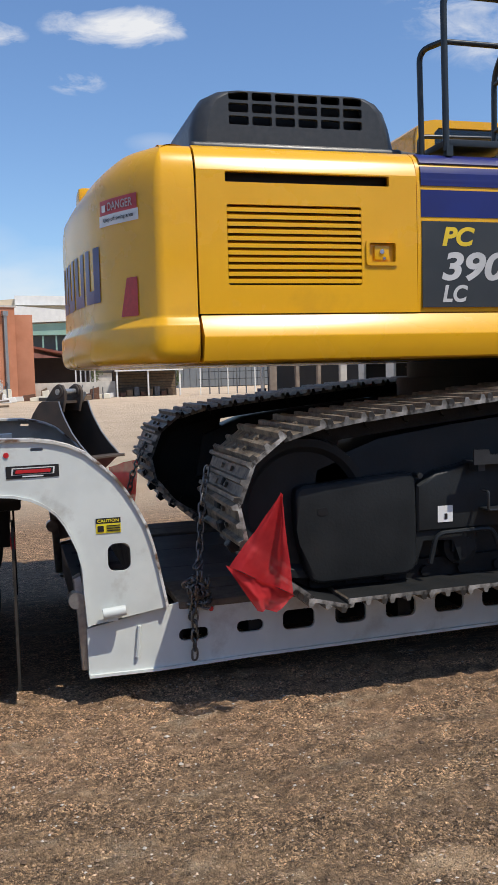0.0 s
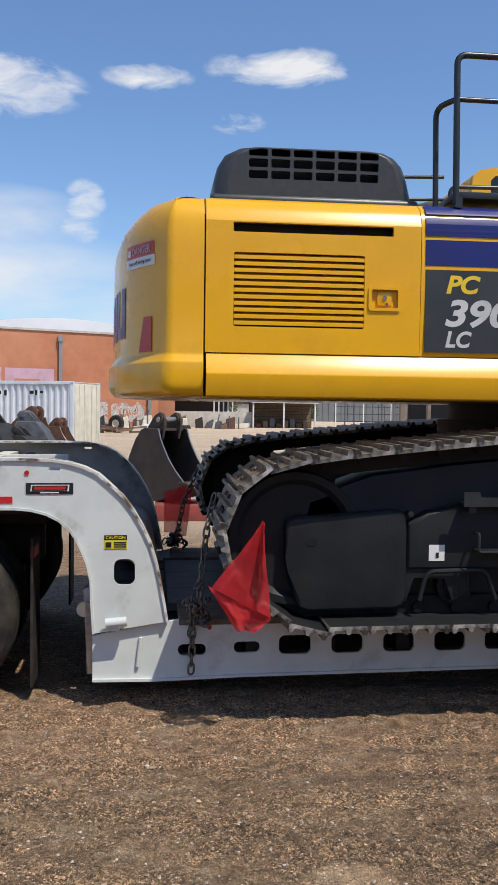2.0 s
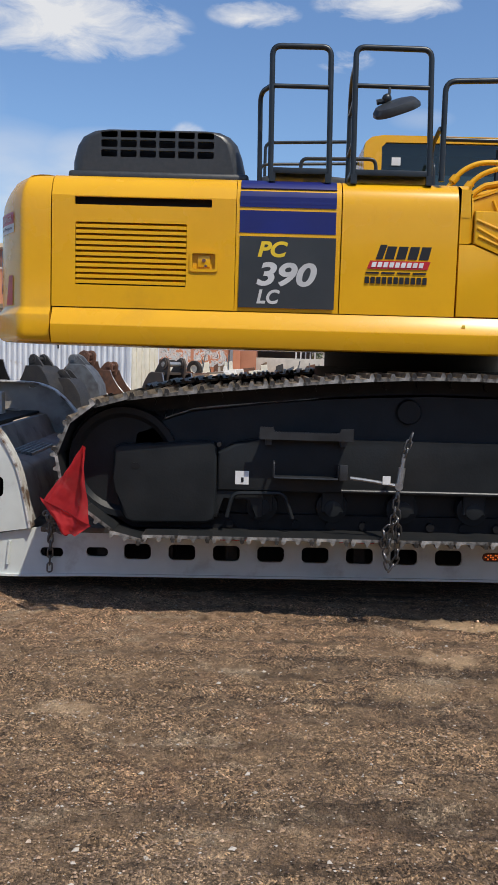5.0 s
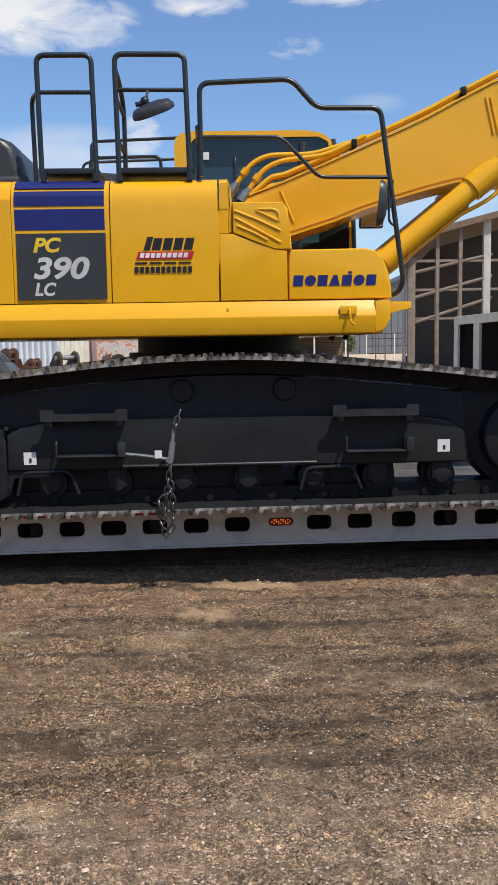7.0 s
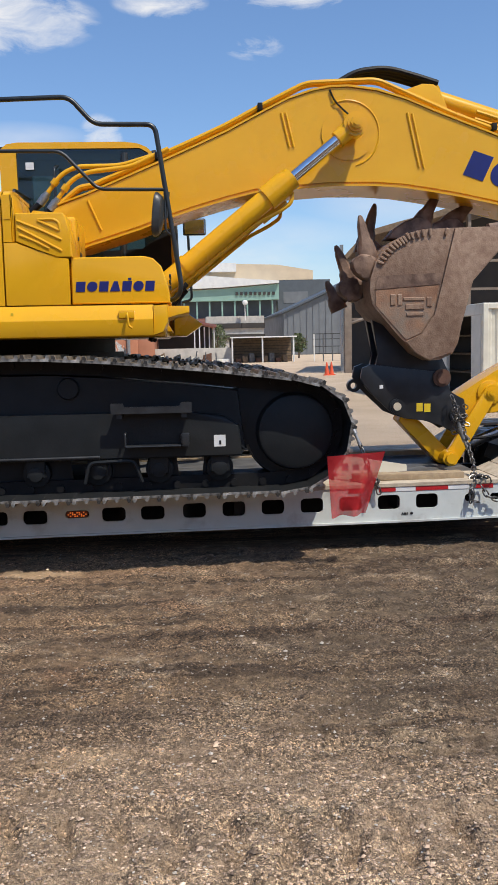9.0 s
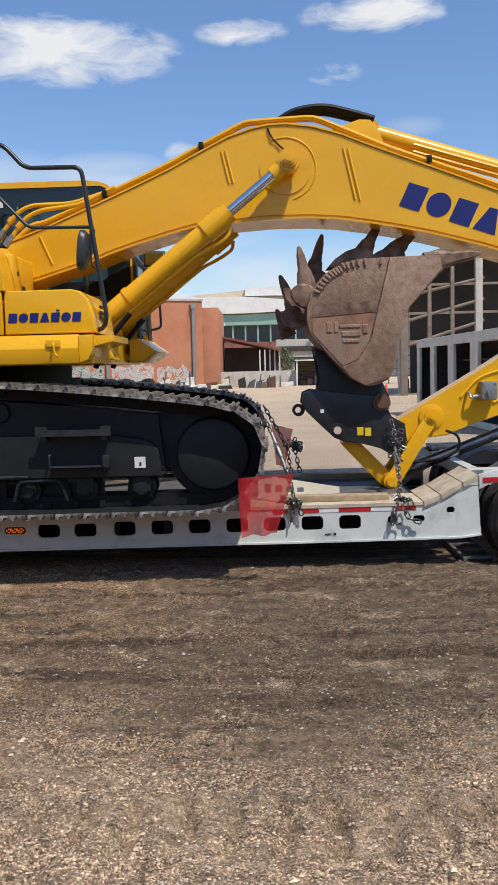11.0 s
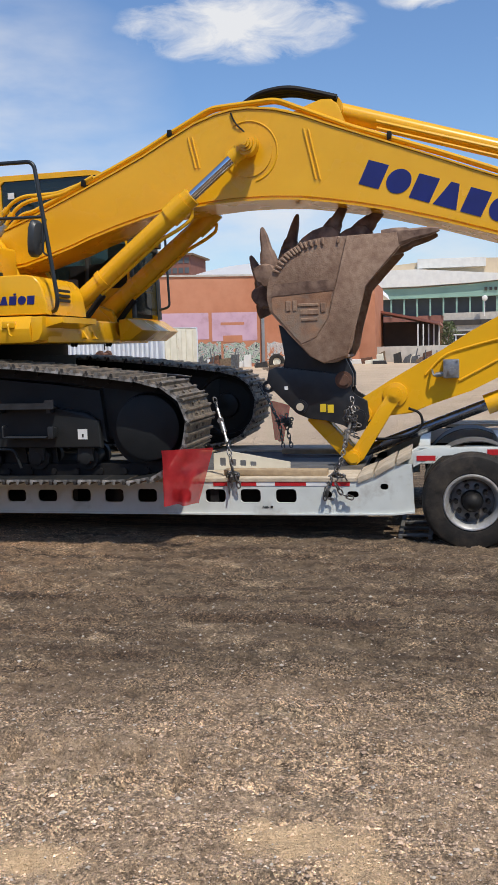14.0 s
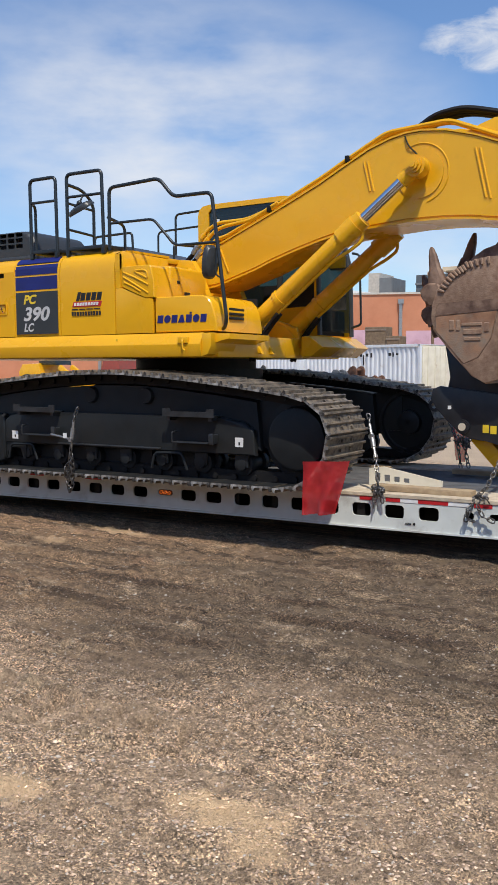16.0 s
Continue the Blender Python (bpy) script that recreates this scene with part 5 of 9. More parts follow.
bmesh.ops.create_uvsphere(bm, u_segments=12, v_segments=8, radius=0.032, matrix=Matrix.Translation((3.235, RY - 0.03, 3.475)))
rod(bm, (3.17, RY - 0.03, 3.45), (3.26, RY - 0.03, 3.47), 0.018, n=10)
part("mirror_joint", bm, RAILM, EXC)
bm = bmesh.new()
sweep(bm, rounded([(4.975, RY, 2.94), (4.975, RY - 0.02, 2.62), (5.03, RY, 2.59)], 0.03), 0.009, 8)
part("mirror_arm", bm, RAILM, EXC)

# cab
CY0, CY1 = 2.22, 2 * YC - 0.02
CABP = [(3.35, 1.95), (3.33, 3.62), (3.345, 3.70), (3.40, 3.745), (3.50, 3.762), (4.55, 3.765), (4.68, 3.75), (4.77, 3.715), (4.83, 3.66), (5.02, 2.95), (5.04, 2.10), (4.95, 1.95)]
bm = bmesh.new()
win = [(3.50, 2.55), (3.49, 3.66), (3.53, 3.70), (4.70, 3.705), (4.785, 3.66), (4.985, 2.92), (4.99, 2.45), (4.5, 2.42)]
plate(bm, CABP, [win], CY0, CY0 + 0.06)
plate(bm, CABP, [win], CY1 - 0.06, CY1)
na = [bm.verts.new((x, CY0 + 0.03, z)) for x, z in CABP]
nb = [bm.verts.new((x, CY1 - 0.03, z)) for x, z in CABP]
for i in (0, 1, 2, 3, 4, 5, 6, 7, 10, 11):
    j = (i + 1) % len(CABP)
    bm.faces.new((na[i], nb[i], nb[j], na[j]))
CAB = part("cab", bm, YELLOW, EXC, "yellow operator cab with dark glass")
bm = bmesh.new()
for y in (CY0 + 0.02, CY1 - 0.02):
    bm.faces.new([bm.verts.new((x, y, z)) for x, z in win])
f0 = [(4.83, CY0 + 0.05, 3.67), (4.83, CY1 - 0.05, 3.67), (5.02, CY1 - 0.05, 2.95), (5.02, CY0 + 0.05, 2.95)]
f1 = [(5.022, CY0 + 0.05, 2.93), (5.022, CY1 - 0.05, 2.93), (5.04, CY1 - 0.05, 2.15), (5.04, CY0 + 0.05, 2.15)]
for f in (f0, f1):
    bm.faces.new([bm.verts.new(p) for p in f])
seat_in(part("cab_glass", bm, GLASS, None, "dark tinted cab glass", 0), CAB)
for p, q in (((4.83, CY0 + 0.03, 3.68), (5.02, CY0 + 0.03, 2.95)), ((5.02, CY0 + 0.03, 2.95), (5.045, CY0 + 0.03, 2.10)),
             ((4.83, CY1 - 0.03, 3.68), (5.02, CY1 - 0.03, 2.95)), ((5.02, CY1 - 0.03, 2.95), (5.045, CY1 - 0.03, 2.10)),
             ((5.02, CY0 + 0.03, 2.94), (5.02, CY1 - 0.03, 2.94)), ((4.5, CY0 + 0.02, 2.42), (4.55, CY0 + 0.02, 3.66))):
    bm = bmesh.new()
    rod(bm, p, q, 0.035, n=8)
    seat_in(part("cab_pillar", bm, PLASTIC), CAB)
bm = bmesh.new()
box(bm, 3.75, 4.2, CY0 + 0.25, CY0 + 0.7, 2.3, 2.5, 0.05)
box(bm, 3.7, 3.85, CY0 + 0.25, CY0 + 0.7, 2.45, 3.25, 0.05)
seat_in(part("cab_seat", bm, INNER), CAB)
bm = bmesh.new()
box(bm, 3.42, 4.98, CY0 + 0.08, CY1 - 0.08, 2.0, 2.42, 0.02)
box(bm, 4.1, 4.6, CY0 + 0.10, CY0 + 0.30, 2.40, 2.72, 0.03)
box(bm, 4.72, 4.92, CY0 + 0.10, CY0 + 0.22, 2.40, 2.95, 0.03)
box(bm, 3.40, 3.62, CY0 + 0.08, CY1 - 0.08, 2.4, 3.15, 0.02)
seat_in(part("cab_console", bm, INNER, None, "black cab console and trim"), CAB)
bm = bmesh.new()
box(bm, 3.42, 4.75, CY0 + 0.07, CY1 - 0.07, 3.60, 3.72, 0.02)
seat_in(part("roof_lining", bm, INNER), CAB)
bm = bmesh.new()
plate(bm, [(4.30, 2.44), (4.99, 2.44), (4.985, 2.92), (4.70, 2.72), (4.30, 2.70)], [], CY0 - 0.004, CY0 + 0.015)
seat_in(part("cab_lower_panel", bm, INNER), CAB)
bm = bmesh.new()
box(bm, 3.3, 5.05, CY0 - 0.02, CY1, 1.84, 1.99, 0.03)
prism(bm, [(5.0, 2.07), (5.0, 1.84), (5.12, 1.84), (5.28, 1.95), (5.10, 2.08)], CY0 - 0.35, CY1, 0.015)
part("cab_step", bm, YELLOW, EXC, "yellow step below the cab")
bm = bmesh.new()
sweep(bm, rounded([(5.06, CY1 - 0.05, 3.15), (5.16, CY1 - 0.05, 3.13), (5.19, CY1 - 0.05, 2.25), (5.06, CY1 - 0.05, 2.22)], 0.05), 0.015, 8)
part("grab_handle", bm, RAILM, EXC)
slab("cab_sticker", 3.58, 3.66, 3.50, 3.57, CY0 - 0.002, WHITE_D, EXC)

# boom
BY0, BY1 = 1.30, 2 * YC - 1.30
BTOP = [(3.85, 2.90), (4.0, 3.02), (4.3, 3.13), (4.65, 3.275), (4.97, 3.41), (5.25, 3.53), (5.53, 3.655), (5.81, 3.80), (6.085, 3.935), (6.30, 4.005), (6.46, 4.035), (6.63, 4.042),
        (6.89, 4.012), (7.16, 3.93), (7.42, 3.825), (8.0, 3.61), (8.48, 3.43), (8.75, 3.325), (9.29, 3.125), (9.73, 2.955), (10.4, 2.70), (10.62, 2.52)]
BBOT = [(10.60, 2.30), (10.45, 2.25), (9.66, 2.50), (9.28, 2.615), (9.01, 2.697), (8.47, 2.86), (7.99, 2.985), (7.67, 3.052), (7.40, 3.10), (7.13, 3.14), (6.86, 3.158),
        (6.5, 3.16), (6.2, 3.14), (5.77, 3.105), (5.50, 3.04), (5.21, 2.958), (4.93, 2.868), (4.73, 2.79), (4.22, 2.635), (3.95, 2.60), (3.82, 2.70)]
bm = bmesh.new()
prism(bm, BTOP + BBOT, BY0 + 0.02, BY1 - 0.02)
for y0, y1 in ((BY0, BY0 + 0.03), (BY1 - 0.03, BY1)):
    prism(bm, [(x, z - 0.02) for x, z in BTOP] + [(x, z + 0.035) for x, z in BBOT], y0, y1, 0.006)
BOOM = part("boom", bm, YELLOW, EXC, "curved yellow boom")
bm = bmesh.new()
prism(bm, [(x, z + 0.004) for x, z in BTOP[1:-1]] + [(x, z - 0.014) for x, z in BTOP[-2:0:-1]], BY0 - 0.012, BY1 + 0.012, 0.004)
seat_in(part("top_flange", bm, YELLOW), BOOM)
bm = bmesh.new()
prism(bm, [(x, z - 0.004) for x, z in BBOT[1:-1]] + [(x, z + 0.014) for x, z in BBOT[-2:0:-1]], BY0 - 0.012, BY1 + 0.012, 0.004)
seat_in(part("bottom_flange", bm, YELLOW), BOOM)
for y0, y1 in ((BY0 - 0.012, BY0), (BY1, BY1 + 0.012)):
    bm = bmesh.new()
    prism(bm, disc(6.62, 3.62, 0.24, 40), y0, y1, 0.008)
    seat_in(part("pin_plate", bm, YELLOW), BOOM)
    bm = bmesh.new()
    sweep(bm, [(6.62 + 0.29 * math.cos(a), (y0 + y1) / 2 + (0.006 if y0 < YC else -0.006), 3.62 + 0.29 * math.sin(a)) for a in (-1.3 + 0.1 * k for k in range(35))], 0.009, 8)
    seat_in(part("weld_ring", bm, YELLOW), BOOM)
bm = bmesh.new()
rod(bm, (6.65, 1.03, 3.65), (6.65, 2 * YC - 1.03, 3.65), 0.075, n=28)
rod(bm, (6.65, 1.0, 3.65), (6.65, 2 * YC - 1.0, 3.65), 0.055, n=8)
rod(bm, (6.65, 0.985, 3.65), (6.65, 1.0, 3.65), 0.03, n=16)
seat_in(part("boom_pin", bm, YELLOW), BOOM)
for (a, b) in (((4.27, 3.05), (4.38, 2.79)), ((6.02, 3.80), (6.09, 3.50)), ((6.06, 3.80), (6.13, 3.50)), ((7.17, 3.80), (7.28, 3.32)), ((7.215, 3.79), (7.325, 3.31))):
    bm = bmesh.new()
    sweep(bm, [(a[0], BY0 - 0.004, a[1]), (b[0], BY0 - 0.004, b[1])], 0.011, 8)
    seat_in(part("weld_bar", bm, YELLOW), BOOM)
bm = bmesh.new()
sweep(bm, rounded([(6.46, BY0 - 0.01, 4.0), (6.50, BY0 - 0.02, 3.90), (6.60, BY0 - 0.03, 3.80), (6.66, BY0 - 0.12, 3.73)], 0.05), 0.008, 6)
seat_in(part("grease_line", bm, DARKM, None, "thin black grease line"), BOOM)
# boom foot brackets
bm = bmesh.new()
for y0, y1 in ((1.16, 1.26), (2 * YC - 1.26, 2 * YC - 1.16)):
    prism(bm, [(3.55, 2.0), (3.65, 2.75), (3.80, 2.95), (3.97, 2.93), (4.06, 2.80), (4.20, 2.42), (4.9, 2.18), (4.95, 2.0)], y0, y1, 0.02)
rod(bm, (3.92, 1.1, 2.77), (3.92, 2 * YC - 1.1, 2.77), 0.08, n=24)
part("boom_bracket", bm, YELLOW, EXC)

# boom cylinders
A, B = Vector((4.68, 0, 2.085)), Vector((6.65, 0, 3.65))
D = (B - A).normalized()
for yc in (1.13, 2 * YC - 1.13):
    o = Vector((0, yc, 0))
    L = (B - A).length
    bm = bmesh.new()
    rod(bm, A + o + D * 0.05, A + o + D * 1.62, 0.092, n=32)
    rod(bm, A + o + D * 1.50, A + o + D * 1.72, 0.112, n=32)
    rod(bm, A + o + D * 1.70, A + o + D * 1.80, 0.098, n=32)
    rod(bm, A + o + Vector((0, -0.09, 0)), A + o + Vector((0, 0.09, 0)), 0.12, n=24)
    rod(bm, A + o + D * 0.55, A + o + D * 0.60, 0.104, n=32)
    CYL = part("boom_cylinder", bm, YELLOW, EXC, "yellow boom lift cylinder")
    bm = bmesh.new()
    rod(bm, A + o + D * 1.78, B + o - D * 0.06, 0.052, n=28)
    seat_in(part("cylinder_rod", bm, CHROME, None, "chrome cylinder rod"), CYL)
    bm = bmesh.new()
    rod(bm, B + o + Vector((0, -0.07, 0)), B + o + Vector((0, 0.07, 0)), 0.105, n=28)
    rod(bm, B + o - D * 0.20, B + o, 0.075, n=20)
    seat_in(part("rod_eye", bm, YELLOW), CYL)
    bm = bmesh.new()
    N = Vector((D.z, 0, -D.x))
    q = [A + o + D * s + N * h for s, h in ((0.45, 0.10), (0.75, 0.105), (1.05, 0.105), (1.30, 0.108), (1.52, 0.155), (1.66, 0.165), (1.72, 0.10))]
    sweep(bm, rounded(q, 0.05), 0.018, 8)
    seat_in(part("oil_pipe", bm, YELLOW), CYL)
    bm = bmesh.new()
    for dy in (-0.05, 0.03):
        q = [A + o + D * s + N * h + Vector((0, dy, 0)) for s, h in ((-0.10, 0.30), (0.10, 0.20), (0.30, 0.15), (0.48, 0.12))]
        sweep(bm, rounded(q, 0.1), 0.02, 8)
    seat_in(part("hose", bm, DARKM, None, "black hydraulic hose"), CYL)
for y0, y1 in ((0.98, 1.04), (1.22, 1.28), (2 * YC - 1.28, 2 * YC - 1.22), (2 * YC - 1.04, 2 * YC - 0.98)):
    bm = bmesh.new()
    prism(bm, [(4.45, 1.86), (4.5, 2.12), (4.62, 2.22), (4.75, 2.2), (4.86, 2.1), (5.0, 1.86)], y0, y1, 0.01)
    part("cylinder_bracket", bm, YELLOW, EXC)

# pipes along the boom
for dy, up_ in ((0.03, 0.055), (0.10, 0.05), (-0.50 + 0.95, 0.05)):
    bm = bmesh.new()
    q = [(x, BY0 + dy, z + up_) for x, z in [(4.0, 2.96), (4.2, 3.12)] + BTOP[2:9]] + [(6.25, BY0 + dy, 4.07), (6.90, BY0 + dy, 4.10), (7.60, BY0 + dy, 3.80), (8.5, BY0 + dy, 3.48), (9.8, BY0 + dy, 2.985)]
    sweep(bm, rounded(q, 0.08), 0.022, 8)
    seat_in(part("oil_pipe", bm, YELLOW), BOOM)
for x, z in ((4.9, 3.44), (5.83, 3.86), (7.98, 3.68)):
    bm = bmesh.new()
    box(bm, x - 0.022, x + 0.022, BY0 - 0.015, BY0 + 0.16, z - 0.035, z + 0.03, 0.006)
    seat_in(part("pipe_clamp", bm, DARKM), BOOM)
bm = bmesh.new()
for dy in (0.0, 0.07, 0.16, 0.23):
    sweep(bm, rounded([(6.55, 1.40 + dy, 4.09), (6.72, 1.40 + dy, 4.19), (7.0, 1.40 + dy, 4.225), (7.25, 1.40 + dy, 4.16), (7.48, 1.40 + dy, 4.09)], 0.15), 0.027, 8)
seat_in(part("hose", bm, DARKM, None, "black hydraulic hoses over the boom"), BOOM)
for dx, dz, dy in ((0.0, 0.0, 0.10), (0.10, -0.065, 0.02)):
    yy = BY0 + dy
    bm = bmesh.new()
    sweep(bm, rounded([(3.66 + dx, yy, 2.72 + dz), (3.70 + dx, yy, 2.93 + dz), (3.84 + dx, yy, 3.045 + dz)], 0.1), 0.029, 12)
    seat_in(part("hose", bm, DARKM, None, "black hydraulic hose at the boom foot"), BOOM)
    bm = bmesh.new()
    rod(bm, (3.83 + dx, yy, 3.035 + dz), (3.885 + dx, yy, 3.11 + dz), 0.040, n=14)
    rod(bm, (3.885 + dx, yy, 3.11 + dz), (3.905 + dx, yy, 3.137 + dz), 0.030, n=14)
    seat_in(part("hose_fitting", bm, GALV, None, "silver hose fitting"), BOOM)
    bm = bmesh.new()
    sweep(bm, rounded([(3.90 + dx, yy, 3.13 + dz), (4.03 + dx, yy, 3.30 + dz), (4.17 + dx, yy, 3.365 + dz), (4.56 + dx, yy, 3.37 + dz * 0.4), (5.0, yy, 3.50)], 0.09), 0.021, 12)
    rod(bm, (3.955 + dx, yy, 3.205 + dz), (3.99 + dx, yy, 3.25 + dz), 0.034, n=14)
    seat_in(part("oil_pipe", bm, YELLOW), BOOM)
bm = bmesh.new()
sweep(bm, rounded([(5.0, 2.5, 3.02), (5.10, 2.42, 3.06), (5.20, 2.36, 3.02)], 0.03), 0.012, 8)
part("mirror_arm", bm, RAILM, EXC)
bm = bmesh.new()
box(bm, 5.11, 5.345, 2.36, 2.41, 2.865, 3.035, 0.02, 3)
MR = part("mirror", bm, PLASTIC, EXC, "square black mirror in front of the cab")
bm = bmesh.new()
box(bm, 5.125, 5.33, 2.354, 2.362, 2.88, 3.02, 0.003, 1)
seat_in(part("mirror_glass", bm, CHROME, None, "mirror glass"), MR)

# arm cylinder on top of the boom
bm = bmesh.new()
C0, C1 = Vector((7.42, YC, 4.02)), Vector((9.50, YC, 3.385))
D2 = (C1 - C0).normalized()
rod(bm, C0, C1, 0.088, n=32)
rod(bm, C1 - D2 * 0.22, C1 + D2 * 0.03, 0.105, n=32)
rod(bm, C0 - Vector((0, 0.13, 0)), C0 + Vector((0, 0.13, 0)), 0.11, n=24)
prism(bm, [(6.98, 3.95), (7.20, 4.03), (7.33, 4.075), (7.43, 4.07), (7.49, 4.02), (7.55, 3.88), (7.6, 3.72), (7.2, 3.86)], YC - 0.24, YC - 0.18, 0.01)
prism(bm, [(6.98, 3.95), (7.20, 4.03), (7.33, 4.075), (7.43, 4.07), (7.49, 4.02), (7.55, 3.88), (7.6, 3.72), (7.2, 3.86)], YC + 0.18, YC + 0.24, 0.01)
ACYL = part("arm_cylinder", bm, YELLOW, EXC, "yellow arm cylinder on top of the boom")
bm = bmesh.new()
rod(bm, C1, C1 + D2 * 1.35, 0.055, n=24)
seat_in(part("cylinder_rod", bm, CHROME, None, "chrome cylinder rod"), ACYL)
bm = bmesh.new()
sweep(bm, [C0 + D2 * 0.45 + Vector((0, -0.18, -0.05)), C1 + Vector((0, -0.18, -0.04))], 0.02, 8)
sweep(bm, [C0 + D2 * 0.45 + Vector((0, -0.12, -0.10)), C1 + D2 * 0.5 + Vector((0, -0.12, -0.10))], 0.02, 8)
seat_in(part("oil_pipe", bm, YELLOW), ACYL)
# brand word on the boom
u = Vector((1.60, 0, -0.53)).normalized()
w = Vector((-u.z, 0, u.x))
o = Vector((7.675, 0, 3.255))
brand_word(o, u, w, 0.247, 0.225, 0.235, BY0 - 0.001, BOOM)
# stick
SY0, SY1 = 1.45, 2 * YC - 1.45
STICK = [(7.58, 1.08), (7.62, 1.165), (7.96, 1.375), (8.47, 1.668), (8.75, 1.845), (9.25, 2.107), (9.53, 2.262), (9.76, 2.39), (10.35, 2.74), (10.75, 3.05), (11.05, 3.02),
         (11.1, 2.75), (10.75, 2.30), (10.4, 2.05), (9.76, 1.731), (9.30, 1.545), (8.74, 1.262), (8.35, 1.13), (8.17, 1.05), (7.98, 1.03), (7.75, 0.98), (7.62, 0.99)]
bm = bmesh.new()
prism(bm, STICK, SY0, SY1, 0.012)
STK = part("arm", bm, YELLOW, EXC, "yellow excavator arm folded under the boom")
bm = bmesh.new()
prism(bm, disc(8.01, 1.235, 0.12, 32), SY0 - 0.02, SY1 + 0.02, 0.008)
rod(bm, (8.01, SY0 - 0.05, 1.235), (8.01, SY1 + 0.05, 1.235), 0.062, n=24)
prism(bm, disc(7.68, 1.04, 0.10, 32), SY0 - 0.015, SY1 + 0.015, 0.008)
seat_in(part("arm_pin", bm, YELLOW), STK)
bm = bmesh.new()
for rr, yy in ((0.075, 0.075), (0.048, 0.088), (0.026, 0.098)):
    rod(bm, (8.01, SY0 - yy, 1.235), (8.01, SY0 - 0.05, 1.235), rr, n=24)
seat_in(part("arm_pin_cap", bm, YELLOW), STK)
bm = bmesh.new()
sweep(bm, rounded([(8.30, SY0 - 0.005, 1.42), (8.48, SY0 - 0.005, 1.62), (8.85, SY0 - 0.005, 1.72), (9.2, SY0 - 0.005, 1.80)], 0.1), 0.012, 8)
sweep(bm, rounded([(8.62, SY0 - 0.005, 1.36), (9.2, SY0 - 0.005, 1.67), (9.45, SY0 - 0.005, 1.82)], 0.1), 0.012, 8)
seat_in(part("weld_bar", bm, YELLOW), STK)
bm = bmesh.new()
box(bm, 8.47, 8.62, SY0 - 0.14, SY0, 1.39, 1.57, 0.012)
rod(bm, (8.55, SY0 - 0.18, 1.46), (8.55, SY0 - 0.13, 1.46), 0.035, n=16)
rod(bm, (8.40, SY0 - 0.08, 1.42), (8.50, SY0 - 0.08, 1.44), 0.025, n=12)
for bx, bz in ((8.49, 1.41), (8.60, 1.41), (8.49, 1.55), (8.60, 1.55)):
    rod(bm, (bx, SY0 - 0.15, bz), (bx, SY0 - 0.135, bz), 0.011, n=6)
sweep(bm, rounded([(8.44, SY0 - 0.08, 1.43), (8.38, SY0 - 0.09, 1.41), (8.37, SY0 - 0.06, 1.46), (8.36, SY0, 1.47)], 0.03), 0.012, 8)
seat_in(part("hydraulic_valve", bm, GALV, None, "grey steel hydraulic valve block"), STK)
bm = bmesh.new()
for dx in (0.0, 0.24):
    sweep(bm, rounded([(9.40 + dx, SY0 - 0.03, 1.70), (9.31 + dx, SY0 - 0.06, 1.95), (9.34 + dx, SY0 - 0.07, 2.22), (9.54 + dx, SY0 - 0.06, 2.40), (9.95 + dx, SY0 - 0.03, 2.55)], 0.2), 0.022, 10)
seat_in(part("hose", bm, RODST, None, "grey sleeved hydraulic hoses"), STK)
bm = bmesh.new()
sweep(bm, rounded([(8.14, SY0 - 0.05, 1.10), (8.26, SY0 - 0.07, 1.06), (8.28, SY0 - 0.07, 0.92), (8.16, SY0 - 0.06, 0.84), (7.95, SY0 - 0.04, 0.80), (7.74, SY0 - 0.03, 0.80)], 0.08), 0.013, 8)
seat_in(part("hose", bm, DARKM, None, "black grease hose at the link"), STK)
# bucket cylinder and links
bm = bmesh.new()
G0, G1 = Vector((7.60, YC, 0.62)), Vector((8.90, YC, 1.12))
D3 = (G1 - G0).normalized()
rod(bm, G1, G1 + D3 * 1.7, 0.085, n=32)
rod(bm, G1 - D3 * 0.02, G1 + D3 * 0.20, 0.10, n=32)
BCYL = part("bucket_cylinder", bm, YELLOW, EXC, "yellow bucket cylinder")
bm = bmesh.new()
rod(bm, G0 + D3 * 0.1, G1, 0.056, n=24)
seat_in(part("cylinder_rod", bm, RODST, None, "worn grey cylinder rod"), BCYL)
for y in (SY0 - 0.07, SY1 + 0.02):
    bm = bmesh.new()
    prism(bm, [(7.95, 1.27), (8.03, 1.29), (8.07, 1.21), (7.95, 1.02), (7.70, 0.60), (7.62, 0.54), (7.55, 0.56), (7.54, 0.64), (7.62, 0.74)], y, y + 0.05, 0.008)
    part("tipping_link", bm, YELLOW, EXC)
bm = bmesh.new()
prism(bm, [(7.52, 0.56), (7.60, 0.53), (7.66, 0.60), (7.62, 0.68), (7.25, 1.06), (7.16, 1.06), (7.13, 0.98)], SY0 + 0.02, SY1 - 0.02, 0.012)
rod(bm, (7.6, SY0 - 0.12, 0.62), (7.6, SY1 + 0.12, 0.62), 0.075, n=24)
part("bucket_link", bm, YELLOW, EXC)
bm = bmesh.new()
rod(bm, (7.6, SY0 - 0.15, 0.62), (7.6, SY0 - 0.10, 0.62), 0.05, n=24)
part("link_pin", bm, YELLOW, EXC)

# quick coupler
bm = bmesh.new()
COUP = [(6.76, 1.50), (6.74, 1.40), (6.80, 1.30), (6.90, 1.20), (7.05, 1.055), (7.16, 1.01), (7.33, 0.99), (7.50, 0.95), (7.62, 0.87), (7.72, 0.90), (7.76, 1.02), (7.74, 1.18),
        (7.60, 1.25), (7.58, 1.33), (7.45, 1.45), (7.05, 1.50), (6.84, 1.53)]
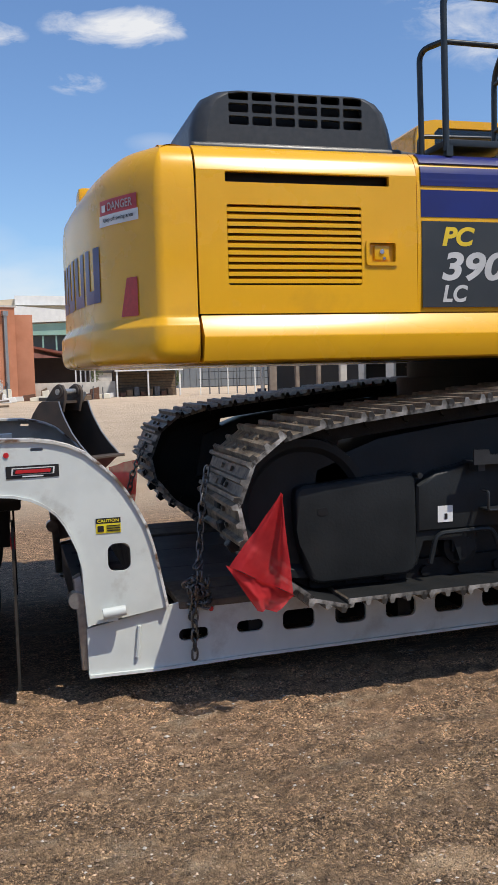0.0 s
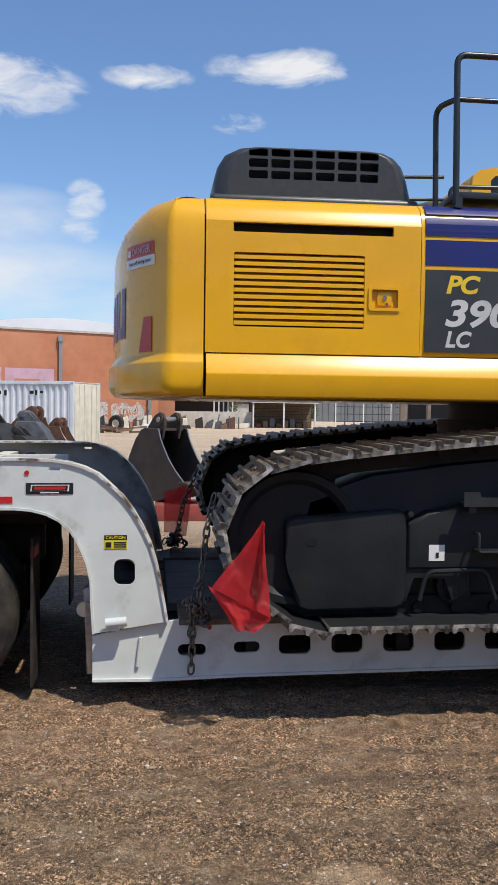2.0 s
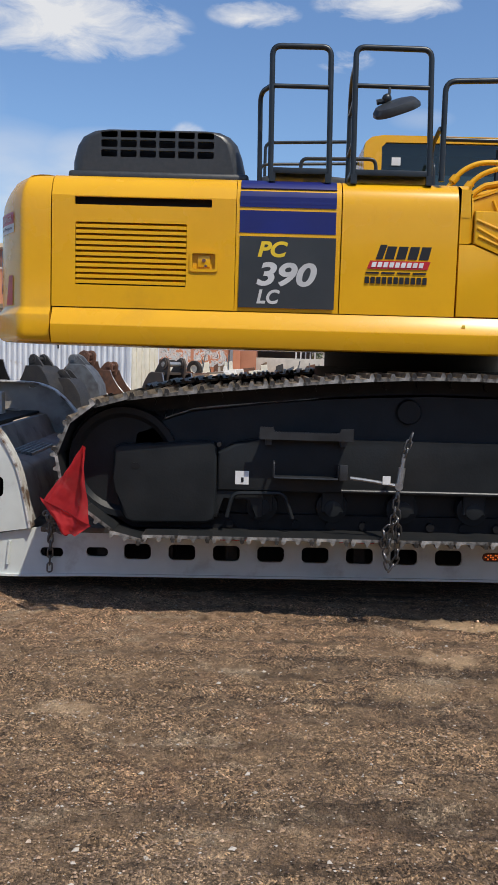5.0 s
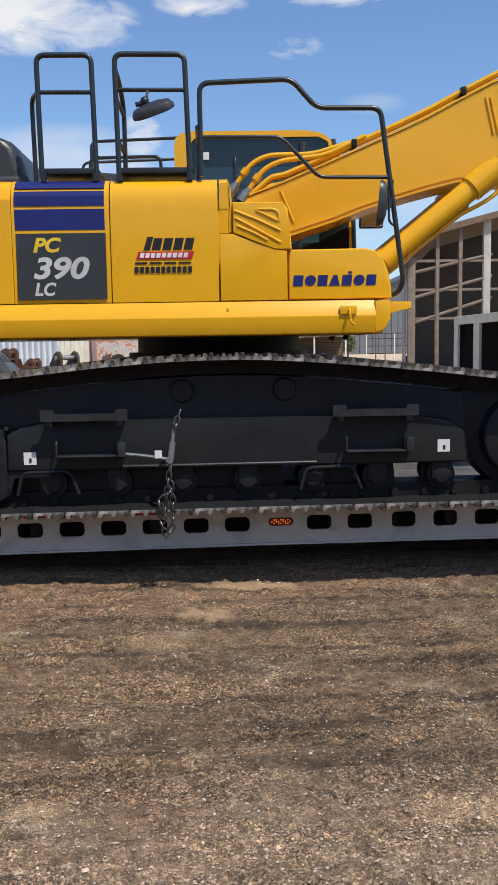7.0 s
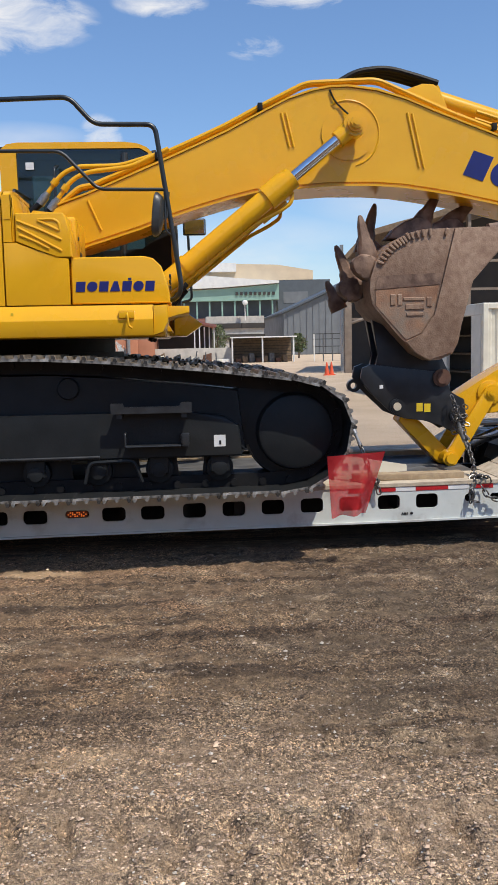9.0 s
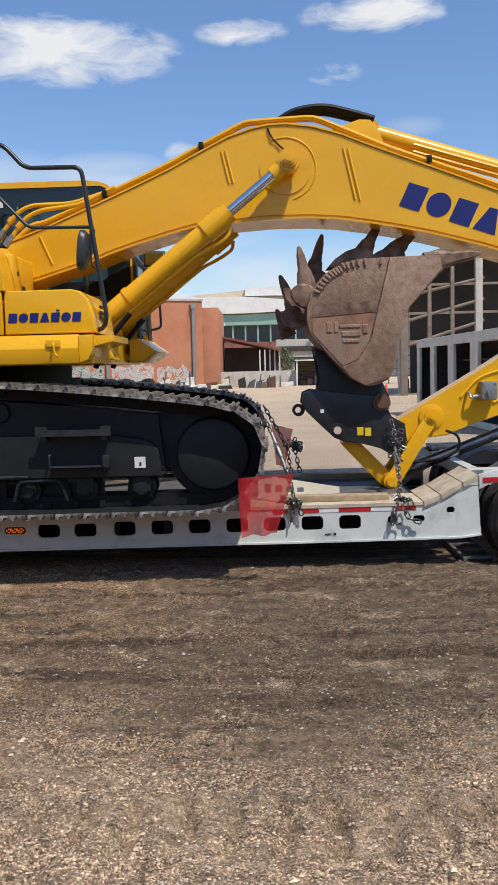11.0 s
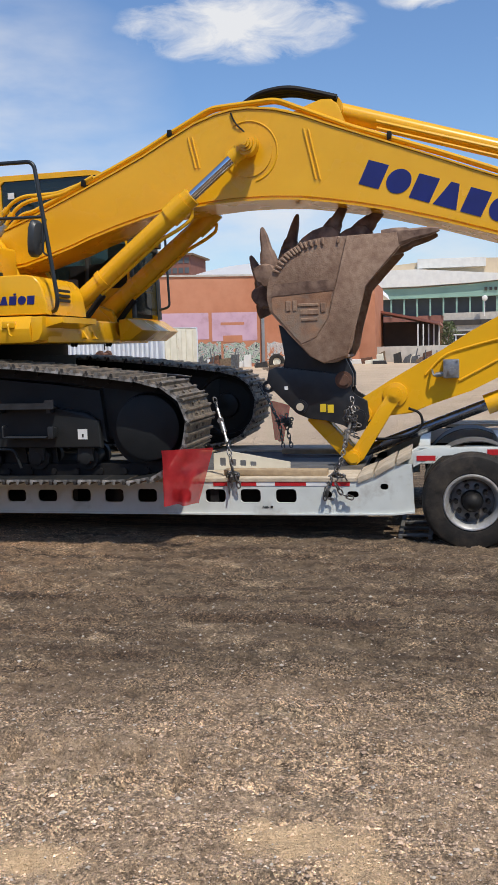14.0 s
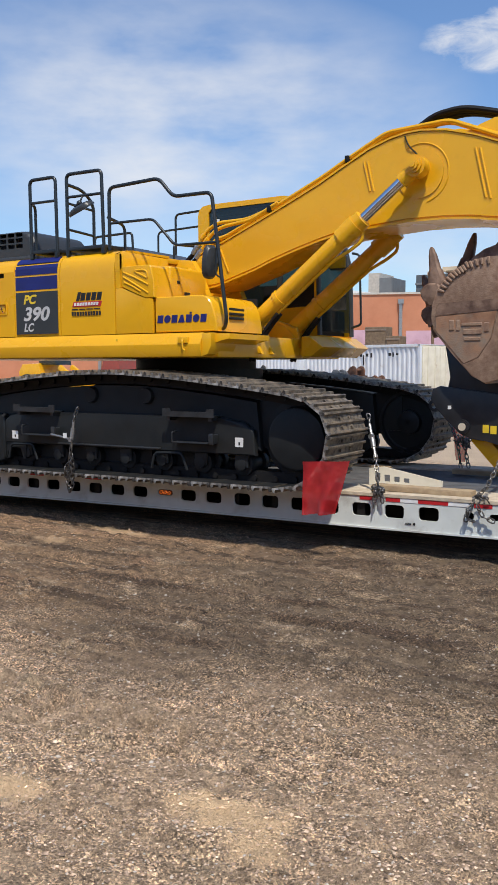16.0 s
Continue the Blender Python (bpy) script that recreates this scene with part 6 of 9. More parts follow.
for y0, y1 in ((1.37, 1.42), (2 * YC - 1.42, 2 * YC - 1.37)):
    prism(bm, COUP, y0, y1, 0.008)
prism(bm, [(6.82, 1.48), (6.95, 1.22), (7.3, 1.05), (7.6, 1.05), (7.55, 1.25), (7.1, 1.45)], 1.42, 2 * YC - 1.42)
COUPOB = part("quick_coupler", bm, COUPLER, EXC, "black quick coupler")
bm = bmesh.new()
plate(bm, disc(6.715, 1.325, 0.062, 24), [disc(6.71, 1.325, 0.03, 20)], 1.56, 1.64)
seat_in(part("lifting_eye", bm, COUPLER), COUPOB)
for x, z, mt in ((7.08, 1.13, YELLOW), (7.66, 1.03, COUPLER)):
    bm = bmesh.new()
    rod(bm, (x, 1.335, z), (x, 1.38, z), 0.07, n=24)
    rod(bm, (x, 1.328, z), (x, 1.34, z), 0.055, n=24)
    seat_in(part("coupler_pin", bm, COUPLER), COUPOB)
    if mt is YELLOW:
        bm = bmesh.new()
        rod(bm, (x, 1.318, z), (x, 1.33, z), 0.038, n=20)
        seat_in(part("pin_cap", bm, WOODP, None, "tan pin end"), COUPOB)
for k in range(2):
    slab("brand_block", 7.275 + 0.075 * k, 7.335 + 0.075 * k, 1.075 - 0.008 * k, 1.155 - 0.008 * k, 1.369, DECAL_Y, COUPOB, 0.0)
slab("label_sticker", 6.92, 6.955, 1.30, 1.335, 1.369, WHITE_D, COUPOB)

# rock bucket, teeth up
BUK = [(6.85, 2.47), (6.91, 2.555), (6.98, 2.626), (7.05, 2.668), (7.115, 2.70), (7.22, 2.735), (7.33, 2.753), (7.65, 2.762), (8.056, 2.772), (8.08, 2.63), (7.90, 2.44), (7.748, 2.28),
       (7.656, 1.91), (7.62, 1.72), (7.565, 1.616), (7.45, 1.565), (7.345, 1.558), (7.21, 1.628), (7.03, 1.824), (6.82, 2.07), (6.795, 2.20), (6.80, 2.31)]
KY0, KY1 = 1.19, 2 * YC - 1.19
bm = bmesh.new()
for y0, y1 in ((KY0, KY0 + 0.03), (KY1 - 0.03, KY1)):
    prism(bm, BUK, y0, y1, 0.006)
wrap = BUK[14:] + BUK[:9]
cen2 = Vector((7.35, 0, 2.15))
a_out = [bm.verts.new((x, KY0 + 0.03, z)) for x, z in wrap]
b_out = [bm.verts.new((x, KY1 - 0.03, z)) for x, z in wrap]
ins = [Vector((x, 0, z)).lerp(cen2, 0.045) for x, z in wrap]
a_in = [bm.verts.new((p.x, KY0 + 0.03, p.z)) for p in ins]
b_in = [bm.verts.new((p.x, KY1 - 0.03, p.z)) for p in ins]
for i in range(len(wrap) - 1):
    bm.faces.new((a_out[i], b_out[i], b_out[i + 1], a_out[i + 1]))
    bm.faces.new((a_in[i], a_in[i + 1], b_in[i + 1], b_in[i]))
for i in (0, -1):
    bm.faces.new((a_out[i], a_in[i], b_in[i], b_out[i]))
BUCK = part("bucket", bm, RUST, EXC, "rusty brown rock bucket with long teeth")
# wear plates on the side
bm = bmesh.new()
prism(bm, [(7.578, 2.755), (8.05, 2.765), (8.07, 2.635), (7.745, 2.285), (7.655, 1.92), (7.56, 1.63), (7.345, 1.565), (7.22, 1.63), (7.12, 1.74), (7.28, 1.80), (7.40, 1.98)], KY0 - 0.018, KY0 + 0.001, 0.006)
seat_in(part("wear_plate", bm, RUST), BUCK)
# shadow line under the overlapping upper plate, painted as a dark band
bm = bmesh.new()
prism(bm, [(6.87, 2.335), (7.475, 2.36), (7.45, 2.255), (6.84, 2.215)], KY0 - 0.008, KY0 + 0.001)
seat_in(part("recess_shade_band", bm, TOOTH), BUCK)
bm = bmesh.new()
prism(bm, [(6.845, 2.205), (7.435, 2.245), (7.385, 1.99), (7.27, 1.815), (7.13, 1.755), (6.98, 1.92), (6.85, 2.07)], KY0 - 0.005, KY0 + 0.001)
seat_in(part("side_panel", bm, RUSTO, None, "orange-rusted panel on the bucket's side"), BUCK)
for k in range(16):
    f = k / 15
    i = f * 7
    j = min(int(i), 6)
    p = Vector((*BUK[j], 0)).lerp(Vector((*BUK[j + 1], 0)), i - j)
    q = p.lerp(Vector((7.35, 2.3, 0)), 0.09 if f < 0.6 else 0.05)
    if f > 0.6:
        q = Vector((p.x, p.y - 0.035, 0))
    bm = bmesh.new()
    way = (Vector((7.38, 2.25, 0)) - q).normalized() * 0.034
    side = Vector((-way.y, way.x, 0)) * 0.42
    prism(bm, [tuple((q + a * way + b * side).xy) for a, b in ((-1.0, -0.8), (-0.6, -1), (0.8, -0.8), (1.0, 0), (0.8, 0.8), (-0.6, 1), (-1.0, 0.8))], KY0 - 0.020, KY0 + 0.001, 0.006, 1)
    seat_in(part("weld_bead", bm, RUST), BUCK)
for k, (x, z, ww, hh) in enumerate(((6.98, 2.07, 0.05, 0.10), (7.05, 2.07, 0.04, 0.10), (7.12, 2.03, 0.18, 0.05), (7.10, 2.11, 0.20, 0.03), (7.13, 1.97, 0.16, 0.03), (7.32, 2.05, 0.05, 0.09))):
    bm = bmesh.new()
    box(bm, x, x + ww, KY0 - 0.014, KY0 + 0.001, z, z + hh, 0.005, 1)
    seat_in(part("raised_mark", bm, RUST), BUCK)


def tooth(base, tip, r, side=0.0):
    """A tooth on its shank: a broad adapter that narrows to a worn point."""
    bm = bmesh.new()
    base, tip = Vector(base), Vector(tip)
    d = tip - base
    t = d.normalized()
    y = Vector((0, 1, 0))
    n = t.cross(y).normalized()
    secs = ((-0.25, 1.5, 1.0), (0.05, 1.45, 1.0), (0.30, 1.15, 0.9), (0.36, 0.92, 0.8), (0.75, 0.66, 0.55), (0.95, 0.36, 0.35), (1.0, 0.2, 0.2))
    rings = []
    for f, a, b in secs:
        c = base + d * f
        rings.append([bm.verts.new(c + n * (r * a * sx) + y * (r * b * sy)) for sx, sy in ((-1, -0.6), (-0.6, -1), (0.6, -1), (1, -0.6), (1, 0.6), (0.6, 1), (-0.6, 1), (-1, 0.6))])
    for p, q in zip(rings, rings[1:]):
        for j in range(8):
            bm.faces.new((p[j], p[(j + 1) % 8], q[(j + 1) % 8], q[j]))
    bm.faces.new(rings[0]), bm.faces.new(rings[-1])
    return seat_in(part("tooth", bm, TOOTH, None, "long worn digging tooth"), BUCK)


tooth((6.70, 1.61, 2.30), (6.555, 1.61, 2.66), 0.06)
tooth((6.62, 1.95, 2.12), (6.52, 1.95, 2.35), 0.055)
tooth((6.80, 1.34, 2.56), (6.735, 1.34, 2.90), 0.058)
tooth((6.90, 1.90, 2.70), (7.00, 1.90, 3.09), 0.06)
tooth((7.38, 1.60, 2.86), (7.555, 1.60, 3.16), 0.06)
tooth((7.70, 1.66, 2.88), (7.96, 1.66, 3.11), 0.06)
tooth((8.02, 1.24, 2.72), (8.44, 1.24, 2.78), 0.062)
tooth((8.02, 1.85, 2.72), (8.42, 1.85, 2.80), 0.062)
for c, rr, y0, y1 in (((6.72, 2.24), 0.14, 1.52, 1.70), ((6.80, 2.42), 0.14, 1.26, 1.42), ((6.95, 2.60), 0.15, 1.80, 2.0)):
    bm = bmesh.new()
    aim = math.atan2(c[1] - 2.15, c[0] - 7.35)
    egg = []
    for i in range(18):
        a = 2 * math.pi * i / 18
        q = rr * (0.82 + 0.30 * max(0, math.cos(a - aim)) ** 3 + 0.12 * noise.noise((i * 0.7, c[0] * 3, 1)))
        egg.append((c[0] + q * math.cos(a), c[1] + q * math.sin(a)))
    prism(bm, egg, y0, y1, 0.03, 3)
    seat_in(part("tooth_shank", bm, TOOTH), BUCK)
for bx, y0 in ((7.37, 1.50), (7.69, 1.56)):
    bm = bmesh.new()
    prism(bm, [(bx - 0.36, 2.70), (bx - 0.27, 2.80), (bx - 0.16, 2.87), (bx - 0.05, 2.905), (bx + 0.04, 2.90), (bx + 0.10, 2.84), (bx + 0.12, 2.70)], y0, y0 + 0.20, 0.03, 3)
    seat_in(part("tooth_shank", bm, TOOTH), BUCK)
# ears that hang in the coupler
bm = bmesh.new()
for y0, y1 in ((1.43, 1.50), (2 * YC - 1.50, 2 * YC - 1.43)):
    prism(bm, [(6.86, 1.95), (7.5, 1.66), (7.60, 1.45), (7.60, 1.32), (7.50, 1.27), (7.36, 1.33), (7.10, 1.40), (6.95, 1.38), (6.88, 1.46), (6.93, 1.62)], y0, y1, 0.01)
seat_in(part("bucket_ear", bm, COUPLER, None, "black steel bucket ear"), BUCK)
bm = bmesh.new()
rod(bm, (7.515, 1.36, 1.39), (7.515, 2 * YC - 1.36, 1.39), 0.07, n=24)
rod(bm, (7.515, 1.34, 1.39), (7.515, 1.36, 1.39), 0.085, n=24)
rod(bm, (7.515, 1.315, 1.39), (7.515, 1.34, 1.39), 0.055, n=24)
seat_in(part("bucket_pin", bm, RUSTP), BUCK)

# ---- lowboy trailer ----
TRL = thing("lowboy_trailer", (4.0, 1.63, 0.0), "white lowboy trailer with a curved gooseneck and slotted side beams", "trailer", rot=(0, -0.40, 0.45))
TY0, TY1 = 0.335, 2.93
HOLES = [(0.915, 1.08, 0.325, 0.392, 0.03), (1.245, 1.40, 0.333, 0.40, 0.03)]
SIDE = [(0.42, 0.197), (0.80, 0.192), (1.3, 0.205), (4.0, 0.222), (7.0, 0.218), (8.05, 0.225), (8.22, 0.245), (8.20, 0.66), (8.06, 0.665), (7.87, 0.575), (7.75, 0.520), (0.95, 0.545), (0.78, 0.515), (0.42, 0.452)]
for k in range(11):
    x = 1.515 + 0.3175 * k
    if k == 8:
        HOLES.append((4.075, 4.267, 0.356, 0.420, 0.03))
    else:
        HOLES.append((x, x + 0.192, 0.318, 0.432, 0.035))
for k in range(9):
    x = 5.035 + 0.3265 * k
    if k < 7:
        HOLES.append((x, x + 0.188, 0.318, 0.440, 0.035))
HOLES += [(7.415, 7.50, 0.358, 0.425, 0.03), (7.635, 7.735, 0.365, 0.422, 0.025), (7.925, 7.995, 0.435, 0.49, 0.025)]
for y, s, nm in ((TY0, 1, "side_beam"), (TY1, -1, "side_beam")):
    bm = bmesh.new()
    plate(bm, SIDE[::-1], [rrect(x0, x1, z0, z1, r) for x0, x1, z0, z1, r in HOLES], y, y + s * 0.022)
    # lower and upper lips
    lip = [(x, z) for x, z in SIDE[:7]]
    prism(bm, [(x, z + 0.004) for x, z in lip] + [(x, z - 0.012) for x, z in lip[::-1]], min(y - s * 0.018, y + s * 0.10), max(y - s * 0.018, y + s * 0.10))
    BEAM = part(nm, bm, TRAILW, TRL, "white slotted side beam")
    if s > 0:
        bm = bmesh.new()
        plate(bm, rrect(4.082, 4.260, 0.361, 0.415, 0.025), [], y + 0.002, y + 0.02)
        seat_in(part("marker_lamp", bm, LAMPRED, None, "dark red side marker lamp with amber diodes"), BEAM)
        for i in range(9):
            for j in range(3):
                if j != 1 and i in (0, 8) or (i + j) % 3 == 2:
                    continue
                bm = bmesh.new()
                rod(bm, (4.10 + 0.0178 * i, y + 0.004, 0.374 + 0.014 * j), (4.10 + 0.0178 * i, y - 0.003, 0.374 + 0.014 * j), 0.006, n=8)
                seat_in(part("lamp_diode", bm, AMBER), BEAM)
        for x0, x1, mt in ((2.2, 2.42, RED_D), (3.05, 3.3, RED_D), (6.42, 6.55, RED_D), (6.68, 6.82, RED_D), (6.82, 6.99, WHITE_D), (6.99, 7.27, RED_D),
                           (7.27, 7.45, WHITE_D), (7.50, 7.66, RED_D)):
            slab("reflective_strip", x0, x1, 0.470, 0.512, y - 0.001, mt, BEAM)
        writing("letters", "ABS", 6.865, 0.268, y - 0.003, 0.02, BLACK_D, BEAM, 0, 0.01, 0.06)
        bm = bmesh.new()
        rod(bm, (6.955, y - 0.005, 0.279), (6.955, y, 0.279), 0.012, n=14)
        seat_in(part("small_lamp", bm, BLACK_D), BEAM)
        bm = bmesh.new()
        rod(bm, (0.68, y - 0.01, 0.27), (0.70, y - 0.01, 0.44), 0.012, n=8)
        seat_in(part("weld_bar", bm, TRAILW), BEAM)
        bm = bmesh.new()
        rod(bm, (1.10, y - 0.006, 0.49), (1.10, y, 0.49), 0.014, n=14)
        seat_in(part("small_lamp", bm, RED_D), BEAM)
for y in (0.75, 1.2, 2.0, 2.5):
    bm = bmesh.new()
    box(bm, 0.5, 8.1, y - 0.05, y + 0.05, 0.24, 0.44)
    part("long_member", bm, DARKM, TRL)
for k in range(16):
    x = 0.9 + 0.46 * k
    bm = bmesh.new()
    box(bm, x - 0.04, x + 0.04, TY0 + 0.03, TY1 - 0.03, 0.30, 0.46)
    part("cross_member", bm, DARKM, TRL)
# deck: outer planks, the front ones painted dark for shade; dark steel middle
for y0, y1 in ((TY0 - 0.01, 0.58), (0.585, 0.83), (2.44, 2.685), (2.69, TY1 + 0.01)):
    for x0, x1, mt, words in ((0.92, 3.40, WOODD, "oak deck plank painted dark for shade"), (3.405, 5.90, WOOD, "weathered oak deck plank"), (5.905, 7.72, WOODP, "pale worn oak deck plank")):
        bm = bmesh.new()
        box(bm, x0, x1, y0, y1, 0.505, 0.545, 0.006, 1)
        part("deck_plank", bm, mt, TRL, words)
for y0, y1 in ((0.84, 1.30), (1.31, 1.89), (1.90, 2.43)):
    bm = bmesh.new()
    box(bm, 0.86, 7.72, y0, y1, 0.47, 0.525, 0.005, 1)
    part("deck_plate", bm, GREYST, TRL, "dark steel deck plate")
# ramp up to the rear
RAMP = [(7.72, 0.545), (7.87, 0.60), (8.06, 0.70), (8.20, 0.765)]
for i in range(3):
    (xa, za), (xb, zb) = RAMP[i], RAMP[i + 1]
    for y0, y1 in ((TY0 - 0.02, 1.0), (2.26, TY1 + 0.02)):
        bm = bmesh.new()
        prism(bm, [(xa + 0.008, za - 0.05), (xb - 0.008, zb - 0.05), (xb - 0.008, zb), (xa + 0.008, za)], y0, y1, 0.006)
        part("ramp_plank", bm, WOODP, TRL, "weathered ramp plank with worn edge")
# rear frame
bm = bmesh.new()
for y in (0.75, 2.4):
    prism(bm, [(7.9, 0.40), (8.2, 0.62), (11.5, 0.62), (11.5, 0.76), (8.25, 0.76), (7.9, 0.56)], y, y + 0.14, 0.01)
for x in (8.25, 9.0, 9.6, 10.4, 11.3):
    box(bm, x, x + 0.1, 0.75, 2.54, 0.64, 0.75)
part("rear_frame", bm, TRAILW, TRL, "white rear frame over the axles")
for y0, y1 in ((0.335, 0.36), (2.905, 2.93)):
    bm = bmesh.new()
    prism(bm, [(8.21, 0.63), (8.21, 0.76), (8.35, 0.80), (9.02, 0.80), (9.02, 0.755), (8.40, 0.735)], y0, y1 + 0.02, 0.004)
    part("fender_rail", bm, TRAILW, TRL)
    for x in (8.24, 8.83):
        slab("reflective_strip", x, x + 0.16, 0.735 if x > 8.5 else 0.69, 0.785 if x > 8.5 else 0.735, y0 - 0.002, RED_D, TRL)
    bm = bmesh.new()
    n = 14
    arc = [(8.75 + 0.47 * math.cos(radians(180 - 14 - i * 150 / n)), 0.345 + 0.47 * math.sin(radians(180 - 14 - i * 150 / n))) for i in range(n + 1)]
    arc2 = [(8.75 + (x - 8.75) * 0.985, 0.345 + (z - 0.345) * 0.985) for x, z in arc]
    prism(bm, arc + arc2[::-1], (0.75 if y0 < 1 else 1.95), (1.10 if y0 < 1 else 2.35))
    part("fender", bm, GREYST, TRL)
bm = bmesh.new()
prism(bm, [(8.95, 0.72), (9.02, 0.76), (9.9, 0.78), (11.5, 0.78), (11.5, 0.70), (9.9, 0.70), (9.9, 0.50), (9.26, 0.50), (9.16, 0.60)], 0.16, 0.22, 0.008)
part("outrigger", bm, TRAILW, TRL, "white swing-out outrigger bracket")
# the slot's dark inside, painted as a patch on the bracket
bm = bmesh.new()
prism(bm, rrect(9.18, 9.9, 0.575, 0.68, 0.03), 0.155, 0.161)
part("outrigger_slot_dark", bm, DARKM, TRL)
bm = bmesh.new()
box(bm, 9.0, 11.5, 0.24, 0.62, 0.775, 0.80, 0.005)
part("rear_plate", bm, TRAILW, TRL)
bm = bmesh.new()
box(bm, 8.6, 11.5, 1.2, 2.0, 0.36, 0.52, 0.02)
part("axle_frame", bm, DARKM, TRL, "dark frame over the axles")
for k in range(3):
    bm = bmesh.new()
    box(bm, 8.25, 11.5, 2.50 + 0.15 * k, 2.64 + 0.15 * k, 0.775 + 0.004 * k, 0.805 + 0.004 * k, 0.006)
    part("rear_plank", bm, WOODP, TRL, "pale weathered plank on the rear frame")


def wheel(parent, cx, cz, r, rim, y, s, width, mat_rim, hub_out, lab):
    """A tyre with its rim, nuts and hub; its outer face is at y and faces s (-1 or 1)."""
    bm = bmesh.new()
    i = -s
    prof = [(rim * 1.0, y + i * 0.03), (rim * 1.06, y + i * 0.006), (r * 0.80, y), (r * 0.93, y + i * 0.012), (r * 0.985, y + i * 0.045), (r, y + i * 0.075)]
    grooves = 4
    for g in range(grooves):
        a = y + i * (0.075 + (width - 0.15) * (g + 0.7) / grooves)
        prof += [(r, a - i * 0.006), (r * 0.972, a - i * 0.005), (r * 0.972, a + i * 0.005), (r, a + i * 0.006)]
    prof += [(r, y + i * (width - 0.075)), (r * 0.93, y + i * (width - 0.012)), (r * 0.8, y + i * width), (rim, y + i * (width - 0.03))]
    lathe_y(bm, prof, cx, cz, 56, False)
    tyre = part("wheel", bm, TYRE, parent, lab)
    bm = bmesh.new()
    lathe_y(bm, [(rim * 1.02, y + i * 0.02), (rim * 0.97, y + i * 0.012), (rim * 0.92, y + i * 0.03), (rim * 0.90, y + i * 0.10), (rim * 0.70, y + i * (0.13 - hub_out)), (rim * 0.45, y + i * (0.11 - hub_out)),
                 (rim * 0.30, y + i * (0.11 - hub_out))], cx, cz, 48, False)
    seat_in(part("rim", bm, mat_rim), tyre)
    if mat_rim is RIMGREY:
        bm = bmesh.new()
        lathe_y(bm, [(rim * 1.03, y + i * 0.016), (rim * 0.99, y + i * 0.002), (rim * 0.94, y + i * 0.004), (rim * 0.88, y + i * 0.02), (rim * 0.82, y + i * 0.05), (rim * 0.79, y + i * 0.11)], cx, cz, 48, False)
        seat_in(part("rim_flange", bm, RIMSILV, None, "bright dusty rim flange"), tyre)
    bm = bmesh.new()
    lathe_y(bm, [(rim * 0.40, y + i * (0.11 - hub_out)), (rim * 0.36, y + i * (0.05 - hub_out))] +
            [(rim * 0.34 * math.cos(radians(a)), y + i * (0.05 - hub_out) - i * 0.075 * math.sin(radians(a))) for a in (0, 12, 25, 40, 55, 70, 83)], cx, cz, 40)
    seat_in(part("hub", bm, CHROME if hub_out > 0.02 else DARKM), tyre)
    for k in range(10):
        a = 2 * math.pi * k / 10
        bm = bmesh.new()
        px, pz = cx + rim * 0.56 * math.cos(a), cz + rim * 0.56 * math.sin(a)
        rod(bm, (px, y + i * (0.12 - hub_out), pz), (px, y + i * (0.035 - hub_out), pz), rim * 0.092, rim * 0.066, n=12)
        seat_in(part("wheel_nut", bm, CHROME if hub_out > 0.02 else DARKM), tyre)
    # black discs stand in for the dark insides of the hand holes
    for k in range(10 if hub_out > 0.02 else 5):
        a = 2 * math.pi * (k + 0.5) / (10 if hub_out > 0.02 else 5)
        bm = bmesh.new()
        px, pz = cx + rim * 0.79 * math.cos(a), cz + rim * 0.79 * math.sin(a)
        rod(bm, (px, y + i * (0.128 - hub_out), pz), (px, y + i * (0.10 - hub_out), pz), rim * 0.085, n=12)
        seat_in(part("hand_hole_dark", bm, BLACK_D), tyre)
    return tyre


for x in (8.70, 9.95, 11.0):
    for y, s in ((0.17, -1), (0.46, -1), (3.03, 1), (2.74, 1)):
        wheel(TRL, x, 0.385 - 0.007 * (x - 4), 0.418, 0.238, y, s, 0.25, RIMGREY, 0.0, "small black trailer tyre on a dull grey rim")

# gooseneck
GOUT = [(-4.2, 1.46), (-0.31, 1.475), (-0.02, 1.475), (0.19, 1.468), (0.29, 1.452), (0.37, 1.428), (0.45, 1.388), (0.515, 1.33), (0.59, 1.26), (0.648, 1.18), (0.70, 1.09), (0.747, 0.99), (0.78, 0.88),
        (0.802, 0.778), (0.845, 0.535)]
GIN = [(0.435, 0.475), (0.425, 0.65), (0.42, 0.788), (0.40, 0.88), (0.366, 0.965), (0.335, 1.03), (0.296, 1.086), (0.24, 1.135), (0.167, 1.174), (0.08, 1.198), (-0.014, 1.207), (-0.30, 1.208), (-4.2, 1.19)]
gh = [rrect(0.545, 0.665, 0.755, 0.905, 0.04), rrect(-0.335, -0.16, 1.287, 1.39, 0.045), rrect(-0.66, -0.43, 1.287, 1.39, 0.045), rrect(-1.0, -0.8, 1.287, 1.39, 0.045), rrect(0.175, 0.24, 1.418, 1.436, 0.008)]
